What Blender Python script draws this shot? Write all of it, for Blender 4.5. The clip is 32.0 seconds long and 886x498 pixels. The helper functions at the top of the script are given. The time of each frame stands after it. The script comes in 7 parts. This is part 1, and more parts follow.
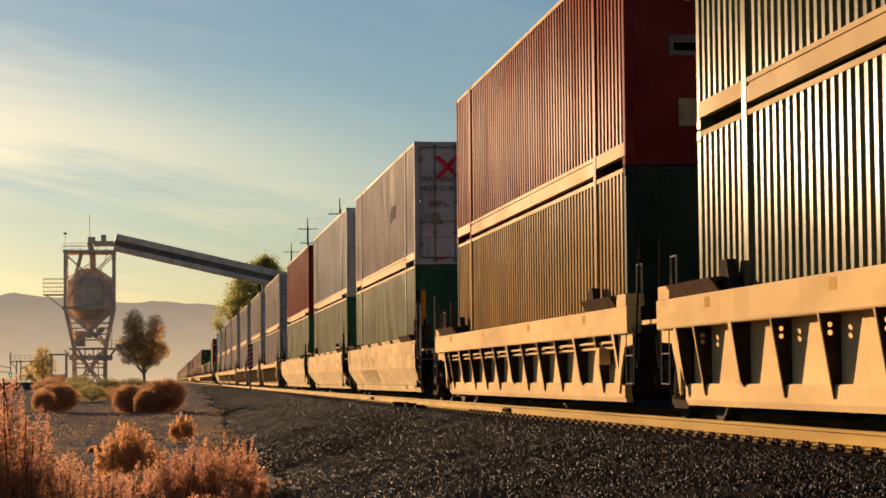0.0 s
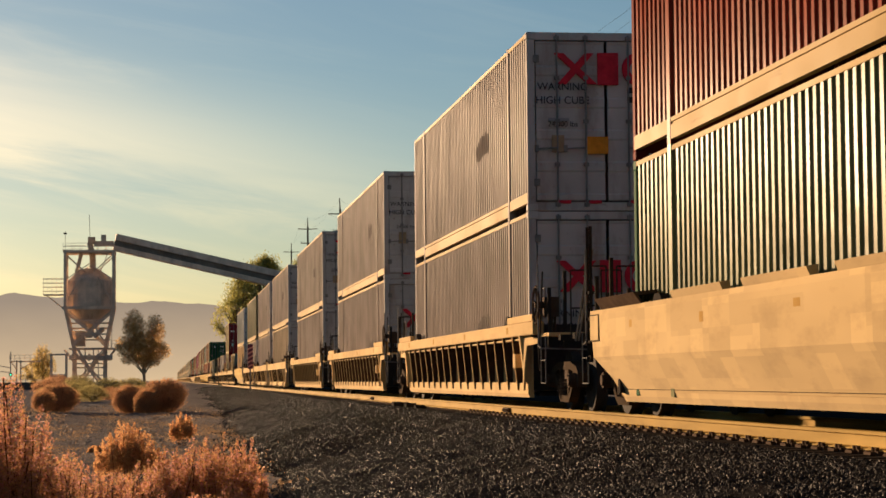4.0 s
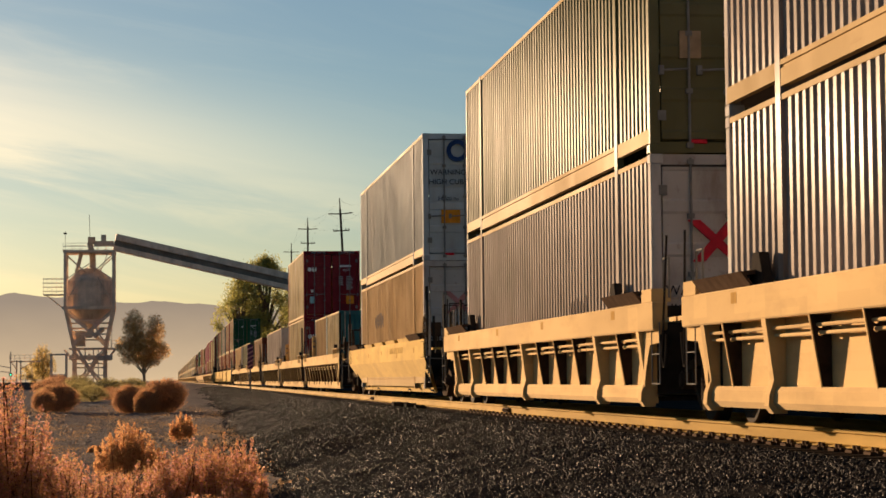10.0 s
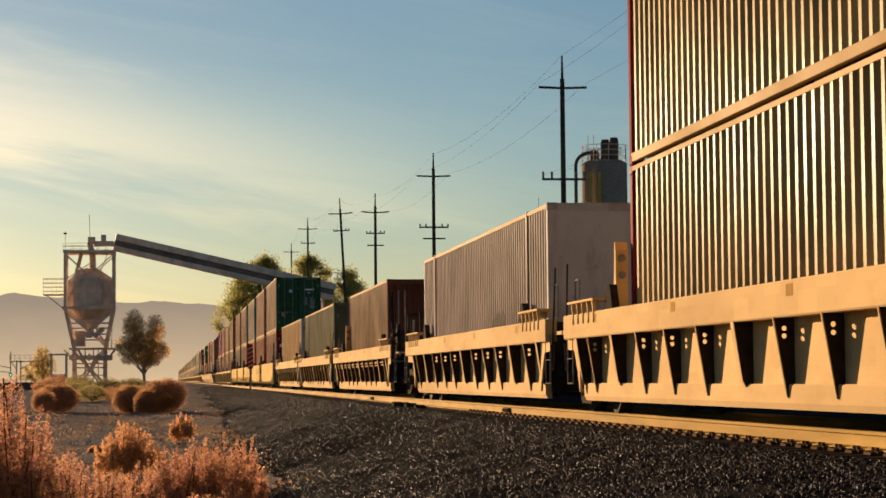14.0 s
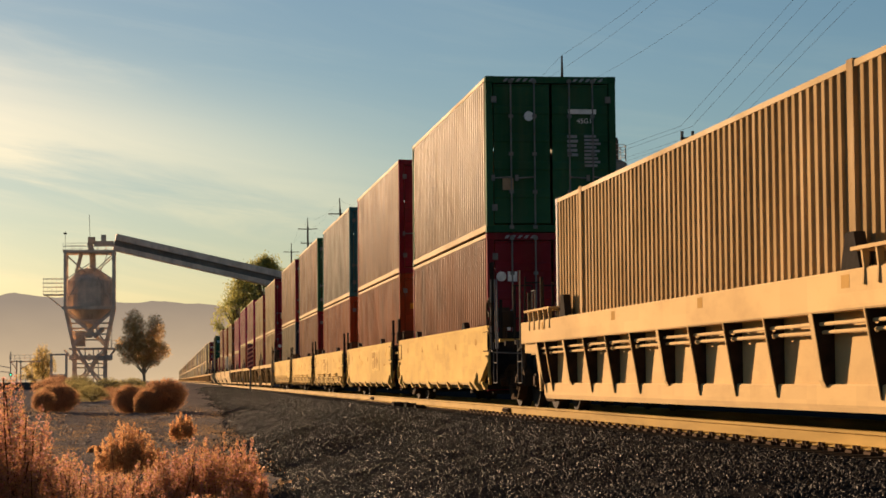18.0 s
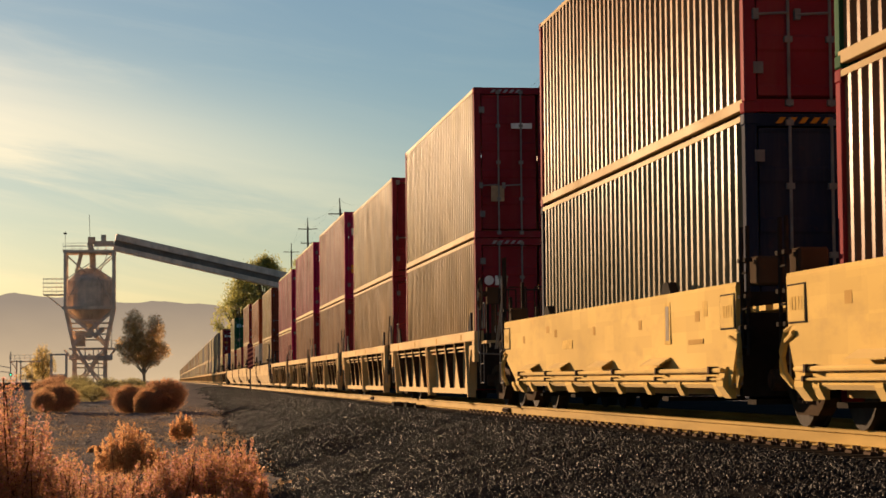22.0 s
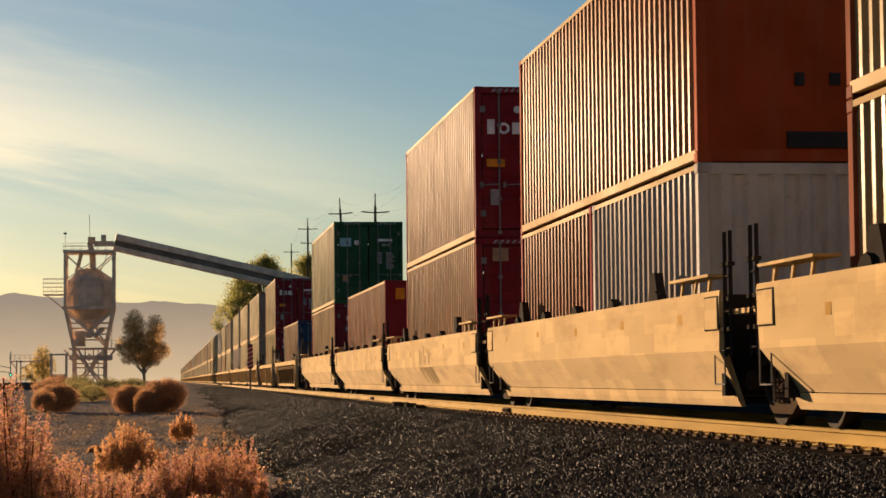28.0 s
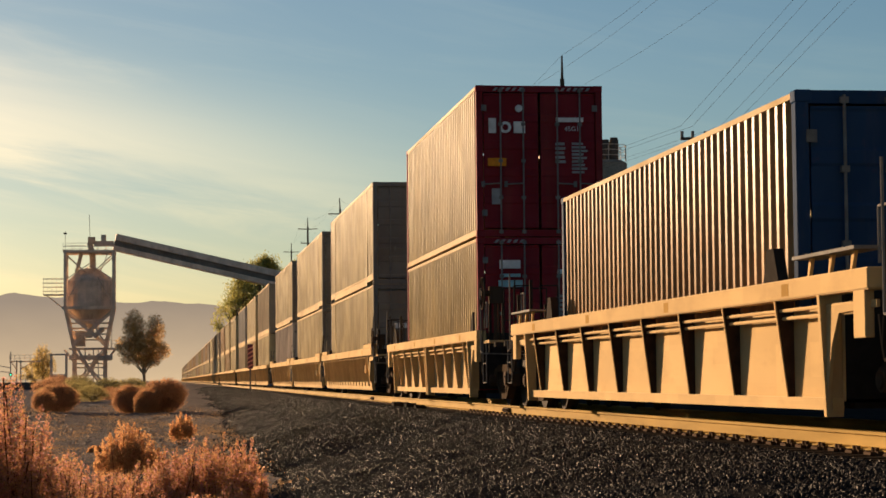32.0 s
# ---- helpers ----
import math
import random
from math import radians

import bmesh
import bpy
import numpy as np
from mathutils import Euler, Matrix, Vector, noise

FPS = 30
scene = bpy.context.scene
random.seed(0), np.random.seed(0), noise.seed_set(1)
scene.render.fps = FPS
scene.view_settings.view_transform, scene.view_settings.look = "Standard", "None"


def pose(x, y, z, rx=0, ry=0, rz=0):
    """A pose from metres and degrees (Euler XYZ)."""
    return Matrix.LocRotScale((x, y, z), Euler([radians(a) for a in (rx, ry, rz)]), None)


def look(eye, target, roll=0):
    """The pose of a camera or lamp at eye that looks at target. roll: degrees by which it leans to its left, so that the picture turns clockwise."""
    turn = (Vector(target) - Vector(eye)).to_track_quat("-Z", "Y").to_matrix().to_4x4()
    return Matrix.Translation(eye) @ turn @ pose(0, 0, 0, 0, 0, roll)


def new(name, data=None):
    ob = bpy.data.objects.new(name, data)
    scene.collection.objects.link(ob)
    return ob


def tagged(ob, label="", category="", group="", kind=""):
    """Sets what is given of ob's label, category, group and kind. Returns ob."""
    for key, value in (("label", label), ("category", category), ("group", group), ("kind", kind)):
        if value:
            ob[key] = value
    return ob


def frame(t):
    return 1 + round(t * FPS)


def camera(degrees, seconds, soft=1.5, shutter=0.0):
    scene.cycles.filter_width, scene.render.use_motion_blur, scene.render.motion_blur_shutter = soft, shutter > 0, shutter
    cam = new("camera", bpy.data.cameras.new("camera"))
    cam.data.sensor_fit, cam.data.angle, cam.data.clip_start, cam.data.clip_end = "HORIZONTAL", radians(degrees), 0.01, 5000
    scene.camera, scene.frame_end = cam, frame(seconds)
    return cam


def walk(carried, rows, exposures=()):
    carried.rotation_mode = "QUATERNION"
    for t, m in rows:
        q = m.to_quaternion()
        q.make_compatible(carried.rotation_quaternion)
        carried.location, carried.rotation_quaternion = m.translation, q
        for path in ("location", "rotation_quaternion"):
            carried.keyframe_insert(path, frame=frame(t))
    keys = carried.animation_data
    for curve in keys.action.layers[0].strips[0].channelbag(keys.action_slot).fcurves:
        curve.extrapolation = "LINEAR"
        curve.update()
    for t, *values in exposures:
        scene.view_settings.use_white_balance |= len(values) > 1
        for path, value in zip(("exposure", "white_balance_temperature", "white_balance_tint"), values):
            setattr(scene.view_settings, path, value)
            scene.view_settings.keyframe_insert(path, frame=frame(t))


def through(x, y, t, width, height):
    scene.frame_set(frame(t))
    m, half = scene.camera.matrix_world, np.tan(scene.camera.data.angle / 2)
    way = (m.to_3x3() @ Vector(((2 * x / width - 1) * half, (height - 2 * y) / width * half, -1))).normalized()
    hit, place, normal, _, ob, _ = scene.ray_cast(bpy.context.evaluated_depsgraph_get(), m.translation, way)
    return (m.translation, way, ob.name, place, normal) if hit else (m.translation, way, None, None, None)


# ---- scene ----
# Plan: the track runs along +y with its middle at x = 7.01; the near rail's top is z = 0.
# The desert floor lies about 1.1 m below the rail beside the camera and rises slowly to the far yard.
TRACK = 7.01
EYE = Vector((0.0, 0.0, 0.507))
YAW, PITCH, ROLL = 0.12564, 0.05935, -0.515
cam = camera(23.037, 32.0, soft=1.6)
cam_pose = look(EYE, EYE + Vector((math.sin(YAW) * math.cos(PITCH), math.cos(YAW) * math.cos(PITCH), math.sin(PITCH))), ROLL)
walk(cam, [(0, cam_pose), (32, cam_pose)], exposures=[(0, 1.1), (32, 1.1)])

# ---- light: a low sun ahead and to the left of the track ----
SUN_AZ, SUN_EL = radians(19.5), radians(6.1)
SUN_DIR = Vector((-math.sin(SUN_AZ) * math.cos(SUN_EL), math.cos(SUN_AZ) * math.cos(SUN_EL), math.sin(SUN_EL)))
sun = new("sun", bpy.data.lights.new("sun", "SUN"))
sun.data.energy, sun.data.angle, sun.data.color = 6.9, radians(0.53), (1.0, 0.655, 0.38)
sun.matrix_world = look(SUN_DIR * 200, (0, 0, 0))


def make_world():
    world = bpy.data.worlds.new("desert_sky")
    scene.world = world
    world.use_nodes = True
    nt = world.node_tree
    nt.nodes.clear()
    N, L = nt.nodes.new, nt.links.new
    out, bg = N("ShaderNodeOutputWorld"), N("ShaderNodeBackground")
    sky = N("ShaderNodeTexSky")
    sky.sky_type, sky.sun_disc = "NISHITA", False
    sky.sun_elevation, sky.sun_rotation = SUN_EL, -SUN_AZ
    sky.altitude, sky.air_density, sky.dust_density, sky.ozone_density = 300, 1.0, 0.35, 3.0
    co = N("ShaderNodeTexCoord")
    sep = N("ShaderNodeSeparateXYZ")
    L(co.outputs["Generated"], sep.inputs[0])

    def calc(op, a, b=None, c=None):
        n = N("ShaderNodeMath")
        n.operation = op
        for i, q in enumerate((a, b, c)):
            if q is None:
                continue
            if isinstance(q, (int, float)):
                n.inputs[i].default_value = q
            else:
                L(q, n.inputs[i])
        return n.outputs[0]

    # thin cirrus: a long veil that thins to the right, broken into fine streaks
    across = calc("ARCTAN2", sep.outputs[0], sep.outputs[1])
    up = sep.outputs[2]
    lean = calc("MULTIPLY_ADD", across, 0.17, up)
    vec = N("ShaderNodeCombineXYZ")
    L(calc("MULTIPLY", across, 7.0), vec.inputs[0])
    L(calc("MULTIPLY", lean, 60.0), vec.inputs[1])
    streak = N("ShaderNodeTexNoise")
    streak.inputs["Scale"].default_value, streak.inputs["Detail"].default_value, streak.inputs["Roughness"].default_value = 1.0, 6.0, 0.6
    streak.inputs["Distortion"].default_value = 0.6
    L(vec.outputs[0], streak.inputs["Vector"])

    def soft(value, a, b):
        n = N("ShaderNodeMapRange")
        n.interpolation_type = "SMOOTHSTEP"
        n.inputs["From Min"].default_value, n.inputs["From Max"].default_value = a, b
        L(value, n.inputs["Value"])
        return n.outputs[0]
    wavy = calc("MULTIPLY_ADD", streak.outputs["Fac"], 0.05, lean)
    veil = calc("MULTIPLY", soft(wavy, 0.18, 0.132), soft(wavy, 0.098, 0.125))
    veil = calc("MULTIPLY", veil, soft(across, 0.22, -0.10))
    thin = calc("MULTIPLY", soft(streak.outputs["Fac"], 0.42, 0.75), 0.16)
    cloud = calc("MINIMUM", calc("MULTIPLY_ADD", veil, 0.9, thin), 1.0)
    mix = N("ShaderNodeMix")
    mix.data_type = "RGBA"
    L(cloud, mix.inputs["Factor"])
    L(sky.outputs[0], mix.inputs[6])
    bright = N("ShaderNodeMix")
    bright.data_type, bright.blend_type = "RGBA", "MULTIPLY"
    bright.inputs["Factor"].default_value = 1.0
    L(sky.outputs[0], bright.inputs[6])
    bright.inputs[7].default_value = (1.95, 1.48, 1.15, 1)
    L(bright.outputs[2], mix.inputs[7])
    tint = N("ShaderNodeMix")
    tint.data_type, tint.blend_type = "RGBA", "MULTIPLY"
    tint.inputs["Factor"].default_value = 1.0
    L(mix.outputs[2], tint.inputs[6])
    tint.inputs[7].default_value = (1.02, 0.995, 0.97, 1)
    L(tint.outputs[2], bg.inputs["Color"])
    bg.inputs["Strength"].default_value = 0.047
    L(bg.outputs[0], out.inputs["Surface"])


make_world()

# ---- materials ----
MATS = {}


def nodes_of(name):
    m = bpy.data.materials.new(name)
    m.use_nodes = True
    nt = m.node_tree
    return m, nt, nt.nodes["Principled BSDF"]


def noise_node(nt, vector, scale, detail=4.0, rough=0.55):
    n = nt.nodes.new("ShaderNodeTexNoise")
    n.inputs["Scale"].default_value, n.inputs["Detail"].default_value, n.inputs["Roughness"].default_value = scale, detail, rough
    nt.links.new(vector, n.inputs["Vector"])
    return n.outputs["Fac"]


def ranged(nt, value, a, b, c=0.0, d=1.0):
    n = nt.nodes.new("ShaderNodeMapRange")
    for key, q in (("From Min", a), ("From Max", b), ("To Min", c), ("To Max", d)):
        n.inputs[key].default_value = q
    nt.links.new(value, n.inputs["Value"])
    return n.outputs[0]


def blend(nt, fac, a, b, mode="MIX"):
    n = nt.nodes.new("ShaderNodeMix")
    n.data_type, n.blend_type = "RGBA", mode
    for sock, q in ((n.inputs["Factor"], fac), (n.inputs[6], a), (n.inputs[7], b)):
        if isinstance(q, (int, float)):
            sock.default_value = q
        elif isinstance(q, tuple):
            sock.default_value = (*q, 1.0)
        else:
            nt.links.new(q, sock)
    return n.outputs[2]


def coords(nt, stretch=(1, 1, 1), shift=True):
    """Object coordinates in metres, shifted by the object's own random number."""
    tc = nt.nodes.new("ShaderNodeTexCoord")
    mp = nt.nodes.new("ShaderNodeMapping")
    mp.inputs["Scale"].default_value = stretch
    nt.links.new(tc.outputs["Object"], mp.inputs["Vector"])
    if shift:
        info = nt.nodes.new("ShaderNodeObjectInfo")
        mul = nt.nodes.new("ShaderNodeMath")
        mul.operation = "MULTIPLY"
        mul.inputs[1].default_value = 37.0
        nt.links.new(info.outputs["Random"], mul.inputs[0])
        nt.links.new(mul.outputs[0], mp.inputs["Location"])
    return mp.outputs[0]


def relief(nt, bsdf, height, strength, distance):
    b = nt.nodes.new("ShaderNodeBump")
    b.inputs["Strength"].default_value, b.inputs["Distance"].default_value = strength, distance
    nt.links.new(height, b.inputs["Height"])
    nt.links.new(b.outputs[0], bsdf.inputs["Normal"])


def paint(name, color, rough=0.4, dirt=0.35, rust=0.12, metal=0.0, bump=0.15, grime=(0.11, 0.08, 0.055), gloss=0.0004, wear=(2.6, 0.22), lay=1.0, tone=(0.74, 1.16), dust=0.0, cells=0.0):
    """Weathered sheet-metal paint: tone drift, vertical run stains, rust specks, small dents, overpainted patches."""
    if name in MATS:
        return MATS[name]
    m, nt, bsdf = nodes_of(name)
    v = coords(nt, (1, lay, 1))
    runs = coords(nt, (wear[0], wear[0] * lay, wear[1]))
    big = noise_node(nt, v, 0.7, 3)
    fine = noise_node(nt, v, 9.0, 5)
    streak = noise_node(nt, runs, 1.0, 6, 0.65)
    dark = tuple(c * tone[0] for c in color)
    light = tuple(min(1, c * tone[1] + 0.01) for c in color)
    c = blend(nt, ranged(nt, big, 0.3, 0.7), dark, light)
    if cells:
        for size, limit, shade in (((9, 0.85, 0.23), 0.74, 0.78), ((9, 0.55, 0.31), 0.8, 1.22), ((9, 1.7, 0.17), 0.8, 0.86)):
            snap, white = nt.nodes.new("ShaderNodeVectorMath"), nt.nodes.new("ShaderNodeTexWhiteNoise")
            snap.operation = "SNAP"
            snap.inputs[1].default_value = size
            nt.links.new(coords(nt), snap.inputs[0])
            nt.links.new(snap.outputs[0], white.inputs["Vector"])
            c = blend(nt, ranged(nt, white.outputs["Value"], limit, limit + 0.02, 0.0, cells), c, tuple(min(1, q * shade) for q in color))
    c = blend(nt, ranged(nt, streak, 0.5, 0.78, 0.0, dirt), c, grime)
    c = blend(nt, ranged(nt, fine, 0.62, 0.74, 0.0, rust), c, (0.16, 0.055, 0.02))
    nt.links.new(c, bsdf.inputs["Base Color"])
    nt.links.new(ranged(nt, streak, 0.3, 0.8, rough * 0.8, min(1.0, rough * 1.5)), bsdf.inputs["Roughness"])
    bsdf.inputs["Metallic"].default_value = metal
    bsdf.inputs["Specular IOR Level"].default_value = gloss
    bsdf.inputs["Sheen Weight"].default_value, bsdf.inputs["Sheen Roughness"].default_value = dust, 0.45
    bsdf.inputs["Sheen Tint"].default_value = (1.0, 0.88, 0.72, 1)
    relief(nt, bsdf, big, bump, 0.03)
    MATS[name] = m
    return m


def plain(name, color, rough=0.6, metal=0.0, scale=6.0, vary=0.25, bump=0.2, dist=0.01, gloss=0.001, lay=1.0):
    if name in MATS:
        return MATS[name]
    m, nt, bsdf = nodes_of(name)
    v = coords(nt, (1, lay, 1))
    a, b = noise_node(nt, v, scale, 5), noise_node(nt, v, scale * 0.12, 2)
    lo, hi = tuple(c * (1 - vary) for c in color), tuple(min(1, c * (1 + vary)) for c in color)
    c = blend(nt, ranged(nt, a, 0.3, 0.7), lo, hi)
    c = blend(nt, ranged(nt, b, 0.35, 0.7, 0, 0.35), c, tuple(q * 0.7 for q in color))
    nt.links.new(c, bsdf.inputs["Base Color"])
    bsdf.inputs["Roughness"].default_value, bsdf.inputs["Metallic"].default_value = rough, metal
    bsdf.inputs["Specular IOR Level"].default_value = gloss
    relief(nt, bsdf, a, bump, dist)
    MATS[name] = m
    return m


def leafy(name, colors, through=0.5, rough=0.6, haze_gaps=0.0):
    """Leaves or seed heads, each island a little different, that let light through."""
    if name in MATS:
        return MATS[name]
    m, nt, bsdf = nodes_of(name)
    geo = nt.nodes.new("ShaderNodeNewGeometry")
    ramp = nt.nodes.new("ShaderNodeValToRGB")
    els = ramp.color_ramp.elements
    while len(els) < len(colors):
        els.new(0.5)
    for i, (e, c) in enumerate(zip(els, colors)):
        e.position, e.color = i / (len(colors) - 1), (*c, 1)
    nt.links.new(geo.outputs["Random Per Island"], ramp.inputs[0])
    nt.links.new(ramp.outputs[0], bsdf.inputs["Base Color"])
    bsdf.inputs["Roughness"].default_value = rough
    bsdf.inputs["Specular IOR Level"].default_value = 0.0
    tr = nt.nodes.new("ShaderNodeBsdfTranslucent")
    nt.links.new(ramp.outputs[0], tr.inputs["Color"])
    mx = nt.nodes.new("ShaderNodeMixShader")
    mx.inputs[0].default_value = through
    nt.links.new(bsdf.outputs[0], mx.inputs[1])
    nt.links.new(tr.outputs[0], mx.inputs[2])
    top = mx.outputs[0]
    if haze_gaps:
        # open air between leaves; the see-through share also stands in for haze
        air, mg = nt.nodes.new("ShaderNodeBsdfTransparent"), nt.nodes.new("ShaderNodeMixShader")
        mg.inputs[0].default_value = haze_gaps
        nt.links.new(top, mg.inputs[1])
        nt.links.new(air.outputs[0], mg.inputs[2])
        top = mg.outputs[0]
    nt.links.new(top, nt.nodes["Material Output"].inputs["Surface"])
    MATS[name] = m
    return m


def ground_material(name, tones, pebble=18.0, bump=0.5, rough=0.9):
    m, nt, bsdf = nodes_of(name)
    tc = nt.nodes.new("ShaderNodeTexCoord")
    v = tc.outputs["Object"]
    a, b, c0 = noise_node(nt, v, 0.25, 5), noise_node(nt, v, 3.0, 6, 0.65), noise_node(nt, v, pebble, 5, 0.7)
    c = blend(nt, ranged(nt, a, 0.35, 0.65), tones[0], tones[1])
    c = blend(nt, ranged(nt, b, 0.45, 0.7, 0, 0.8), c, tones[2])
    c = blend(nt, ranged(nt, c0, 0.55, 0.7, 0, 0.6), c, tones[3])
    nt.links.new(c, bsdf.inputs["Base Color"])
    bsdf.inputs["Roughness"].default_value = rough
    bsdf.inputs["Specular IOR Level"].default_value = 0.0
    mix = nt.nodes.new("ShaderNodeMath")
    mix.operation = "MULTIPLY_ADD"
    mix.inputs[1].default_value = 2.5
    nt.links.new(b, mix.inputs[0])
    nt.links.new(c0, mix.inputs[2])
    relief(nt, bsdf, mix.outputs[0], bump, 0.06)
    MATS[name] = m
    return m


def stones_material(name, colors, rough=0.5, gloss=0.005):
    m, nt, bsdf = nodes_of(name)
    geo = nt.nodes.new("ShaderNodeNewGeometry")
    ramp = nt.nodes.new("ShaderNodeValToRGB")
    els = ramp.color_ramp.elements
    while len(els) < len(colors):
        els.new(0.5)
    for i, (e, c) in enumerate(zip(els, colors)):
        e.position, e.color = i / (len(colors) - 1), (*c, 1)
    nt.links.new(geo.outputs["Random Per Island"], ramp.inputs[0])
    tc = nt.nodes.new("ShaderNodeTexCoord")
    n = noise_node(nt, tc.outputs["Object"], 60.0, 3)
    nt.links.new(blend(nt, ranged(nt, n, 0.4, 0.7, 0, 0.4), ramp.outputs[0], (0.02, 0.02, 0.02)), bsdf.inputs["Base Color"])
    bsdf.inputs["Roughness"].default_value = rough
    bsdf.inputs["Specular IOR Level"].default_value = gloss
    MATS[name] = m
    return m


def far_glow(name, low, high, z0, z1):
    """Distance, far behind everything: a plain glowing backdrop with haze put into its colour, palest at the foot."""
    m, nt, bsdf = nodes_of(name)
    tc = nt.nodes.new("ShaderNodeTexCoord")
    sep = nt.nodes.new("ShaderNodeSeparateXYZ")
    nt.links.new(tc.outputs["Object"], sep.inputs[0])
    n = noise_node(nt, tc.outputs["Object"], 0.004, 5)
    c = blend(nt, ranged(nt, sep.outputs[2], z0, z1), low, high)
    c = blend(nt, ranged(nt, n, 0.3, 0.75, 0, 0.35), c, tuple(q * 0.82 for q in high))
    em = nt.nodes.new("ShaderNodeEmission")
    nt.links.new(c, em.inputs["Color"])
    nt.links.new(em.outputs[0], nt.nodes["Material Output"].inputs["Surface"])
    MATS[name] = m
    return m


def glow(name, color, strength):
    if name in MATS:
        return MATS[name]
    m, nt, bsdf = nodes_of(name)
    bsdf.inputs["Base Color"].default_value = (*color, 1)
    bsdf.inputs["Emission Color"].default_value = (*color, 1)
    bsdf.inputs["Emission Strength"].default_value = strength
    MATS[name] = m
    return m


# ---- mesh building ----
def bm_box(bm, x0, x1, y0, y1, z0, z1):
    v = [bm.verts.new(p) for p in ((x0, y0, z0), (x1, y0, z0), (x1, y1, z0), (x0, y1, z0), (x0, y0, z1), (x1, y0, z1), (x1, y1, z1), (x0, y1, z1))]
    for f in ((0, 3, 2, 1), (4, 5, 6, 7), (0, 1, 5, 4), (1, 2, 6, 5), (2, 3, 7, 6), (3, 0, 4, 7)):
        bm.faces.new([v[i] for i in f])


def bm_prism(bm, pts, axis, a0, a1):
    """A closed outline of (u, v) points run along an axis: x -> (y, z), y -> (x, z), z -> (x, y)."""
    def at(p, a):
        return {"x": (a, p[0], p[1]), "y": (p[0], a, p[1]), "z": (p[0], p[1], a)}[axis]
    A = [bm.verts.new(at(p, a0)) for p in pts]
    B = [bm.verts.new(at(p, a1)) for p in pts]
    n = len(pts)
    fs = [bm.faces.new(A), bm.faces.new(B[::-1])]
    for i in range(n):
        fs.append(bm.faces.new((A[i], B[i], B[(i + 1) % n], A[(i + 1) % n])))
    bmesh.ops.recalc_face_normals(bm, faces=fs)


def bm_cyl(bm, p0, p1, r, n=8, r1=None):
    p0, p1 = Vector(p0), Vector(p1)
    d = (p1 - p0).normalized()
    a = d.orthogonal().normalized()
    b = d.cross(a)
    r1 = r if r1 is None else r1
    A, B = [], []
    for i in range(n):
        t = 2 * math.pi * i / n
        w = a * math.cos(t) + b * math.sin(t)
        A.append(bm.verts.new(p0 + w * r))
        B.append(bm.verts.new(p1 + w * r1))
    bm.faces.new(A[::-1])
    bm.faces.new(B)
    for i in range(n):
        bm.faces.new((A[i], A[(i + 1) % n], B[(i + 1) % n], B[i]))


def bm_pipe(bm, pts, r, n=6):
    for p, q in zip(pts, pts[1:]):
        bm_cyl(bm, p, q, r, n)


MESHES = {}


def mesh(key, make, mat, smooth=False):
    """The mesh called key in that material, built by make(bm) the first time."""
    k = (key, mat.name)
    if k not in MESHES:
        bm = bmesh.new()
        make(bm)
        me = bpy.data.meshes.new(str(key if isinstance(key, str) else key[0]))
        bm.to_mesh(me)
        bm.free()
        me.materials.append(mat)
        if smooth:
            me.shade_smooth()
        MESHES[k] = me
    return MESHES[k]


def put(name, me, parent, m=None, label=""):
    ob = new(name, me)
    ob.parent = parent
    if m is not None:
        ob.matrix_basis = m
    if label:
        ob["label"] = label
    return ob


def part(name, make, mat, parent, label="", key=None, m=None, smooth=False):
    if key is None:
        bm = bmesh.new()
        make(bm)
        me = bpy.data.meshes.new(name)
        bm.to_mesh(me)
        bm.free()
        me.materials.append(mat)
        if smooth:
            me.shade_smooth()
    else:
        me = mesh(key, make, mat, smooth)
    return put(name, me, parent, m, label)


def box_part(name, parent, mat, x0, x1, y0, y1, z0, z1, label="", bevel=0.0):
    key = ("box", *(round(q, 4) for q in (x0, x1, y0, y1, z0, z1, bevel)))

    def make(bm):
        bm_box(bm, x0, x1, y0, y1, z0, z1)
        if bevel:
            bmesh.ops.bevel(bm, geom=bm.edges[:], offset=bevel, segments=1, affect="EDGES")
    return part(name, make, mat, parent, label, key)


def text_mesh(text, size, mat):
    key = ("text", text, size)
    if (key, mat.name) not in MESHES:
        cu = bpy.data.curves.new("lettering", "FONT")
        cu.body, cu.size, cu.extrude, cu.align_x = text, size, 0.0015, "CENTER"
        ob = bpy.data.objects.new("lettering", cu)
        scene.collection.objects.link(ob)
        dg = bpy.context.evaluated_depsgraph_get()
        me = bpy.data.meshes.new_from_object(ob.evaluated_get(dg))
        bpy.data.objects.remove(ob)
        me.materials.clear()
        me.materials.append(mat)
        MESHES[(key, mat.name)] = me
    return MESHES[(key, mat.name)]


MOVING = []
# ---- the train: paints ----
CREAM = paint("white_container_paint", (0.288, 0.25, 0.226), 0.2, 0.45, 0.12, gloss=0.0004, dust=0.04, bump=0.35)
PEARL = paint("pale_blue_container_paint", (0.27, 0.285, 0.285), 0.2, 0.35, 0.08)
RED = paint("oxide_red_container_paint", (0.19, 0.019, 0.027), 0.5, 0.2, gloss=0.0006, grime=(0.20, 0.14, 0.085), dust=0.0, bump=0.3)
SCARLET = paint("scarlet_container_paint", (0.20, 0.034, 0.015), 0.2, 0.35, 0.2, gloss=0.0004)
ORANGE = paint("orange_container_paint", (0.27, 0.05, 0.015), 0.5, 0.25, 0.3, gloss=0.0006, grime=(0.20, 0.14, 0.085), dust=0.0, bump=0.3)
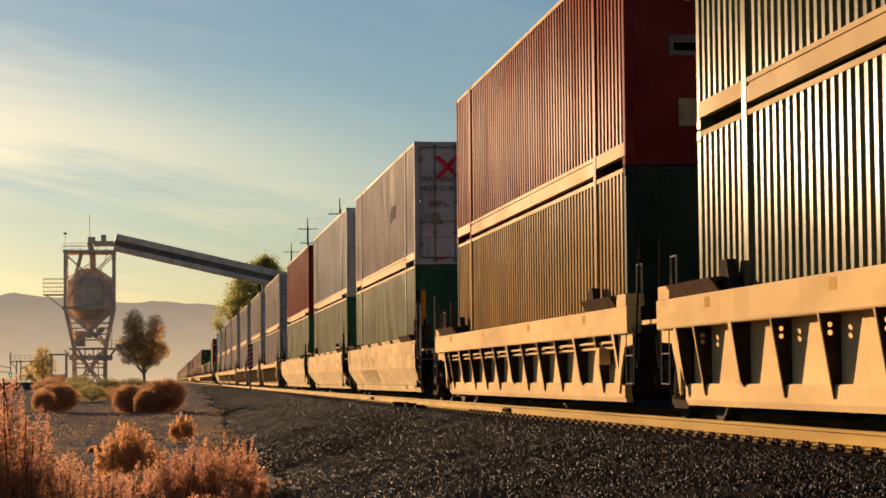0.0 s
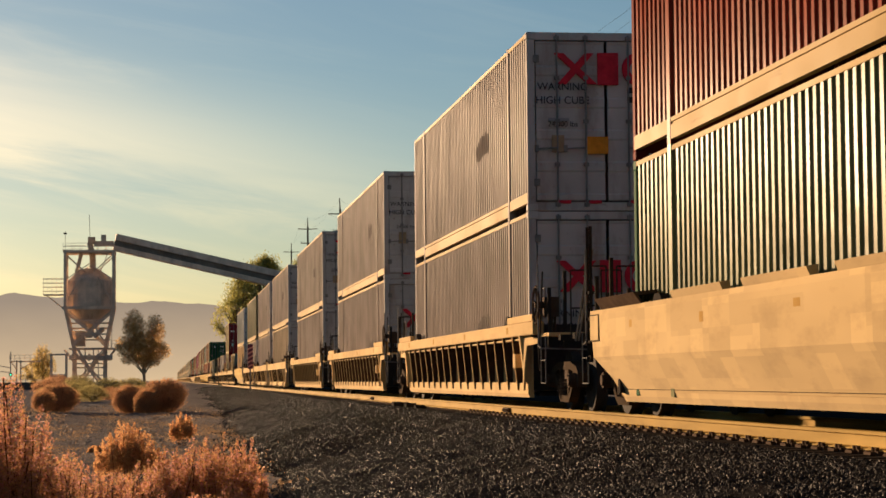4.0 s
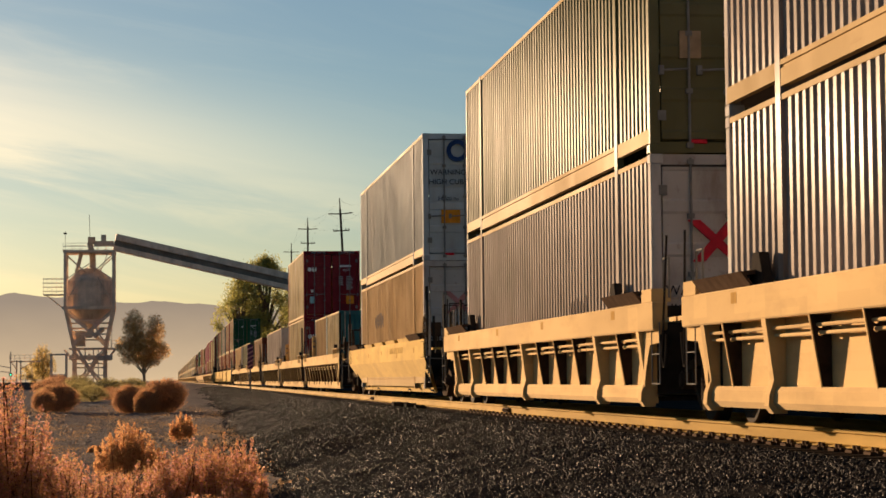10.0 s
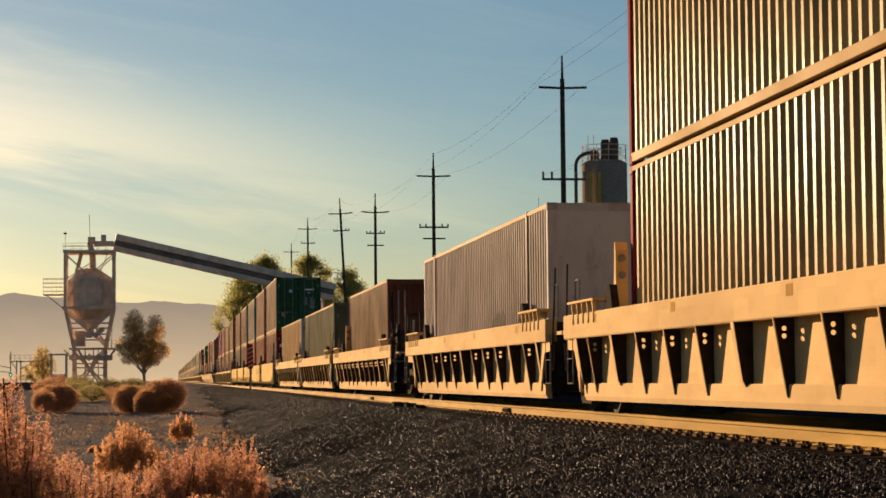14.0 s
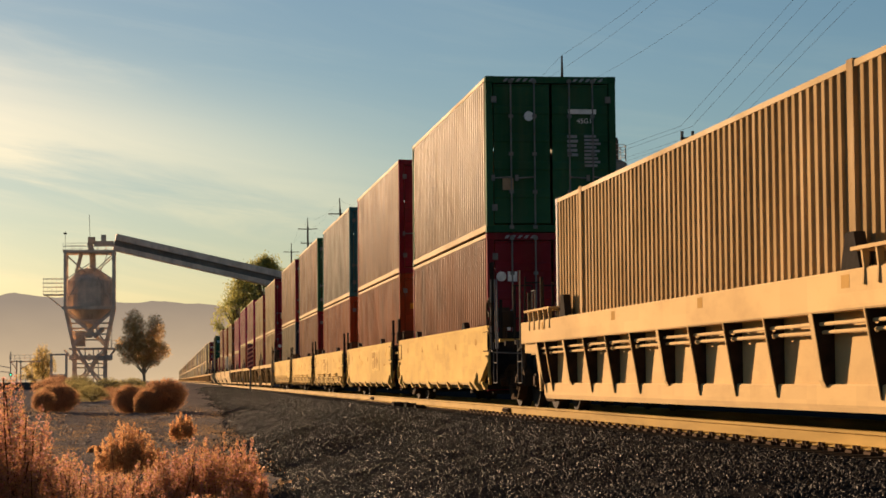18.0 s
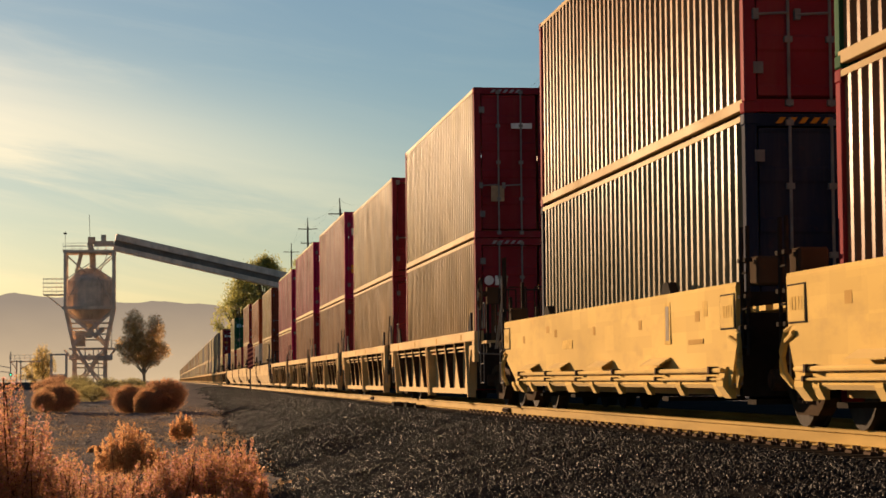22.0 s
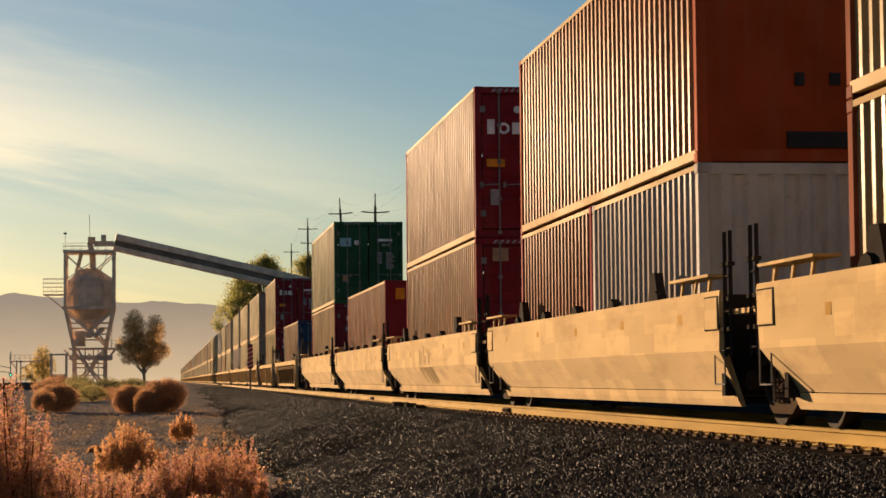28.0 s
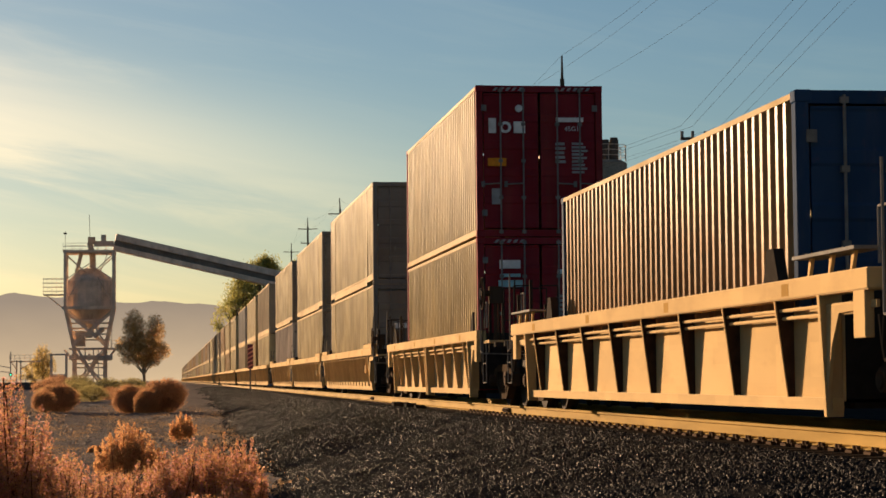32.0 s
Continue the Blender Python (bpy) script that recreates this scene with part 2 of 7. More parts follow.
BROWN = paint("brown_container_paint", (0.17, 0.048, 0.024), 0.5, 0.25, 0.3, gloss=0.0006, grime=(0.20, 0.14, 0.085), dust=0.0, bump=0.3)
# white raised in colour to make up for dim light on shaded ends
WHITE_END = paint("shade_lifted_white_end_paint", (0.46, 0.44, 0.42), 0.45, 0.85, 0.35, gloss=0.0004, wear=(1.7, 0.5), grime=(0.19, 0.125, 0.085), tone=(0.8, 1.06))
# a white side with golden low light put into its colour
TAN = paint("gold_lit_container_paint", (0.34, 0.28, 0.20), 0.2, 0.35, 0.2)
# a dark green side with golden sun glare put into its colour
GLARE_GOLD = paint("glare_gold_container_paint", (0.27, 0.165, 0.06), 0.2, 0.35, 0.2)
GREEN = paint("dark_green_container_paint", (0.022, 0.085, 0.04), 0.5, 0.2, gloss=0.0006, grime=(0.20, 0.14, 0.085), dust=0.0, bump=0.3)
OLIVE = paint("olive_container_paint", (0.125, 0.12, 0.06), 0.21, 0.3, gloss=0.0009)
TEAL = paint("teal_container_paint", (0.03, 0.12, 0.13), 0.5, 0.2, gloss=0.0006, grime=(0.20, 0.14, 0.085), dust=0.0, bump=0.3)
BLUE = paint("blue_container_paint", (0.02, 0.052, 0.115), 0.5, 0.2, gloss=0.0006, grime=(0.20, 0.14, 0.085), dust=0.0, bump=0.3)
NAVY = paint("navy_container_paint", (0.018, 0.026, 0.05), 0.5, 0.2, gloss=0.0006, grime=(0.20, 0.14, 0.085), dust=0.0, bump=0.3)
MAGENTA = paint("magenta_container_paint", (0.3, 0.014, 0.07), 0.5, 0.16, gloss=0.0006, grime=(0.20, 0.14, 0.085), dust=0.0, bump=0.3)
GREY = paint("grey_container_paint", (0.17, 0.165, 0.15), 0.5, 0.25, gloss=0.0006, grime=(0.20, 0.14, 0.085), dust=0.0, bump=0.3)
SILVER = paint("silver_container_paint", (0.25, 0.24, 0.23), 0.2, 0.3, 0.08, bump=0.4, gloss=0.0008)
STEEL = plain("galvanised_steel", (0.19, 0.185, 0.175), 0.55, 0.0)
DARK = plain("dark_undercarriage_steel", (0.03, 0.026, 0.023), 0.8, 0.0)
CAST = plain("rusty_cast_steel", (0.075, 0.05, 0.035), 0.7, 0.0)
WHEEL = plain("worn_wheel_steel", (0.06, 0.052, 0.045), 0.6, 0.0)
CAR_TAN = paint("tan_well_car_paint", (0.55, 0.38, 0.172), 0.75, 0.36, 0.06, wear=(3.4, 2.6), lay=0.26, tone=(0.8, 1.14), bump=0.05, grime=(0.25, 0.17, 0.085), cells=0.22, dust=0.12)
CAR_YELLOW = paint("yellow_well_car_paint", (0.51, 0.345, 0.095), 0.75, 0.5, 0.06, wear=(3.4, 2.6), lay=0.26, tone=(0.8, 1.14), bump=0.05, grime=(0.25, 0.17, 0.085), cells=0.30, dust=0.12)
CAR_BUFF = paint("buff_well_car_paint", (0.47, 0.335, 0.158), 0.75, 0.7, 0.1, wear=(3.4, 2.6), lay=0.26, tone=(0.8, 1.14), bump=0.05, grime=(0.25, 0.17, 0.085), cells=0.5, dust=0.12)
# golden reflection off the flat rails is put into this colour
RAIL_GLARE = paint("worn_glare_gold_rail_paint", (0.44, 0.315, 0.15), 0.4, 0.35, 0.25, lay=0.12, tone=(0.8, 1.12), bump=0.06)
# golden sun glare and dust put into one side colour
GOLDEN = paint("glare_and_dust_tan_paint", (0.36, 0.24, 0.11), 0.5, 0.45, 0.3, gloss=0.0003, wear=(3.2, 0.3))
# the shade on rib faces is put into this dark colour
RIB_SHADE = plain("shade_dark_rib_steel", (0.05, 0.03, 0.02), 0.85, vary=0.4)
# the car's shade over the trucks is put into this dark colour
TRUCK = paint("shaded_dusty_truck_steel", (0.055, 0.037, 0.023), 0.7, 0.4, 0.3)
RUBBED = paint("rubbed_patch_paint", (0.42, 0.26, 0.085), 0.7, 0.3, 0.2)
INK = {
    "white": plain("white_marking", (0.72, 0.72, 0.70), 0.6), "black": plain("black_marking", (0.03, 0.03, 0.035), 0.6),
    "red": plain("red_marking", (0.55, 0.03, 0.05), 0.6), "yellow": plain("yellow_marking", (0.65, 0.25, 0.03), 0.6),
    "navy": plain("navy_marking", (0.03, 0.06, 0.16), 0.6), "blue": plain("blue_marking", (0.05, 0.16, 0.42), 0.6),
    "grey": plain("grey_marking", (0.30, 0.31, 0.32), 0.6), "tan": plain("dusty_marking", (0.33, 0.24, 0.15), 0.7),
    "ochre": plain("faded_ochre_patch", (0.36, 0.235, 0.085), 0.8),
    "pale": plain("pale_yellow_patch", (0.53, 0.36, 0.12), 0.8),
    "smudge": plain("dark_smudge", (0.17, 0.145, 0.13), 0.8), "pink": plain("faded_pink_marking", (0.46, 0.22, 0.22), 0.7), "cyan": plain("pale_cyan_marking", (0.28, 0.5, 0.55), 0.6),
}
SIZES = {"53": (16.154, 2.59, 2.896), "40": (12.192, 2.438, 2.896), "40low": (12.192, 2.438, 2.591), "20": (6.058, 2.438, 2.591)}
POST53 = 6.096


def corrugate(bm, y0, y1, x_out, x_in, z0, z1, flat, slope, low):
    """A pressed wall sheet along y: proud flats, short slopes, recessed flats."""
    pts, y, state = [], y0, 0
    pitch = flat + low + 2 * slope
    n = max(1, int((y1 - y0 - low) / pitch))
    margin = ((y1 - y0) - n * pitch - low) / 2
    pts.append((x_in, y0))
    y = y0 + margin + low
    for i in range(n):
        pts += [(x_in, y), (x_out, y + slope), (x_out, y + slope + flat), (x_in, y + 2 * slope + flat)]
        y += pitch
    pts.append((x_in, y1))
    A = [bm.verts.new((p[0], p[1], z0)) for p in pts]
    B = [bm.verts.new((p[0], p[1], z1)) for p in pts]
    for i in range(len(pts) - 1):
        bm.faces.new((A[i + 1], A[i], B[i], B[i + 1]))


def door_profile(depth, z0, z1, bands=5):
    pts = [(depth, z0)]
    step = (z1 - z0) / bands
    for i in range(bands):
        a, b = z0 + i * step, z0 + (i + 1) * step
        pts += [(0.0, a + 0.02), (0.0, a + 0.10), (0.016, a + 0.13), (0.016, b - 0.05), (0.0, b - 0.02)]
    pts.append((0.0, z1))
    pts.append((depth, z1))
    return pts


def mark(parent, spec, L):
    """Painted marks on the end wall: (kind, ...) with u across and z up, in metres."""
    y = -L / 2 - 0.018
    kind = spec[0]
    if kind == "text":
        _, text, u, z, size, ink = spec
        put("lettering", text_mesh(text, size, INK[ink]), parent, pose(u, y - 0.012, z, 90, 0, 0))
    elif kind == "rect":
        _, name, u0, u1, z0, z1, ink = spec
        box_part(name, parent, INK[ink], u0, u1, y - 0.010, y + 0.03, z0, z1)
    elif kind == "bars":
        _, u, z, w, h, rows, ink = spec

        def make(bm):
            r = random.Random(int(u * 100 + z * 10 + rows))
            for i in range(rows):
                ww = w * r.uniform(0.7, 1.0)
                bm_box(bm, u, u + ww, y - 0.010, y + 0.03, z - i * h * 1.7 - h, z - i * h * 1.7)
        tagged(part("marking", make, INK[ink], parent, key=("bars", L, *spec[1:6])), kind="stuff" if rows > 1 else "")
    elif kind == "cross":
        _, u, z, s, ink = spec

        def make(bm):
            w = s * 0.2
            for sx in (1, -1):
                bm_prism(bm, [(u - sx * s / 2 - w / 2, z - s / 2), (u - sx * s / 2 + w, z - s / 2), (u + sx * s / 2 + w / 2, z + s / 2), (u + sx * s / 2 - w, z + s / 2)], "y", y - 0.010 - (0.001 if sx > 0 else 0), y + 0.03)
        part("logo_shape", make, INK[ink], parent, key=("cross", L, u, z, s))
    elif kind == "hex":
        _, u, z, s, ink = spec

        def make(bm):
            bm_prism(bm, [(u + s * math.cos(math.pi * (i / 3 + 1 / 6)), z + s * math.sin(math.pi * (i / 3 + 1 / 6))) for i in range(6)], "y", y - 0.010, y + 0.03)
        part("logo_shape", make, INK[ink], parent, key=("hex", L, u, z, s))
    elif kind == "disc":
        _, u, z, s, ink = spec

        def make(bm):
            bm_cyl(bm, (u, y - 0.012, z), (u, y + 0.03, z), s, 16)
        part("logo_shape", make, INK[ink], parent, key=("disc", L, u, z, s))
    elif kind == "ring":
        _, u, z, s, w, ink = spec

        def make(bm):
            n = 24
            rows = [[bm.verts.new((u + q * math.cos(2 * math.pi * i / n), yy, z + q * math.sin(2 * math.pi * i / n))) for i in range(n)] for q, yy in ((s, y + 0.02), (s, y - 0.011), (s - w, y - 0.011), (s - w, y + 0.02))]
            for a, b in zip(rows, rows[1:]):
                for i in range(n):
                    bm.faces.new((a[i], a[(i + 1) % n], b[(i + 1) % n], b[i]))
        part("logo_shape", make, INK[ink], parent, key=("ring", L, u, z, s, w))
    elif kind == "hazard":
        _, u0, u1, z, ink = spec

        def make(bm):
            n = 5
            w = (u1 - u0) / n
            for i in range(n):
                a = u0 + i * w
                bm_prism(bm, [(a, z), (a + w * 0.5, z), (a + w * 0.9, z + 0.06), (a + w * 0.4, z + 0.06)], "y", y - 0.004, y + 0.04)
        part("hazard_band", make, INK[ink], parent, key=("hazard", L, u0, u1, z))


def reflectors(us=(-0.7, -0.2, 0.45, 0.9)):
    return [("rect", "reflector", u - 0.1, u + 0.1, 0.12, 0.17, "red") for u in us]


def warning(u=-0.72, z=1.95, size=0.17, ink="black"):
    return [("text", "WARNING", u, z, size, ink), ("text", "HIGH CUBE", u, z - 0.22, size, ink)]


def red_logo(z=2.3, ink="red"):
    return [("cross", -0.5, z, 0.5, ink), ("rect", "logo_shape", -0.14, 0.2, z - 0.26, z + 0.26, ink), ("ring", 0.53, z, 0.27, 0.13, ink)]


WHITE_DOOR = red_logo() + warning() + [("bars", 0.35, 2.0, 0.55, 0.09, 2, "black"), ("bars", -0.95, 1.5, 0.45, 0.05, 1, "grey"), ("text", "24,000 lbs", -0.72, 1.36, 0.12, "black"),
    ("rect", "placard", -0.9, -0.7, 0.95, 1.22, "tan"), ("rect", "placard", -0.35, 0.02, 0.92, 1.2, "yellow"), ("text", "53'", 0.62, 0.98, 0.26, "black"), ("bars", 0.4, 1.6, 0.4, 0.05, 4, "grey")] + reflectors()
WHITE_DOOR_B = warning(z=1.95) + [("bars", 0.35, 2.0, 0.5, 0.09, 2, "black"), ("text", "24,000 lbs", -0.72, 1.36, 0.12, "black"), ("rect", "placard", -0.9, -0.7, 0.95, 1.25, "tan"),
    ("rect", "placard", -0.4, -0.05, 0.98, 1.22, "yellow"), ("text", "53'", 0.62, 0.98, 0.26, "black")] + reflectors()
WHITE_DOOR_C = red_logo(1.85) + warning(z=1.2)
WHITE_DOOR_D = warning(z=0.95) + [("bars", 0.4, 1.1, 0.5, 0.1, 2, "black")]
GREEN_HEX = [("hex", 0.0, 2.1, 0.26, "white"), ("rect", "logo_shape", -0.06, 0.06, 1.98, 2.22, "red")] + warning(0.05, 1.4, 0.17, "white")
GREEN_YEL = [("rect", "logo_shape", -0.02, 0.24, 2.02, 2.4, "tan"), ("rect", "logo_shape", 0.3, 0.52, 2.1, 2.3, "navy"), ("rect", "logo_shape", 0.6, 0.8, 2.02, 2.4, "tan"), ("rect", "placard", -1.15, -1.05, 1.5, 2.3, "yellow")]
ISO_MARKS = [("bars", 0.32, 2.28, 0.72, 0.085, 1, "white"), ("text", "45G1", 0.62, 2.02, 0.13, "white"), ("bars", 0.3, 1.8, 0.2, 0.05, 5, "grey"), ("bars", 0.62, 1.8, 0.3, 0.04, 9, "grey"), ("hazard", -0.9, -0.3, 2.79, "grey"), ("hazard", 0.4, 1.0, 2.79, "grey")]
RED_ISO = ISO_MARKS + [("disc", -0.96, 2.09, 0.09, "white"), ("rect", "logo_shape", -0.84, -0.67, 2.0, 2.18, "white"), ("rect", "placard", -0.95, -0.75, 0.62, 0.92, "cyan"),
    ("rect", "placard", 0.62, 0.95, 0.6, 0.95, "yellow"), ("rect", "placard", -0.9, -0.8, 1.1, 1.22, "white")]
TEX_ISO = ISO_MARKS + [("rect", "logo_shape", -0.98, -0.84, 1.98, 2.26, "white"), ("ring", -0.66, 2.09, 0.11, 0.05, "white"), ("rect", "logo_shape", -0.5, -0.28, 1.98, 2.2, "white"), ("rect", "placard", -1.0, -0.65, 1.35, 1.5, "yellow"), ("rect", "placard", -0.93, -0.76, 0.62, 0.92, "grey"), ("disc", -0.4, 2.45, 0.07, "white")]
HMM_ISO = ISO_MARKS + [("rect", "logo_shape", -0.82, -0.36, 1.95, 2.08, "cyan"), ("rect", "logo_shape", -0.78, -0.4, 2.14, 2.2, "cyan"), ("rect", "placard", -0.8, -0.4, 2.3, 2.46, "white")]
GREEN_ISO = ISO_MARKS + [("disc", -0.42, 2.15, 0.09, "white"), ("rect", "placard", -0.92, -0.72, 0.78, 1.0, "tan"), ("rect", "placard", -1.02, -0.62, 2.02, 2.32, "cyan")]
ONE_ISO = ISO_MARKS + [("rect", "logo_shape", -0.98, -0.76, 2.12, 2.34, "white"), ("rect", "logo_shape", -0.70, -0.5, 2.12, 2.34, "white"), ("rect", "logo_shape", -0.44, -0.28, 2.12, 2.34, "white"), ("disc", -0.85, 1.68, 0.09, "white"), ("rect", "placard", -1.0, -0.74, 0.85, 1.12, "yellow")]
SIGN_ISO = ISO_MARKS + [("rect", "placard", -0.95, -0.4, 2.0, 2.14, "yellow"), ("rect", "placard", -0.9, -0.5, 1.3, 1.4, "white")]
TRI_ISO = ISO_MARKS + [("rect", "placard", 0.18, 0.62, 1.7, 2.14, "white"), ("rect", "logo_shape", 0.34, 0.46, 1.86, 2.06, "red"), ("rect", "placard", -0.9, -0.6, 2.45, 2.7, "tan")]


# road dust and the golden low-sun reflection, put into one colour
DUST_AND_GLARE = (0.38, 0.285, 0.125)


def dusty_glare(mat, share):
    """The enamel of a long side, with dust and golden sun glare mixed into its colour by that share."""
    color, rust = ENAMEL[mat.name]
    mixed = tuple(a * (1 - share) + b * share for a, b in zip(color, DUST_AND_GLARE))
    return paint("%s_dust_and_glare_%d" % (mat.name, round(share * 100)), mixed, 0.265, 0.42, rust, gloss=0.0009, grime=(0.09, 0.055, 0.035), bump=0.55, wear=(3.2, 0.3), tone=(0.68, 1.22))


# side base colours: teal and grey shifted for glare and haze, blue for rust
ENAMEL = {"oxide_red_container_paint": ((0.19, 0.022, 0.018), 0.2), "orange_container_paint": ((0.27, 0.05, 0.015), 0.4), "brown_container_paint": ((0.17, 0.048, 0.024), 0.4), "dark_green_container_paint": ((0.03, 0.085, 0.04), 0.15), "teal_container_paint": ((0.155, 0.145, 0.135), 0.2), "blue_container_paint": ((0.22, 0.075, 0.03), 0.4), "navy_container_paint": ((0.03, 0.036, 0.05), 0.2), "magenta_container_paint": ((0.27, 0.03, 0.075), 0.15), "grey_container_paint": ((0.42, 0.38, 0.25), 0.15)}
# end-wall copies of side paints, lightened or darkened in colour for the shaded end
END_PAINT = {"white_container_paint": WHITE_END, "pale_blue_container_paint": paint("shade_lifted_blue_end_paint", (0.44, 0.49, 0.51), 0.45, 0.4, 0.15, gloss=0.0004, wear=(2.2, 0.35), grime=(0.26, 0.2, 0.15)), "gold_lit_container_paint": WHITE_END, "glare_and_dust_tan_paint": WHITE_END, "glare_gold_container_paint": paint("blackish_green_end_paint", (0.018, 0.03, 0.02), 0.5, 0.2, gloss=0.0006), "scarlet_container_paint": paint("shaded_red_end_paint", (0.15, 0.016, 0.014), 0.5, 0.3, gloss=0.0006), "silver_container_paint": paint("shade_lifted_silver_end_paint", (0.42, 0.41, 0.40), 0.45, 0.4, 0.15, gloss=0.0004, grime=(0.26, 0.2, 0.15))}


# dust and sun glare in the sides: lower tier, upper tier, by front place
GLARE_SHARE = {273: (0.85, 0.85), 293: (0.95, 1.0), 336: (0.5, 0.5), 397: (0.34, 0.45), 412: (0.25, 0.48), 427: (0.25, 0.3), 443: (0.4, 0.3), 458: (0.5, 0.55), 478: (0.78, 0.88), 493: (0.72, 0.82), 508: (0.55, 0.42), 524: (0.48, 0.18), 540: (0.34, 0.16), 561: (0.72, 0.78), 578: (0.3, 0.34), 585: (0.3, 0.3), 596: (0.5, 0.48), 614: (0.38, 0.38), 632: (0.72, 0.66), 654: (0.45, 0.45), 675: (1.0, 1.0)}


def container(kind, mat, end, marks, y_front, z, label, level=0, side_marks=None):
    """A freight container whose camera-facing end stands at y_front at the start of the clip."""
    L, Wd, Hh = SIZES[kind]
    root = new("shipping_container")
    tagged(root, label, "container", "containers on the train")
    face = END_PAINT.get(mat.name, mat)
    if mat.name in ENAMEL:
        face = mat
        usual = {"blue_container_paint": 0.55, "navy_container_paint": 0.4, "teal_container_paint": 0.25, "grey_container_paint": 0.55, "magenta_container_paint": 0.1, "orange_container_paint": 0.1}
        share = GLARE_SHARE.get(round(y_front), (usual.get(mat.name, 0.66 if level else 0.34),) * 2)[z > 1]
        mat = dusty_glare(BROWN if mat is GREEN and y_front < 450 and z > 1 else mat, share)
    hx, hy = Wd / 2, L / 2
    rail_h = 0.30 if kind == "53" else 0.16
    top_h = 0.075
    if level:
        def shell(bm):
            corrugate(bm, -hy + 0.12, hy - 0.12, -hx + 0.006, -hx + 0.034, rail_h - 0.01, Hh - 0.09, 0.092, 0.016, 0.106)
            bm_box(bm, -hx + 0.05, hx, -hy + 0.02, hy - 0.02, 0.05, Hh - 0.03)
        part("body", shell, mat, root, key=("far_shell", kind))
        box_part("bottom_rail", root, RAIL_GLARE, -hx - 0.004, -hx + 0.05, -hy + 0.1, hy - 0.1, 0.03, rail_h)
        box_part("top_rail", root, RAIL_GLARE, -hx, -hx + 0.05, -hy + 0.1, hy - 0.1, Hh - top_h, Hh)
        for s in (-1,):
            a, b = sorted((s * (hy - 0.14), s * hy))
            box_part("corner_post", root, mat, -hx - 0.002, -hx + 0.12, a, b, 0.0, Hh)
        MOVING.append((root, y_front + hy, z))
        return root
    for sx in (-1, 1):
        def side(bm, sx=sx):
            xo, xi = (hx - 0.006) * sx, (hx - 0.042) * sx
            if kind == "53":
                xi = (hx - 0.034) * sx
                for a, b in ((-hy + 0.12, -POST53 - 0.09), (-POST53 + 0.09, POST53 - 0.09), (POST53 + 0.09, hy - 0.12)):
                    corrugate(bm, a, b, xo, xi, rail_h - 0.01, Hh - top_h + 0.01, 0.092, 0.016, 0.106)
            else:
                corrugate(bm, -hy + 0.14, hy - 0.14, xo, xi, rail_h - 0.01, Hh - top_h + 0.01, 0.082, 0.062, 0.072)
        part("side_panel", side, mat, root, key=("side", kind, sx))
        xs = sorted(((hx - 0.07) * sx, hx * sx))
        if kind == "53":
            def rail(bm, sx=sx):
                a, b, c = (hx - 0.07) * sx, (hx + 0.004) * sx, (hx - 0.014) * sx
                bm_prism(bm, [(a, 0.05), (b, 0.05), (b, rail_h - 0.085), (c, rail_h - 0.078), (c, rail_h - 0.055), (b, rail_h - 0.05), (b, rail_h), (a, rail_h)], "y", -POST53 + 0.08, POST53 - 0.08)
            for s in (-1, 1) if sx < 0 else ():
                box_part("rail_end", root, RAIL_GLARE, *xs, *sorted((s * (POST53 + 0.08), s * (hy - 0.08))), 0.13, rail_h)
            part("bottom_rail", rail, RAIL_GLARE, root, "worn bottom rail with golden sun glare in its colour", key=("brail", kind, sx))
            for s in (-1, 1):
                xp = sorted(((hx - 0.08) * sx, (hx + 0.008) * sx))
                box_part("side_post", root, mat, *xp, s * POST53 - 0.085, s * POST53 + 0.085, 0.0, Hh + 0.003)
        else:
            box_part("bottom_rail", root, RAIL_GLARE, *xs, -hy + 0.1, hy - 0.1, 0.035, rail_h - 0.01, bevel=0.006)
        box_part("top_rail", root, RAIL_GLARE, *xs, -hy + 0.1, hy - 0.1, Hh - top_h, Hh - 0.018)
        for s in (-1, 1):
            a, b = sorted((s * (hy - 0.15), s * (hy - 0.005)))
            xq = sorted(((hx - 0.13) * sx, (hx - 0.002) * sx))
            box_part("corner_post", root, face, *xq, a, b, 0.115, Hh - 0.115, bevel=0.01 if level == 0 else 0)
            if level == 0 and (s < 0 or sx < 0):
                ca, cb = sorted((s * (hy - 0.178), s * hy))
                xc = sorted(((hx - 0.162) * sx, (hx + 0.003) * sx))
                for zz in (0.0, Hh - 0.118):
                    box_part("corner_casting", root, face, *xc, ca, cb, zz, zz + 0.118, bevel=0.012)
    box_part("roof", root, mat, -hx + 0.03, hx - 0.03, -hy + 0.05, hy - 0.05, Hh - 0.04, Hh - 0.012)
    box_part("rear_wall", root, mat, -hx + 0.12, hx - 0.12, hy - 0.05, hy - 0.02, 0.1, Hh - 0.1)
    # camera-facing end
    sill_h = 0.14
    box_part("end_sill", root, face, -hx + 0.12, hx - 0.12, -hy + 0.004, -hy + 0.12, 0.01, sill_h)
    box_part("end_header", root, face, -hx + 0.12, hx - 0.12, -hy + 0.004, -hy + 0.12, Hh - 0.13, Hh - 0.006)
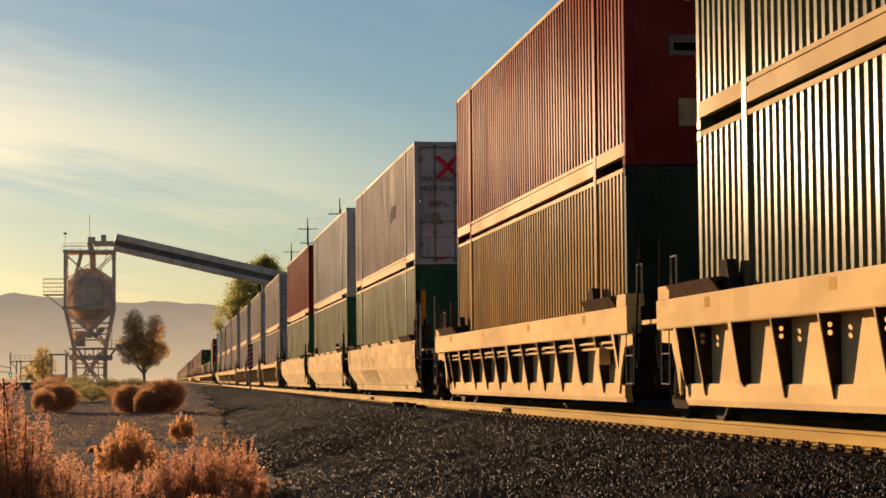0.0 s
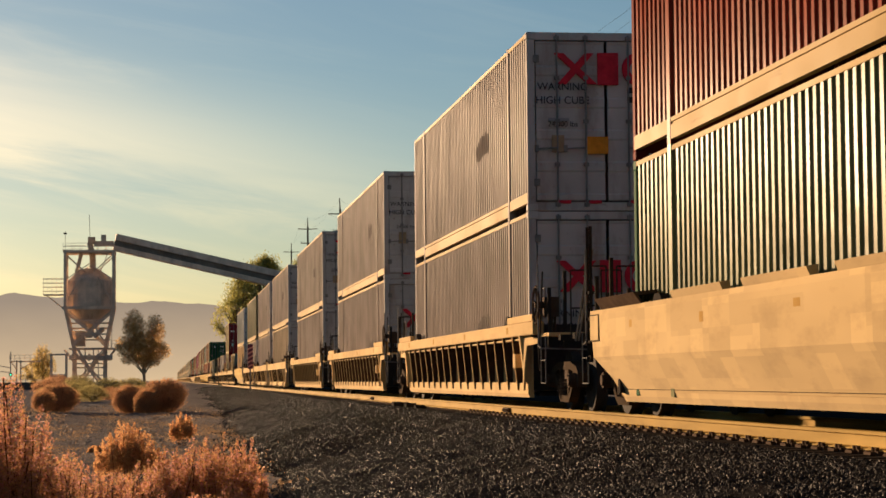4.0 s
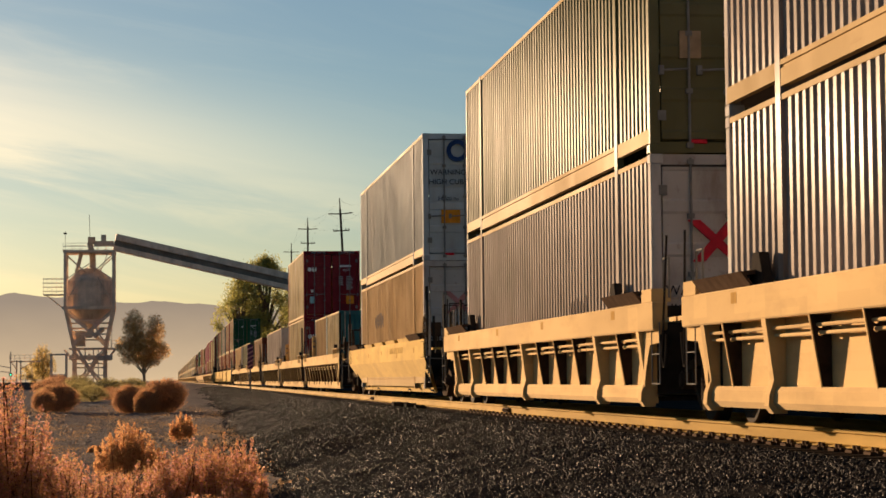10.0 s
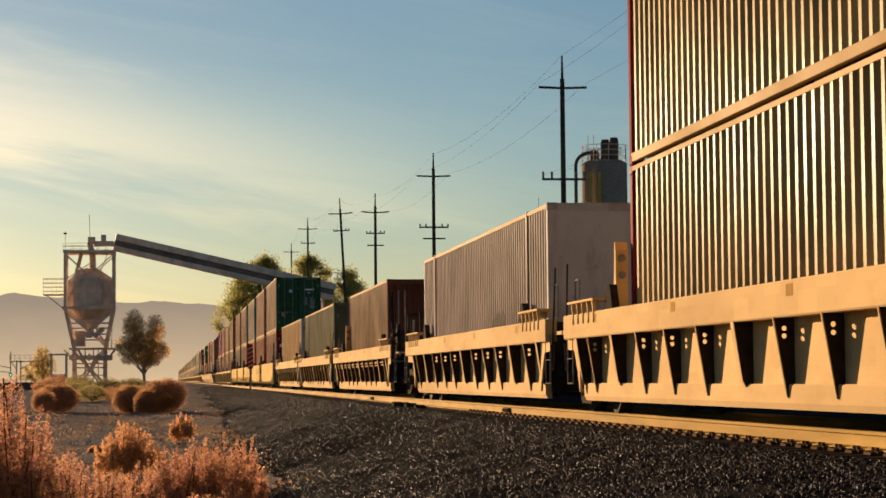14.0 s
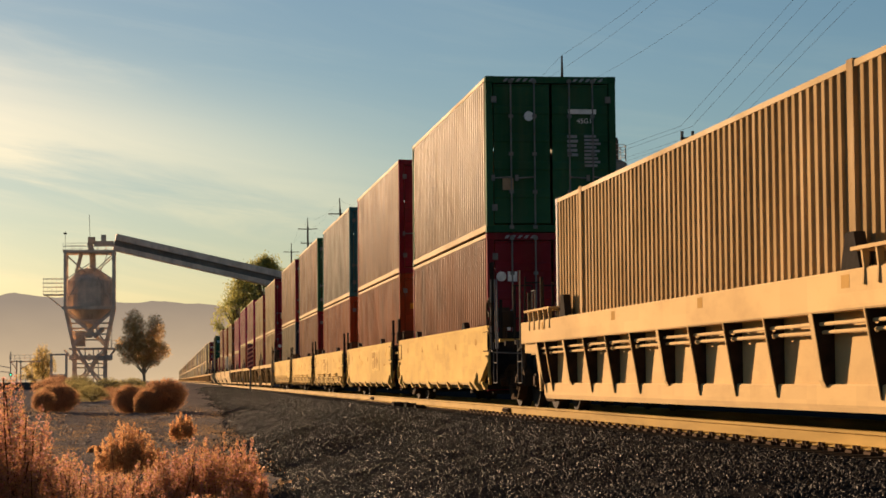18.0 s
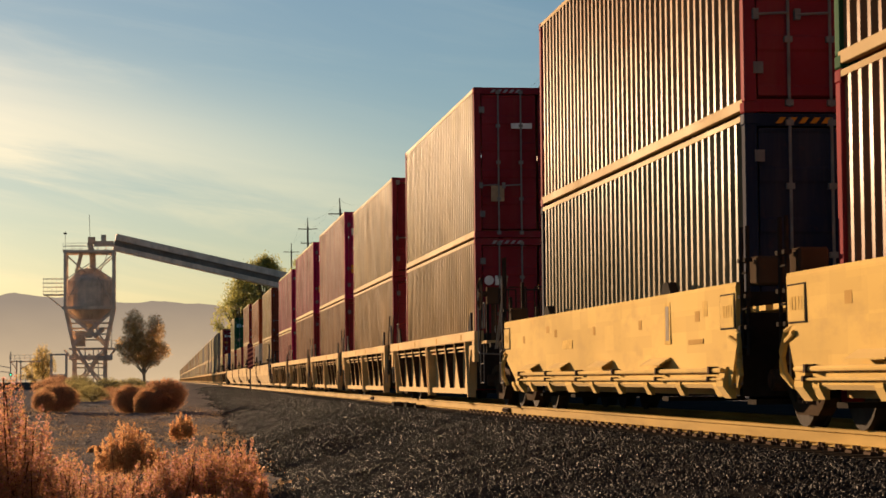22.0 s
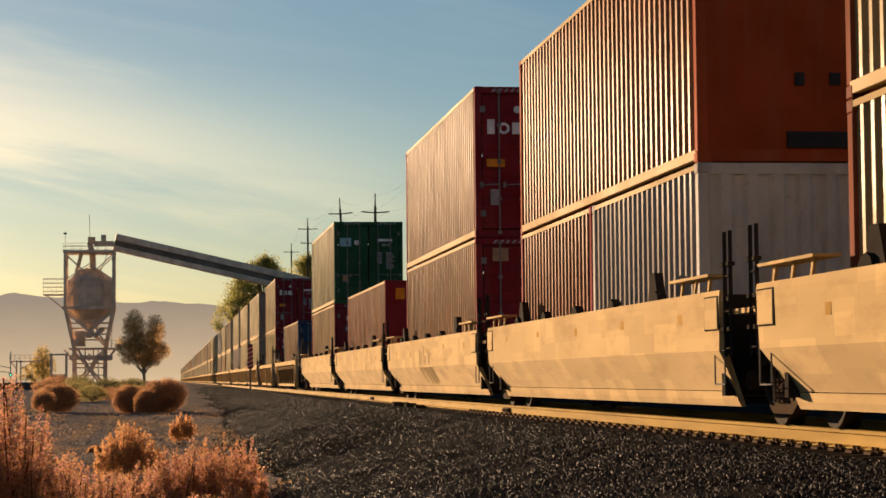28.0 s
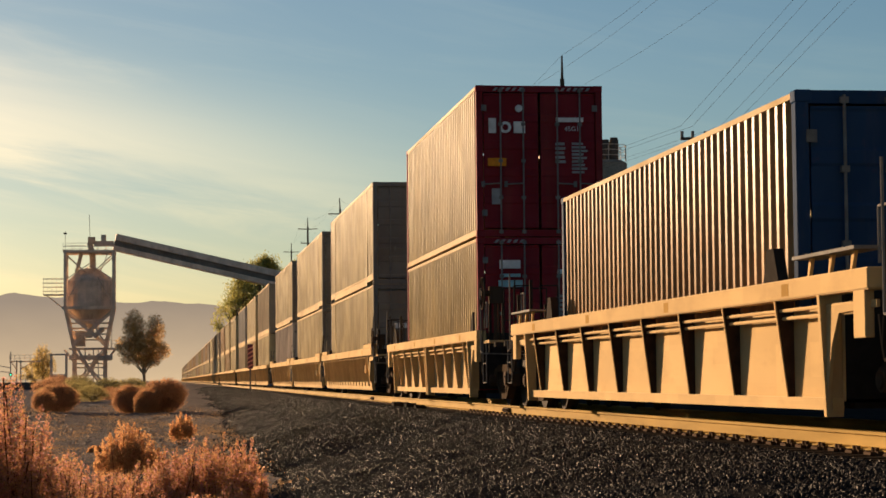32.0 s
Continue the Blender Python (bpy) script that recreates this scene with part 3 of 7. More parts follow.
    if end == "door":
        for s in (-1, 1):
            u0, u1 = (-hx + 0.15, -0.026) if s < 0 else (0.026, hx - 0.15)

            def leaf(bm, u0=u0, u1=u1):
                bm_prism(bm, [(-hy + 0.02 + a, zz) for a, zz in door_profile(0.05, sill_h + 0.02, Hh - 0.152)], "x", u0, u1)
            door = part("door_leaf", leaf, face, root, key=("leaf", kind, s))
            if level == 0:
                for k in (0.30, 0.72):
                    u = u0 + (u1 - u0) * k

                    def rod(bm, u=u):
                        bm_cyl(bm, (u, -hy - 0.022, 0.06), (u, -hy - 0.022, Hh - 0.05), 0.017, 8)
                        for zz in (0.10, 0.75, 1.45, 2.15, Hh - 0.1):
                            bm_box(bm, u - 0.04, u + 0.04, -hy - 0.038, -hy + 0.02, zz - 0.03, zz + 0.03)
                    part("lock_rod", rod, STEEL, door, "galvanised locking rod", key=("rod", kind, s, k))

                    def handle(bm, u=u, s=s):
                        bm_cyl(bm, (u, -hy - 0.035, 1.02), (u + s * 0.34, -hy - 0.035, 1.0), 0.014, 6)
                        bm_box(bm, u + s * 0.34 - 0.03, u + s * 0.34 + 0.03, -hy - 0.045, -hy + 0.02, 0.95, 1.06)
                    part("door_handle", handle, STEEL, door, key=("handle", kind, s, k))
                for zz in (0.4, 2.4):
                    uh = u0 if s < 0 else u1
                    box_part("hinge", door, STEEL, uh - 0.05, uh + 0.05, -hy - 0.012, -hy + 0.015, zz, zz + 0.12)
    elif end == "rib":
        def wall(bm):
            tmp = bmesh.new()
            corrugate(tmp, -hx + 0.12, hx - 0.12, 0.012, 0.05, sill_h - 0.01, Hh - 0.12, 0.11, 0.05, 0.09)
            for f in tmp.faces:
                bm.faces.new([bm.verts.new((v.co.y, -hy + v.co.x, v.co.z)) for v in f.verts][::-1])
            tmp.free()
        part("end_wall", wall, face, root, key=("endrib", kind))
    else:
        box_part("end_wall", root, face, -hx + 0.12, hx - 0.12, -hy + 0.016, -hy + 0.05, sill_h - 0.01, Hh - 0.12)
        if level == 0:
            for zz in (0.7, 1.3, 1.9) if end == "slat" else ():
                for dz in (0.0, 0.13, 0.26):
                    box_part("louver", root, face, -hx + 0.5, hx - 0.3, -hy - 0.006, -hy + 0.02, zz + dz, zz + dz + 0.06)
    if level == 0:
        for spec in marks:
            mark(root, spec, L)
        if side_marks:
            ink, a, b, z0, z1 = side_marks

            def blot(bm):
                # paint on the proud flats of the side only
                flat, slope, low = (0.092, 0.016, 0.106) if kind == "53" else (0.082, 0.062, 0.072)
                s0, s1 = (-POST53 + 0.09, POST53 - 0.09) if kind == "53" else (-hy + 0.14, hy - 0.14)
                pitch = flat + low + 2 * slope
                n = max(1, int((s1 - s0 - low) / pitch))
                y = s0 + ((s1 - s0) - n * pitch - low) / 2 + low
                r = random.Random(int(a * 10))
                for i in range(n):
                    if a < y < b:
                        h0, h1 = z0 + r.uniform(0, 0.3) * (z1 - z0), z1 - r.uniform(0, 0.3) * (z1 - z0)
                        bm_box(bm, -hx + 0.001, -hx + 0.02, y + slope + 0.002, y + slope + flat - 0.002, h0, h1)
                    y += pitch
            part("faded_side_logo", blot, INK[ink], root, key=("blot", kind, *side_marks))
    MOVING.append((root, y_front + hy, z))
    return root


# ---- well cars ----
def truck(parent, y, level):
    """A two-axle freight truck under the car, at y in the car's space."""
    base = pose(0, y, 0)
    ax = 0.89
    if level:
        def block(bm):
            for sx in (-1, 1):
                bm_prism(bm, [(-1.2, 0.42), (-0.9, 0.6), (0.9, 0.6), (1.2, 0.42), (0.45, 0.2), (-0.45, 0.2)], "x", sx * 1.0 - 0.08, sx * 1.0 + 0.08)
                for s in (-1, 1):
                    bm_cyl(bm, (sx * 0.7, s * ax, 0.46), (sx * 0.82, s * ax, 0.46), 0.46, 14)
        tagged(part("truck", block, CAST, parent, key="far_truck", m=base), kind="stuff")
        return

    def bolster(bm):
        bm_box(bm, -1.05, 1.05, -0.22, 0.22, 0.38, 0.68)
    tk = part("truck", bolster, CAST, parent, "rusty cast-steel two-axle truck", key="bolster", m=base)
    for sx in (-1, 1):
        def frame_side(bm, sx=sx):
            x0, x1 = sx * 1.0 - 0.07, sx * 1.0 + 0.07
            for pts in ([(-1.16, 0.56), (-0.98, 0.66), (-0.5, 0.74), (0.5, 0.74), (0.98, 0.66), (1.16, 0.56), (0.95, 0.56), (0.5, 0.62), (-0.5, 0.62), (-0.95, 0.56)],
                        [(-0.32, 0.13), (0.32, 0.13), (0.46, 0.2), (0.40, 0.25), (-0.40, 0.25), (-0.46, 0.2)]):
                bm_prism(bm, pts, "x", x0, x1)
            for s in (-1, 1):
                bm_prism(bm, [(s * 0.25, 0.62), (s * 0.36, 0.62), (s * 0.36, 0.24), (s * 0.25, 0.24)], "x", x0, x1)
                bm_prism(bm, [(s * 0.40, 0.25), (s * 0.46, 0.2), (s * 0.80, 0.48), (s * 0.74, 0.57)], "x", x0, x1)
                bm_prism(bm, [(s * 1.16, 0.57), (s * 1.12, 0.36), (s * 1.02, 0.36), (s * 0.99, 0.57)], "x", x0, x1)
                bm_prism(bm, [(s * 0.80, 0.58), (s * 0.79, 0.38), (s * 0.71, 0.38), (s * 0.70, 0.58)], "x", x0, x1)
        part("side_frame", frame_side, TRUCK, tk, "dusty cast side frame, darkened for the car's shade", key=("sframe", sx))
        for s in (-1, 1):
            def wheel(bm, sx=sx, s=s):
                a, b = sx * 0.69, sx * 0.83
                bm_cyl(bm, (a, s * ax, 0.457), (b, s * ax, 0.457), 0.457, 28)
                bm_cyl(bm, (a - sx * 0.03, s * ax, 0.457), (a, s * ax, 0.457), 0.485, 28)
                bm_cyl(bm, (b, s * ax, 0.457), (b + sx * 0.02, s * ax, 0.457), 0.16, 16)
            part("wheel", wheel, WHEEL, tk, "steel wheel with a bright tread", key=("wheel", sx, s))
            if sx > 0:
                continue

            def bearing(bm, sx=sx, s=s):
                bm_cyl(bm, (sx * 0.93, s * ax, 0.46), (sx * 1.16, s * ax, 0.46), 0.11, 12)
                bm_cyl(bm, (sx * 1.16, s * ax, 0.46), (sx * 1.18, s * ax, 0.46), 0.08, 12)
            part("bearing", bearing, CAST, tk, key=("bearing", sx, s))
        if sx > 0:
            continue
        for k in (-0.14, 0.0, 0.14):
            def spring(bm, sx=sx, k=k):
                for i in range(5):
                    z = 0.24 + i * 0.052
                    bm_cyl(bm, (sx * 1.06, k, z), (sx * 1.06, k, z + 0.03), 0.06, 10)
            part("spring", spring, CAST, tk, key=("spring", sx, k))
    for s in (-1, 1):
        part("axle", lambda bm, s=s: bm_cyl(bm, (-0.9, s * ax, 0.457), (0.9, s * ax, 0.457), 0.085, 10), DARK, tk, key=("axle", s))


def side_beam(bm, kind, hs, sx, cut0, cut1, crease=0.76, foot_x=1.335):
    """The main longitudinal plate of one car side; its lower corners are cut back by cut0 (front) and cut1 (rear)."""
    X = lambda q: sx * q
    if kind in "BC":
        if kind == "B":
            out = [(X(1.42), 1.37), (X(1.50), 1.37), (X(1.51), 1.30), (X(1.50), crease), (X(foot_x), 0.36), (X(foot_x - 0.02), 0.26), (X(foot_x - 0.055), 0.19), (X(foot_x - 0.105), 0.19), (X(foot_x - 0.075), 0.30), (X(1.42), crease + 0.02)]
        else:
            out = [(X(1.42), 1.42), (X(1.50), 1.42), (X(1.51), 1.38), (X(1.50), 0.80), (X(1.50), 0.42), (X(1.46), 0.38), (X(1.42), 0.42), (X(1.42), 0.80)]
        bm_prism(bm, out, "y", -hs, hs)
        for v in bm.verts:
            if v.co.z < 0.85:
                k = min(1.0, (0.85 - v.co.z) / 0.5)
                v.co.y += (cut0 if v.co.y < 0 else -cut1) * k
    else:
        w = 1.335
        bm_prism(bm, [(X(w - 0.025), 1.1), (X(w), 1.1), (X(w), 0.28), (X(w - 0.025), 0.28)], "y", -hs + cut0, hs - cut1)


def well_car(kind, half, g_front, g_rear, joint_front, joint_rear, mat, y_mid, label, level=0, patches=1, pipes=True):
    """kind: A wide ribs, N narrow ribs, D short wide panels, B smooth bulged, C flat plate."""
    root = new("well_car")
    tagged(root, label, "rail car", "well cars of the train")
    hs = half
    r = random.Random(int(y_mid * 7))
    cut0, cut1 = [{"B": 0.35 if j == "art" else 1.0, "C": 0.3 if j == "art" else 1.4}.get(kind, 0.8 if j == "art" else 1.3) for j in (joint_front, joint_rear)]
    web0, web1 = -hs + cut0, hs - cut1
    crease = 0.93 if 240 < y_mid < 270 else 0.76
    foot_x = 1.255 if hs < 8.7 else 1.2 if crease > 0.9 else 1.3
    hooked = kind == "A" and 175 < y_mid < 245
    chord = {"A": (1.03, 1.36), "N": (1.16, 1.36), "D": (1.18, 1.36)}.get(kind)
    for sx in (-1, 1):
        part("side_plate", lambda bm, sx=sx: side_beam(bm, kind, hs, sx, cut0, cut1, crease, foot_x), mat, root, key=("beam", kind, round(hs, 2), sx, cut0, cut1, crease))
        if chord:
            x0, x1 = sorted((sx * 1.36, sx * 1.505))
            box_part("top_chord", root, mat, x0 - (0.03 if sx < 0 else 0), x1 + (0.03 if sx > 0 else 0), -hs, hs, *chord, bevel=0.015)
            x0, x1 = sorted((sx * 1.33, sx * 1.50))

            def sill(bm, sx=sx):
                if kind == "D":
                    bm_box(bm, *sorted((sx * 1.33, sx * 1.43)), web0, web1, 0.205, 0.31)
                    return
                bm_prism(bm, [(sx * 1.33, 0.425), (sx * 1.388, 0.425), (sx * 1.40, 0.41), (sx * 1.40, 0.25), (sx * 1.37, 0.19), (sx * 1.30, 0.19), (sx * 1.30, 0.24)] if not hooked else [(sx * 1.33, 0.40), (sx * 1.425, 0.40), (sx * 1.45, 0.36), (sx * 1.46, 0.25), (sx * 1.42, 0.19), (sx * 1.30, 0.19), (sx * 1.30, 0.24)], "y", web0, web1)
            if sx < 0 or level == 0:
                part("bottom_sill", sill, mat, root, key=("sill", kind == "D", hooked, round(hs, 2), sx, cut0, cut1))
            if sx < 0 or level == 0:
                step = {"A": 1.42, "N": 0.80, "D": 0.98}[kind]
                n = int((web1 - web0 - 0.5) / step)
                ys = [(web0 + web1) / 2 + (-n / 2 + i) * step for i in range(n + 1)]
                if kind == "D":
                    m = int((web1 - 0.7) / 1.5)
                    ys = [1.5 * i for i in range(-m, m + 1) if i] if hs < 8.5 else [-6.3 + 1.9 * i for i in range(8)]
                elif kind == "A":
                    ys = [1.4875 * i for i in (-5, -3, -2, -1, 1, 2, 3, 5) if web0 + 0.4 < 1.4875 * i < web1 - 0.4]
                else:
                    ys = [q * (0.58 + i) for q in (-1, 1) for i in range(8) if 0.58 + i < min(-web0, web1) - 0.3]
                depth = {"A": 0.19, "N": 0.165, "D": 0.17}[kind]
                foot = {"A": 0.07, "N": 0.075, "D": 0.06}[kind]

                def rib(bm, y, sx, deep):
                    top = chord[0] + 0.005
                    if level or kind != "A":
                        bm_prism(bm, [(sx * 1.33, top), (sx * (1.335 + deep), top), (sx * (1.335 + foot), 0.30), (sx * 1.33, 0.30)], "y", y - 0.014, y + 0.014)
                        return
                    # a plate pierced by two round holes near its top
                    loops = [[(1.33, top), (1.335 + deep, top), (1.335 + foot, 0.30), (1.33, 0.30)]]
                    for zc in (top - 0.10, top - 0.17):
                        loops.append([(1.335 + deep * 0.5 + 0.026 * math.cos(a * math.pi / 4), zc + 0.026 * math.sin(a * math.pi / 4)) for a in range(8)])
                    made = []
                    for yy in (y - 0.012, y + 0.012):
                        edges = []
                        for lp in loops:
                            vs = [bm.verts.new((sx * p, yy, q)) for p, q in lp]
                            made.append(vs)
                            edges += [bm.edges.new((vs[i], vs[(i + 1) % len(vs)])) for i in range(len(vs))]
                        bmesh.ops.triangle_fill(bm, use_beauty=True, edges=edges)
                    for va, vb in zip(made[:3], made[3:]):
                        for i in range(len(va)):
                            j = (i + 1) % len(va)
                            bm.faces.new((va[i], va[j], vb[j], vb[i]))
                    bmesh.ops.recalc_face_normals(bm, faces=bm.faces[:])
                if level or sx > 0:
                    row = part("rib_row", lambda bm, sx=sx: [rib(bm, y, sx, depth) for y in ys], mat, root, key=("ribs", kind, round(hs, 2), sx, cut0, cut1))
                    tagged(row, kind="stuff")
                else:
                    # near ribs are coloured dark for shade; edge strips keep the car paint
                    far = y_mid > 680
                    me = mesh(("rib", kind, sx, pipes, far), lambda bm, sx=sx: rib(bm, 0.0, sx, depth), mat if far else RIB_SHADE)
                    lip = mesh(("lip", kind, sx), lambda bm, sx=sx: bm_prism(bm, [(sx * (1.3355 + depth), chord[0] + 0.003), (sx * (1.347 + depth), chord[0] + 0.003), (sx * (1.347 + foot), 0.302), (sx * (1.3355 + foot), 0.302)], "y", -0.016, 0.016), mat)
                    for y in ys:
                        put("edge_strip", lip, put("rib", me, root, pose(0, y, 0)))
                    for y in {"N": (web0 + 0.1, web1 - 0.06), "D": (web0 + 0.05, -0.13, 0.13, web1 - 0.03) if hs < 8.5 else (web0 + 0.05, web1 - 0.03)}.get(kind, (web0 + 0.1, -5.95, 0.0, 5.95, web1 - 0.06)):
                        def stay(bm, y=y, sx=sx):
                            if kind == "D":
                                bm_prism(bm, [(sx * 1.33, chord[0] + 0.004), (sx * 1.53, chord[0] + 0.004), (sx * 1.48, 0.15), (sx * 1.33, 0.15)], "y", y - 0.035, y + 0.035)
                                return
                            if not hooked:
                                bm_prism(bm, [(sx * 1.33, chord[0] + 0.004), (sx * 1.525, chord[0] + 0.004), (sx * 1.44, 0.46), (sx * 1.408, 0.40), (sx * 1.33, 0.40)], "y", y - 0.07, y + 0.05)
                                return
                            bm_prism(bm, [(sx * 1.33, chord[0] + 0.004), (sx * 1.53, chord[0] + 0.004), (sx * 1.455, 0.46), (sx * 1.50, 0.33), (sx * 1.51, 0.22), (sx * 1.46, 0.15), (sx * 1.33, 0.15)], "y", y - 0.09, y + 0.06)
                        # the stay's shaded body is coloured dark, its edge keeps the car paint
                        if kind == "A" and not hooked:
                            deep_stay = part("box_stay", stay, RIB_SHADE, root, key=("stay", kind, hooked, round(y, 2), sx))
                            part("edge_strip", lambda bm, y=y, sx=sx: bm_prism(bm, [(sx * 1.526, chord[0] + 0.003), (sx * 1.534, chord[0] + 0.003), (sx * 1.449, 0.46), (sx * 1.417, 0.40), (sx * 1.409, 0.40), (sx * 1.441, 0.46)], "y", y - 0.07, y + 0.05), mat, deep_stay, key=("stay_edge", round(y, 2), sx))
                        else:
                            part("box_stay", stay, mat, root, key=("stay", kind, hooked, round(y, 2), sx))
                    if sx < 0 and (pipes or kind != "A"):
                        for zz, xx in ((chord[0] - 0.09, 1.455), (chord[0] - 0.16, 1.43)) if kind != "N" else ((chord[0] - 0.05, 1.45),):
                            part("brake_pipe", lambda bm, zz=zz, xx=xx, sx=sx: bm_cyl(bm, (sx * xx, -hs + 0.4, zz), (sx * xx, hs - 0.4, zz), 0.017, 8), mat, root, key=("pipe", round(hs, 2), zz, sx))
        elif kind == "C":
            # straps folded under the lower edge, one of them wide, and a shoe at each corner
            hook = lambda wide: mesh(("hook", sx, wide), lambda bm: bm_prism(bm, [(sx * 1.498, 0.44), (sx * 1.514, 0.44), (sx * 1.514, 0.40), (sx * 1.46, 0.295), (sx * 1.42, 0.295), (sx * 1.42, 0.38)], "y", -wide / 2, wide / 2), mat)
            n = int(2 * hs / 1.75)
            for i in range(n + 1):
                put("hook_plate", hook(0.5 if i == n // 2 + 1 else 0.21), root, pose(0, -hs + 0.85 + i * (2 * hs - 1.7) / n, 0))
            for s, cut in ((-1, cut0), (1, cut1)):
                y = s * (hs - cut - 0.2)
                part("corner_shoe", lambda bm: bm_prism(bm, [(sx * 1.49, 0.60), (sx * 1.52, 0.59), (sx * 1.56, 0.44), (sx * 1.56, 0.40), (sx * 1.47, 0.28), (sx * 1.42, 0.28), (sx * 1.43, 0.40)], "y", y - 0.13, y + 0.13), mat, root, key=("shoe", sx, round(y, 2)))
            if patches > 1 and sx < 0:
                for zz, rr in ((0.56, 0.024), (0.47, 0.013)):
                    part("brake_pipe", lambda bm: bm_cyl(bm, (-1.555, web0 + 0.1, zz), (-1.555, web1 - 0.1, zz), rr, 8), mat, root, key=("cpipe", round(hs, 2), zz, cut0, cut1))
                me = mesh("pipe_clamp", lambda bm: (bm_box(bm, -1.6, -1.495, -0.03, 0.03, 0.525, 0.60), bm_box(bm, -1.585, -1.495, 0.09, 0.14, 0.45, 0.50)), CAST)
                for k in range(6):
                    put("pipe_clamp", me, root, pose(0, web0 + 0.5 + k * (web1 - web0 - 1.0) / 5, 0))
                me = mesh("pipe_cover", lambda bm: bm_prism(bm, [(-1.5, 0.71), (-1.52, 0.71), (-1.64, 0.635), (-1.64, 0.62), (-1.52, 0.68), (-1.5, 0.68)], "y", -0.5, 0.5), mat)
                for y in (-hs * 0.55, -hs * 0.12, hs * 0.28, hs * 0.62):
                    put("pipe_cover", me, root, pose(0, y, 0))
        else:
            if level == 0 and sx < 0:
                box_part("weld_seam", root, DARK, -foot_x - 0.003, -foot_x + 0.01, web0 + 0.2, web1 - 0.2, 0.345, 0.352)
                if hs > 8.5:
                    for y in (-5.55, -2.55, 0.45, 3.45):
                        def pad(bm, y=y):
                            bm_prism(bm, [(-1.50, 1.365), (-1.535, 1.45), (-1.42, 1.47), (-1.42, 1.365)], "y", y - 1.1, y + 1.1)
                        part("guide_pad", pad, mat, root, key=("pad", y))
                else:
                    for y in [(-0.62 + i * 0.31) * hs for i in range(5)]:
                        def lug(bm, y=y):
                            bm_prism(bm, [(y - 0.2, 1.36), (y - 0.16, 1.44), (y - 0.04, 1.48), (y + 0.08, 1.46), (y + 0.2, 1.36)], "x", -1.49, -1.38)
                        part("guide_lug", lug, DARK, root, key=("lug", round(y, 2)))
    # cross floor of the well
    for y in (web0 + 0.3, -hs * 0.4, hs * 0.4, web1 - 0.3) if level == 0 else ():
        box_part("cross_bearer", root, DARK, -1.2, 1.2, y - 0.16, y + 0.16, 0.215, 0.265)
    # ends: bulkhead plate, platform over the truck, posts and steps
    for s, gap, joint in ((-1, g_front, joint_front), (1, g_rear, joint_rear)):
        reach = gap / 2 - 0.05 if joint == "art" else gap / 2 - 0.45
        hb = web1 if s > 0 else -web0
        ya, yb = sorted((s * (hb - 0.16), s * (hb - 0.04)))
        box_part("end_bulkhead", root, DARK, -1.36, 1.36, ya, yb, 0.30, 1.34)
        ya, yb = sorted((s * (hb - 0.05), s * (hs + reach)))
        box_part("centre_sill", root, DARK, -0.42, 0.42, ya, yb, 0.72, 1.12)
        if joint == "art":
            if s < 0:
                truck(root, s * (hs + gap / 2), level)
        else:
            truck(root, s * (hs + 0.05), level)
            ya, yb = sorted((s * (hs + reach), s * (hs + reach + 0.5)))
            box_part("coupler", root, CAST, -0.14, 0.14, ya, yb, 0.74, 1.0, bevel=0.04)
        if level:
            continue
        ya, yb = sorted((s * (hs + 0.02), s * (hs + min(0.75, reach))))
        box_part("end_platform", root, mat, -1.42, 1.42, ya, yb, 1.12, 1.17)

        def skirt(bm, s=s):
            # curved edge plate beside the wheel arch
            low = 1.0 if kind in "BC" else chord[0] - 0.14
            pts = [(s * (hb - 0.06), 1.10), (s * (hs + 0.02), 1.10), (s * (hs + 0.02), low), (s * (hb + 0.34), low - 0.02), (s * (hb + 0.12), low - 0.3), (s * (hb - 0.02), 0.30), (s * (hb - 0.06), 0.30)]
            bm_prism(bm, pts, "x", -1.47, -1.44)
        if kind not in "BC":
            part("end_gusset", skirt, mat, root, key=("skirt", kind, round(hs, 2), round(hb, 2), s))
        # loading guide and hinged deck plate on the corner
        wide = 3.2 if joint == "art" else 3.6
        top = 1.42 if kind == "C" else 1.36
        high = {"C": 0.14, "B": 0.34 if hs < 8.7 else 0.10, "N": 0.15}.get(kind, 0.32)
        for sx in (-1, 1):
            def guide(bm, s=s, sx=sx):
                if kind == "D" and hs < 8.5:
                    y = s * (hs - 1.15)
                    bm_prism(bm, [(y - s * 0.42, top), (y - s * 0.1, top + 0.36), (y, top + 0.36), (y + s * 0.04, top)], "x", sx * 1.42 - 0.02, sx * 1.42 + 0.02)
                    return
                y = s * (hs - wide - (0.1 if kind in "BC" else -0.5))
                bm_prism(bm, [(y - 0.28, top), (y - 0.12, top + high), (y + 0.1, top + high), (y + 0.24, top)], "x", sx * 1.40 - 0.05, sx * 1.40 + 0.05)
            part("loading_guide", guide, DARK, root, key=("guide", kind, round(hs, 2), s, sx, joint, top))
            if kind == "C":
                continue

            def corner(bm, s=s, sx=sx):
                y0, y1 = sorted((s * (hs - 0.62), s * (hs - 0.08)))
                bm_box(bm, *sorted((sx * 1.30, sx * 1.53)), y0, y1, top, top + 0.15)
            if kind == "A" and y_mid < 260:
                part("corner_box", corner, mat, root, key=("cbox", round(hs, 2), s, sx))

            def deck(bm, s=s, sx=sx):
                y0, y1 = sorted((s * (hs - wide + 0.5), s * (hs - 0.75)))
                bm_prism(bm, [(sx * 1.50, 1.365), (sx * 1.60, 1.50), (sx * 1.30, 1.53), (sx * 1.30, 1.49), (sx * 1.54, 1.465), (sx * 1.46, 1.36)], "y", y0, y1)
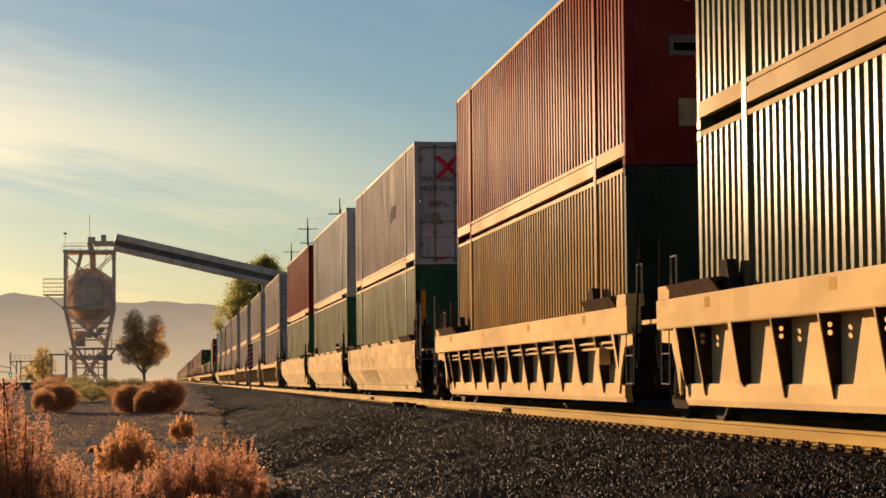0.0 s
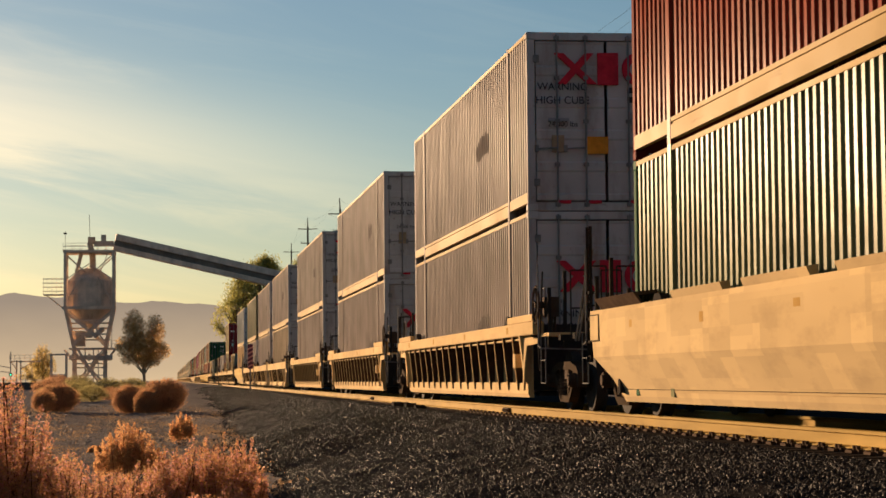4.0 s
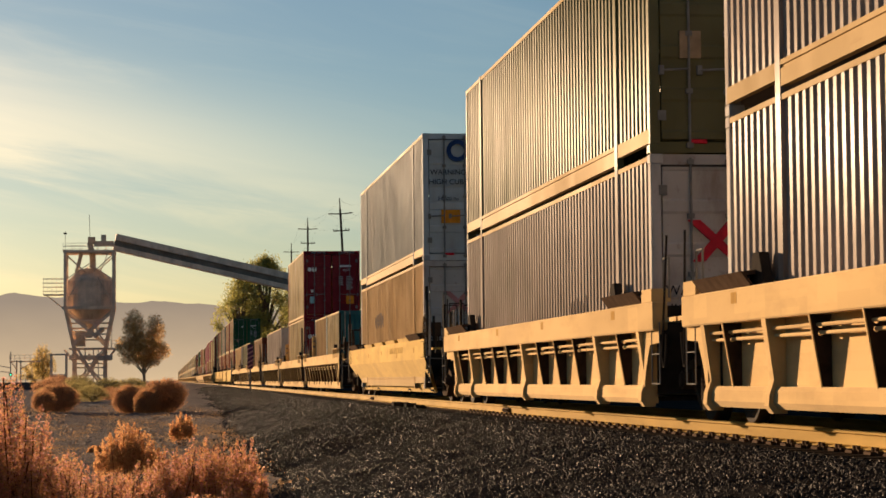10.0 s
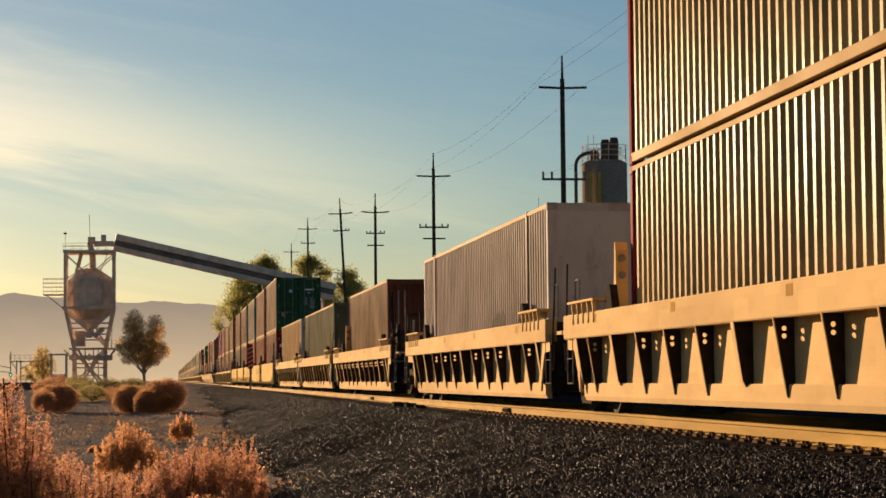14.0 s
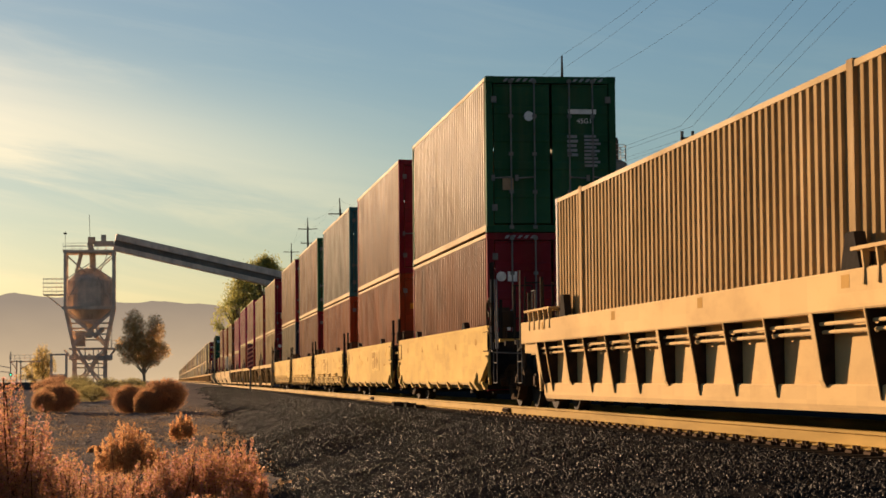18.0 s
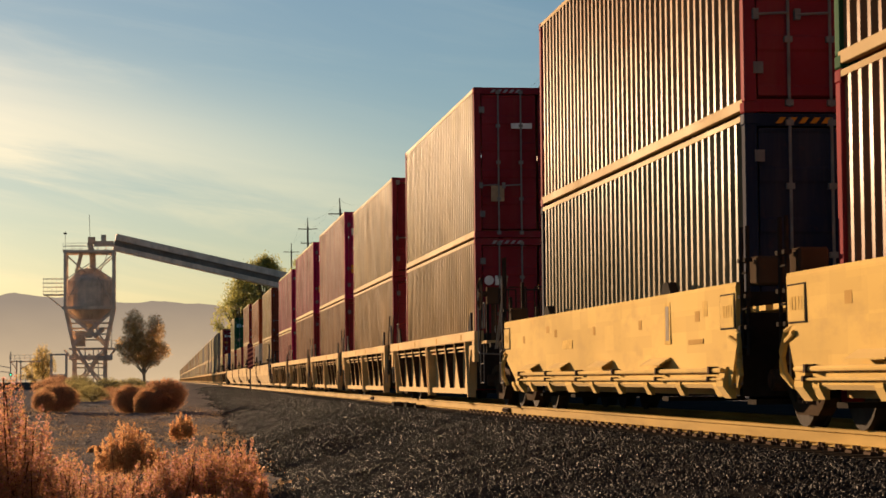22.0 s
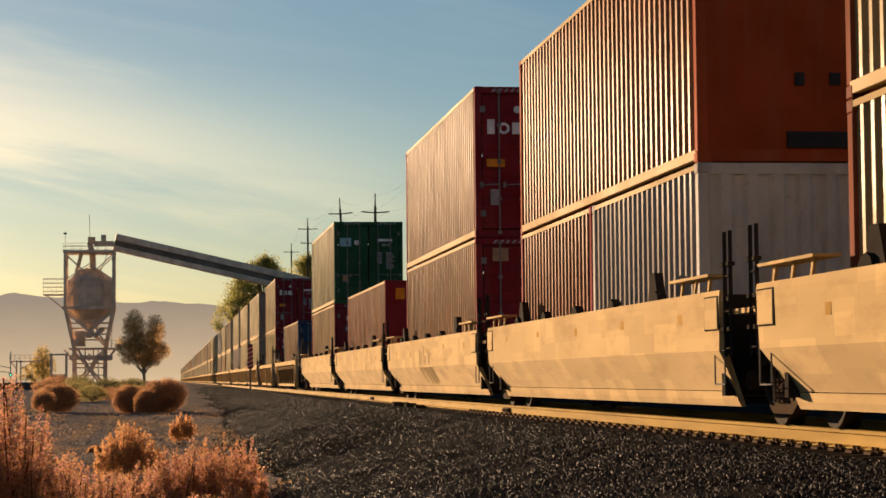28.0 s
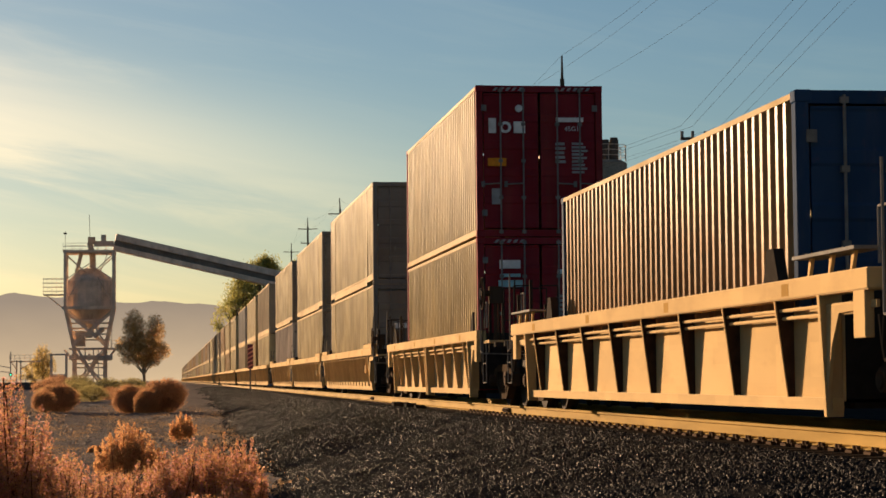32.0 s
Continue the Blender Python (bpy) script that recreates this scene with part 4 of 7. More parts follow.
            if kind == "N":
                ya, yb = sorted((s * (hs - 2.6), s * (hs - 0.15)))
                box_part("corner_box", root, mat, *sorted((sx * 1.36, sx * 1.52)), ya, yb, 1.365, 1.475, bevel=0.01)
            elif kind == "A" and y_mid > 260:
                ya, yb = sorted((s * (hs - wide + 0.9), s * (hs - 0.5)))
                board = box_part("running_board", root, mat, *sorted((sx * 1.28, sx * 1.57)), ya, yb, 1.50, 1.53)
                if sx < 0:
                    me = mesh("bracket", lambda bm: bm_prism(bm, [(-1.56, 1.50), (-1.50, 1.50), (-1.50, 1.40), (-1.535, 1.22), (-1.552, 1.22), (-1.545, 1.36)], "y", -0.02, 0.02), mat)
                    n = 5
                    for i in range(n):
                        put("bracket", me, board, pose(0, ya + (yb - ya) * (i + 0.3) / n, 0))
            elif (kind == "B" and hs < 8.7) or (kind == "D" and hs > 8.5):
                ya, yb = sorted((s * (hs - 2.0), s * (hs - 0.25)))
                board = box_part("running_board", root, STEEL if kind == "D" else mat, *sorted((sx * 1.30, sx * 1.56)), ya, yb, 1.515, 1.545)
                if sx < 0:
                    me = mesh("board_stand", lambda bm: bm_prism(bm, [(-0.05, 1.515), (0.03, 1.515), (0.09, 1.36), (0.04, 1.36)], "x", -1.47, -1.44), mat)
                    for k in (0.3, 0.9, 1.5):
                        put("stand", me, board, pose(0, ya + k, 0))
            elif kind != "D":
                part("deck_plate", deck, CAST if kind != "N" else mat, root, key=("deck", round(hs, 2), s, sx, joint))
        for sx in (-1,):
            xx = sx * 1.47

            def steps(bm, s=s, xx=xx):
                y = s * (hs + (-0.15 if joint == "art" else 0.55))
                bm_pipe(bm, [(xx, y - 0.2, 1.12), (xx, y - 0.2, 0.42), (xx, y + 0.2, 0.42), (xx, y + 0.2, 1.12)], 0.009)
                bm_pipe(bm, [(xx, y - 0.2, 0.76), (xx, y + 0.2, 0.76)], 0.008)
            part("step_stirrup", steps, STEEL, root, "bare bent steel step", key=("steps", round(hs, 2), s, sx, joint))

            if kind == "C":
                for k in (0.0, 0.09):
                    def line(bm, s=s, xx=xx, k=k):
                        y = s * (hs + 0.02)
                        bm_pipe(bm, [(xx - k * 0.5, y - s * 0.25, 0.97 - k), (xx - 0.03, y + s * 0.05, 0.9 - k), (xx - 0.05, y + s * 0.13, 0.72 - k), (xx - 0.04, y + s * (0.05 + k), 0.52), (xx, y - s * 0.1, 0.4)], 0.026, 8)
                    part("air_line", line, mat, root, key=("airline", round(hs, 2), s, k))
                ya, yb = sorted((s * (hs + 0.02), s * (hs + 0.34)))
                box_part("retainer_box", root, TRUCK, -1.38, -1.1, ya, yb, 1.38, 1.66, bevel=0.02)
            if kind in "BC":
                for d in (0.0, 0.22):
                    def post(bm, s=s, xx=xx, d=d):
                        y = s * (hs + 0.1 + d)
                        bm_cyl(bm, (xx, y, 0.7), (xx, y, 2.5 if joint == "cpl" else 1.95), 0.021, 8)
                        if d == 0.0:
                            for zz in (0.78, 1.15, 1.5):
                                bm_cyl(bm, (xx, y, zz), (xx, y + s * 0.22, zz), 0.012, 6)
                        for zz in (0.95, 1.25, 1.6):
                            bm_box(bm, xx - 0.036, xx + 0.036, y - 0.04, y + 0.04, zz, zz + 0.04)
                    part("guard_post", post, DARK, root, key=("post", round(hs, 2), s, sx, d, joint))
                    if joint == "cpl":
                        def strut(bm, s=s, xx=xx, d=d):
                            y = s * (hs + 0.1 + d)
                            bm_cyl(bm, (xx + 0.05, y + s * 0.1, 2.2), (xx - 0.03, y + s * 0.75, 1.0), 0.014, 6)
                        part("strut", strut, STEEL, root, key=("strut", round(hs, 2), s, sx, d))
            else:
                def rod(bm, s=s, xx=xx):
                    y = s * (hs + 0.16)
                    bm_cyl(bm, (xx, y, 0.72), (xx + 0.05, y + s * 0.1, 2.1), 0.013, 6)
                part("slack_rod", rod, DARK, root, key=("rod", round(hs, 2), s, sx))

                def iron(bm, s=s, xx=xx):
                    y = s * (hs - 0.1)
                    bm_pipe(bm, [(xx + 0.12, y - 0.14, 1.4), (xx + 0.12, y - 0.14, 1.86), (xx + 0.12, y + 0.14, 1.86), (xx + 0.12, y + 0.14, 1.4)], 0.013)
                part("grab_iron", iron, STEEL, root, "bare bent grab iron", key=("iron", round(hs, 2), s, sx))

                def hose(bm, s=s, xx=xx):
                    y = s * (hs + 0.05)
                    pts = [(xx + 0.02, y + s * 0.3 * t, 0.98 - 1.5 * t * (1 - t)) for t in (0, 0.2, 0.4, 0.6, 0.8, 1.0)]
                    bm_pipe(bm, pts, 0.022)
                part("air_hose", hose, DARK, root, key=("hose", round(hs, 2), s, sx))
        if joint == "cpl":
            def grab(bm, s=s):
                y = s * (hs + reach - 0.1)
                for xx in (-1.25, -0.8, 0.85):
                    bm_pipe(bm, [(xx, y, 1.12), (xx, y, 2.05), (xx + 0.3, y, 2.05), (xx + 0.3, y, 1.12)], 0.012)
                    bm_pipe(bm, [(xx, y, 1.5), (xx + 0.3, y, 1.5)], 0.012)
                bm_box(bm, -1.42, 1.42, y - 0.08, y + 0.08, 1.04, 1.12)
            part("end_rail", grab, DARK, root, key=("grab", round(hs, 2), s, round(reach, 2)))
            for k, (u, top_z) in enumerate(((-1.34, 1.85), (-1.12, 2.1), (-0.86, 1.7))):
                box_part("end_post", root, DARK, u - 0.025, u + 0.025, *sorted((s * (hs + 0.34 + 0.1 * k), s * (hs + 0.39 + 0.1 * k))), 0.95, top_z)
            part("uncoupling_lever", lambda bm, s=s: bm_pipe(bm, [(-1.5, s * (hs + 0.3), 2.2), (-1.5, s * (hs + 0.3), 0.98), (-1.5, s * (hs + 0.5), 0.94), (-0.3, s * (hs + 0.62), 0.9)], 0.013), STEEL, root, "bare bent uncoupling lever", key=("lever", round(hs, 2), s))
            if s < 0:
                def big_wheel(bm, s=s):
                    y = s * (hs + 0.5)
                    bm_box(bm, 0.5, 0.95, y - s * 0.3 - 0.1, y - s * 0.3 + 0.1, 1.9, 2.4)
                    bm_cyl(bm, (0.7, y - s * 0.3, 2.4), (0.7, y, 2.4), 0.04, 8)
                    bm_cyl(bm, (0.75, y - s * 0.3, 1.1), (0.75, y - s * 0.3, 2.0), 0.05, 8)
                    for i in range(20):
                        a, b = math.pi * i / 10, math.pi * (i + 1) / 10
                        bm_cyl(bm, (0.7 + 0.3 * math.cos(a), y, 2.4 + 0.3 * math.sin(a)), (0.7 + 0.3 * math.cos(b), y, 2.4 + 0.3 * math.sin(b)), 0.016, 6)
                    for i in range(5):
                        a = 2 * math.pi * i / 5
                        bm_cyl(bm, (0.7, y, 2.4), (0.7 + 0.3 * math.cos(a), y, 2.4 + 0.3 * math.sin(a)), 0.012, 6)

                def brake(bm, s=s):
                    zc = 2.0 if kind == "D" else 1.6
                    y = s * (hs + (0.55 if kind == "D" else 0.1))
                    bm_box(bm, -1.38, -1.16, y - 0.1, y + 0.1, zc - 0.18, zc + 0.12)
                    bm_cyl(bm, (-1.27, y, 1.15), (-1.27, y, zc - 0.18), 0.035, 8)
                    bm_cyl(bm, (-1.2, y + 0.06, 1.15), (-1.2, y + 0.06, zc - 0.18), 0.02, 6)
                    for i in range(16):
                        a, b = 2 * math.pi * i / 16, 2 * math.pi * (i + 1) / 16
                        bm_cyl(bm, (-1.5, y + 0.28 * math.cos(a), zc + 0.28 * math.sin(a)), (-1.5, y + 0.28 * math.cos(b), zc + 0.28 * math.sin(b)), 0.018, 6)
                    for i in range(6):
                        a = math.pi * i / 3 + 0.3
                        bm_cyl(bm, (-1.47, y, zc), (-1.5, y + 0.28 * math.cos(a), zc + 0.28 * math.sin(a)), 0.016, 6)
                    bm_cyl(bm, (-1.52, y, zc), (-1.38, y, zc), 0.05, 8)
                part("brake_wheel", big_wheel if kind == "D" and hs > 8.5 else brake, TRUCK if kind == "D" and hs < 8.5 else CAST, root, "spoked hand-brake wheel", key=("brake", kind, round(hs, 2)))
    if level == 0 and (265 < y_mid < 305 or 335 < y_mid < 350):
        for sx in (-1, 1):
            def stop(bm, sx=sx):
                y = 6.35
                bm_prism(bm, [(y, 1.36), (y, 2.12), (y + 0.03, 2.22), (y + 0.08, 2.22), (y + 0.16, 1.36)], "x", *sorted((sx * 1.2, sx * 1.36)))
            post = part("stop_post", stop, mat, root, key=("stop", sx))
            # pale discs stand in for sky seen through two holes
            for zz in (1.8, 2.02):
                part("bolt_plate", lambda bm, zz=zz, sx=sx: bm_cyl(bm, (sx * 1.28, 6.33, zz), (sx * 1.28, 6.36, zz), 0.05, 12), STEEL, post, key=("skyhole", zz, sx))
        def ladder(bm):
            y = -hs + 0.02
            for d in (0.0, 0.34):
                bm_cyl(bm, (-1.5, y - d, 0.45), (-1.5, y - d, 2.65), 0.022, 8)
            for k in range(6):
                bm_cyl(bm, (-1.5, y, 0.5 + k * 0.42), (-1.5, y - 0.34, 0.5 + k * 0.42), 0.012, 6)
        part("corner_ladder", ladder, DARK, root, "black corner ladder", key=("cladder", round(hs, 2)))
        for k in (0.0, 0.16):
            part("whip_rod", lambda bm, k=k: bm_cyl(bm, (-1.34 + k, -hs - 0.25, 0.9), (-1.34 + k, -hs - 0.25, 2.7), 0.013, 6), STEEL, root, key=("whip", k, round(hs, 2)))
    if level == 0 and 206 < y_mid < 218:
        part("hose_bracket", lambda bm: (bm_pipe(bm, [(-1.53, 0.2, 1.02), (-1.5, 0.55, 0.66), (-1.53, 1.0, 1.02)], 0.03, 6), bm_pipe(bm, [(-1.5, 0.45, 1.02), (-1.48, 0.6, 0.98), (-1.48, 0.68, 0.7)], 0.03, 6), bm_box(bm, -1.52, -1.44, 0.5, 0.62, 0.54, 0.66)), DARK, root, "black V-shaped hose bracket")
    if level == 0 and (598 < y_mid < 606 or 55 < y_mid < 62):
        # washed-out spray marks hanging from the crease
        low = lambda z: -foot_x - 0.0012 - (z - 0.36) * (1.5 - foot_x) / 0.4
        high = lambda z: -1.5008 - (z - 0.76) / 54
        wash = plain("faded_spray_paint", (0.32, 0.235, 0.125), 0.8)
        for face, y, w, tip, z0, z1 in ((low, -1.3, 0.5, 0.1, 0.42, 0.745), (low, -0.9, 0.5, 0.06, 0.38, 0.745), (low, -0.35, 0.46, -0.12, 0.38, 0.745), (low, 0.15, 0.48, -0.14, 0.38, 0.745), (low, 0.7, 0.44, 0.1, 0.42, 0.745), (high, -1.1, 0.3, 0.16, 0.80, 1.05), (high, -0.75, 0.26, -0.12, 0.80, 1.12), (high, -0.3, 0.3, 0.14, 0.80, 1.0), (high, 0.1, 0.26, -0.1, 0.80, 1.2), (high, 0.45, 0.24, 0.12, 0.80, 1.08), (high, 0.8, 0.3, -0.12, 0.80, 1.14)):
            if y_mid < 100:
                y, w, tip = 2.7 + 1.9 * y, w * 1.5, tip * 0.5

            def wedge(bm, face=face, y=y, w=w, tip=tip, z0=z0, z1=z1):
                bm.faces.new([bm.verts.new(p) for p in ((face(z1), y, z1), (face(z0), y + w * 0.3 + tip, z0), (face(z0), y + w * 0.8 + tip, z0), (face(z1), y + w, z1))])
            part("spray_mark", wedge, wash, root)
    if level == 0:
        # stencil plates, patches and small boxes on the visible side
        if kind in "BC":
            for i in range(5):
                y, z = -hs * 0.8 + i * hs * 0.38, r.uniform(1.0, 1.12)
                w = r.uniform(0.14, 0.22)
                box_part("stencil_patch", root, RUBBED, -1.508, -1.495, y, y + w, z, z + 0.11)
            for s in (-1, 1):
                box_part("panel_frame", root, DARK, -1.514, -1.49, s * (hs - 0.32) - 0.285, s * (hs - 0.32) + 0.285, 0.965, 1.315)

                def panel(bm, s=s):
                    y = s * (hs - 0.32)
                    bm_box(bm, -1.52, -1.495, y - 0.26, y + 0.26, 0.98, 1.30)
                    bmesh.ops.bevel(bm, geom=bm.edges[:], offset=0.005, segments=2, affect="EDGES")
                part("end_panel", panel, mat, root, key=("epanel", round(hs, 2), s))
        else:
            for i in range(4):
                y = -hs * 0.75 + i * hs * 0.5 + r.uniform(-0.3, 0.3)
                box_part("stencil_patch", root, RUBBED, -1.5365, -1.50, y, y + 0.22, chord[1] - 0.15, chord[1] - 0.04)
            if kind == "D":
                for s in (-1, 1):
                    y0, y1 = sorted((s * (hs - 0.12), s * (hs - 0.42)))
                    box_part("end_hanger", root, mat, -1.52, -1.44, y0, y1, 0.80, 1.19, bevel=0.008)
            elif patches and (kind == "N" or y_mid < 60):
                box_part("junction_box", root, mat, -1.53, -1.38, -hs + 1.75, -hs + 2.0, 0.66, 0.88, bevel=0.01)
        if kind == "C" and 410 < y_mid < 440:
            # a pale painted-out rectangle with ochre block shapes
            y0 = -2.5 if y_mid < 425 else 1.2
            box_part("painted_panel", root, plain("washed_panel_paint", (0.60, 0.43, 0.17), 0.8), -1.512, -1.50, y0 - 1.0, y0 + 1.0, 0.72, 1.26)
            for a, c, z0, z1 in ((0.42, 0.86, 1.06, 1.22), (0.52, 0.74, 0.76, 1.0), (-0.06, 0.32, 0.8, 1.22)):
                box_part("painted_shape", root, INK["ochre"], -1.5145, -1.505, y0 + a, y0 + c, z0, z1)

            def lozenge(bm):
                bm_prism(bm, [(y0 - 0.2, 0.99), (y0 - 0.45, 1.22), (y0 - 0.7, 0.99), (y0 - 0.45, 0.76)], "x", -1.5145, -1.505)
            part("painted_shape", lozenge, INK["ochre"], root)
        if kind == "C" and y_mid > 410:
            for s in (-1, 1):
                for k in range(4):
                    box_part("reporting_mark", root, INK["pale"], -1.523, -1.51, s * (hs - 0.32) - 0.2 + k * 0.1, s * (hs - 0.32) - 0.13 + k * 0.1, 1.08, 1.2)
            for k, (y, z, w, h) in enumerate(((-hs + 1.1, 1.12, 0.26, 0.16), (-hs + 1.5, 0.84, 0.5, 0.05), (1.4, 0.9, 0.7, 0.12), (3.1, 1.15, 0.3, 0.1))):
                box_part("touched_up_patch", root, INK["pale"] if k % 2 == 0 else RUBBED, -1.509, -1.50, y + r.uniform(-0.3, 0.3), y + w, z, z + h)
        if kind == "C" and y_mid > 456:
            box_part("primer_patch", root, INK["pale"], -1.5125, -1.50, -4.6, -4.3, 0.86, 1.32)
            box_part("primer_patch", root, plain("bare_primer", (0.27, 0.24, 0.2), 0.8), -1.515, -1.50, -4.53, -4.38, 0.9, 1.28)
        if kind == "B" and 240 < y_mid < 270:
            for i, w in enumerate((0.22, 0.2, 0.24, 0.3, 0.2, 0.22, 0.2, 0.2, 0.18)):
                box_part("reporting_mark", root, INK["pale"], -1.5135, -1.50, -5.4 + i * 0.36, -5.4 + i * 0.36 + w, 1.12, 1.26)
    MOVING.append((root, y_mid, 0.0))
    return root
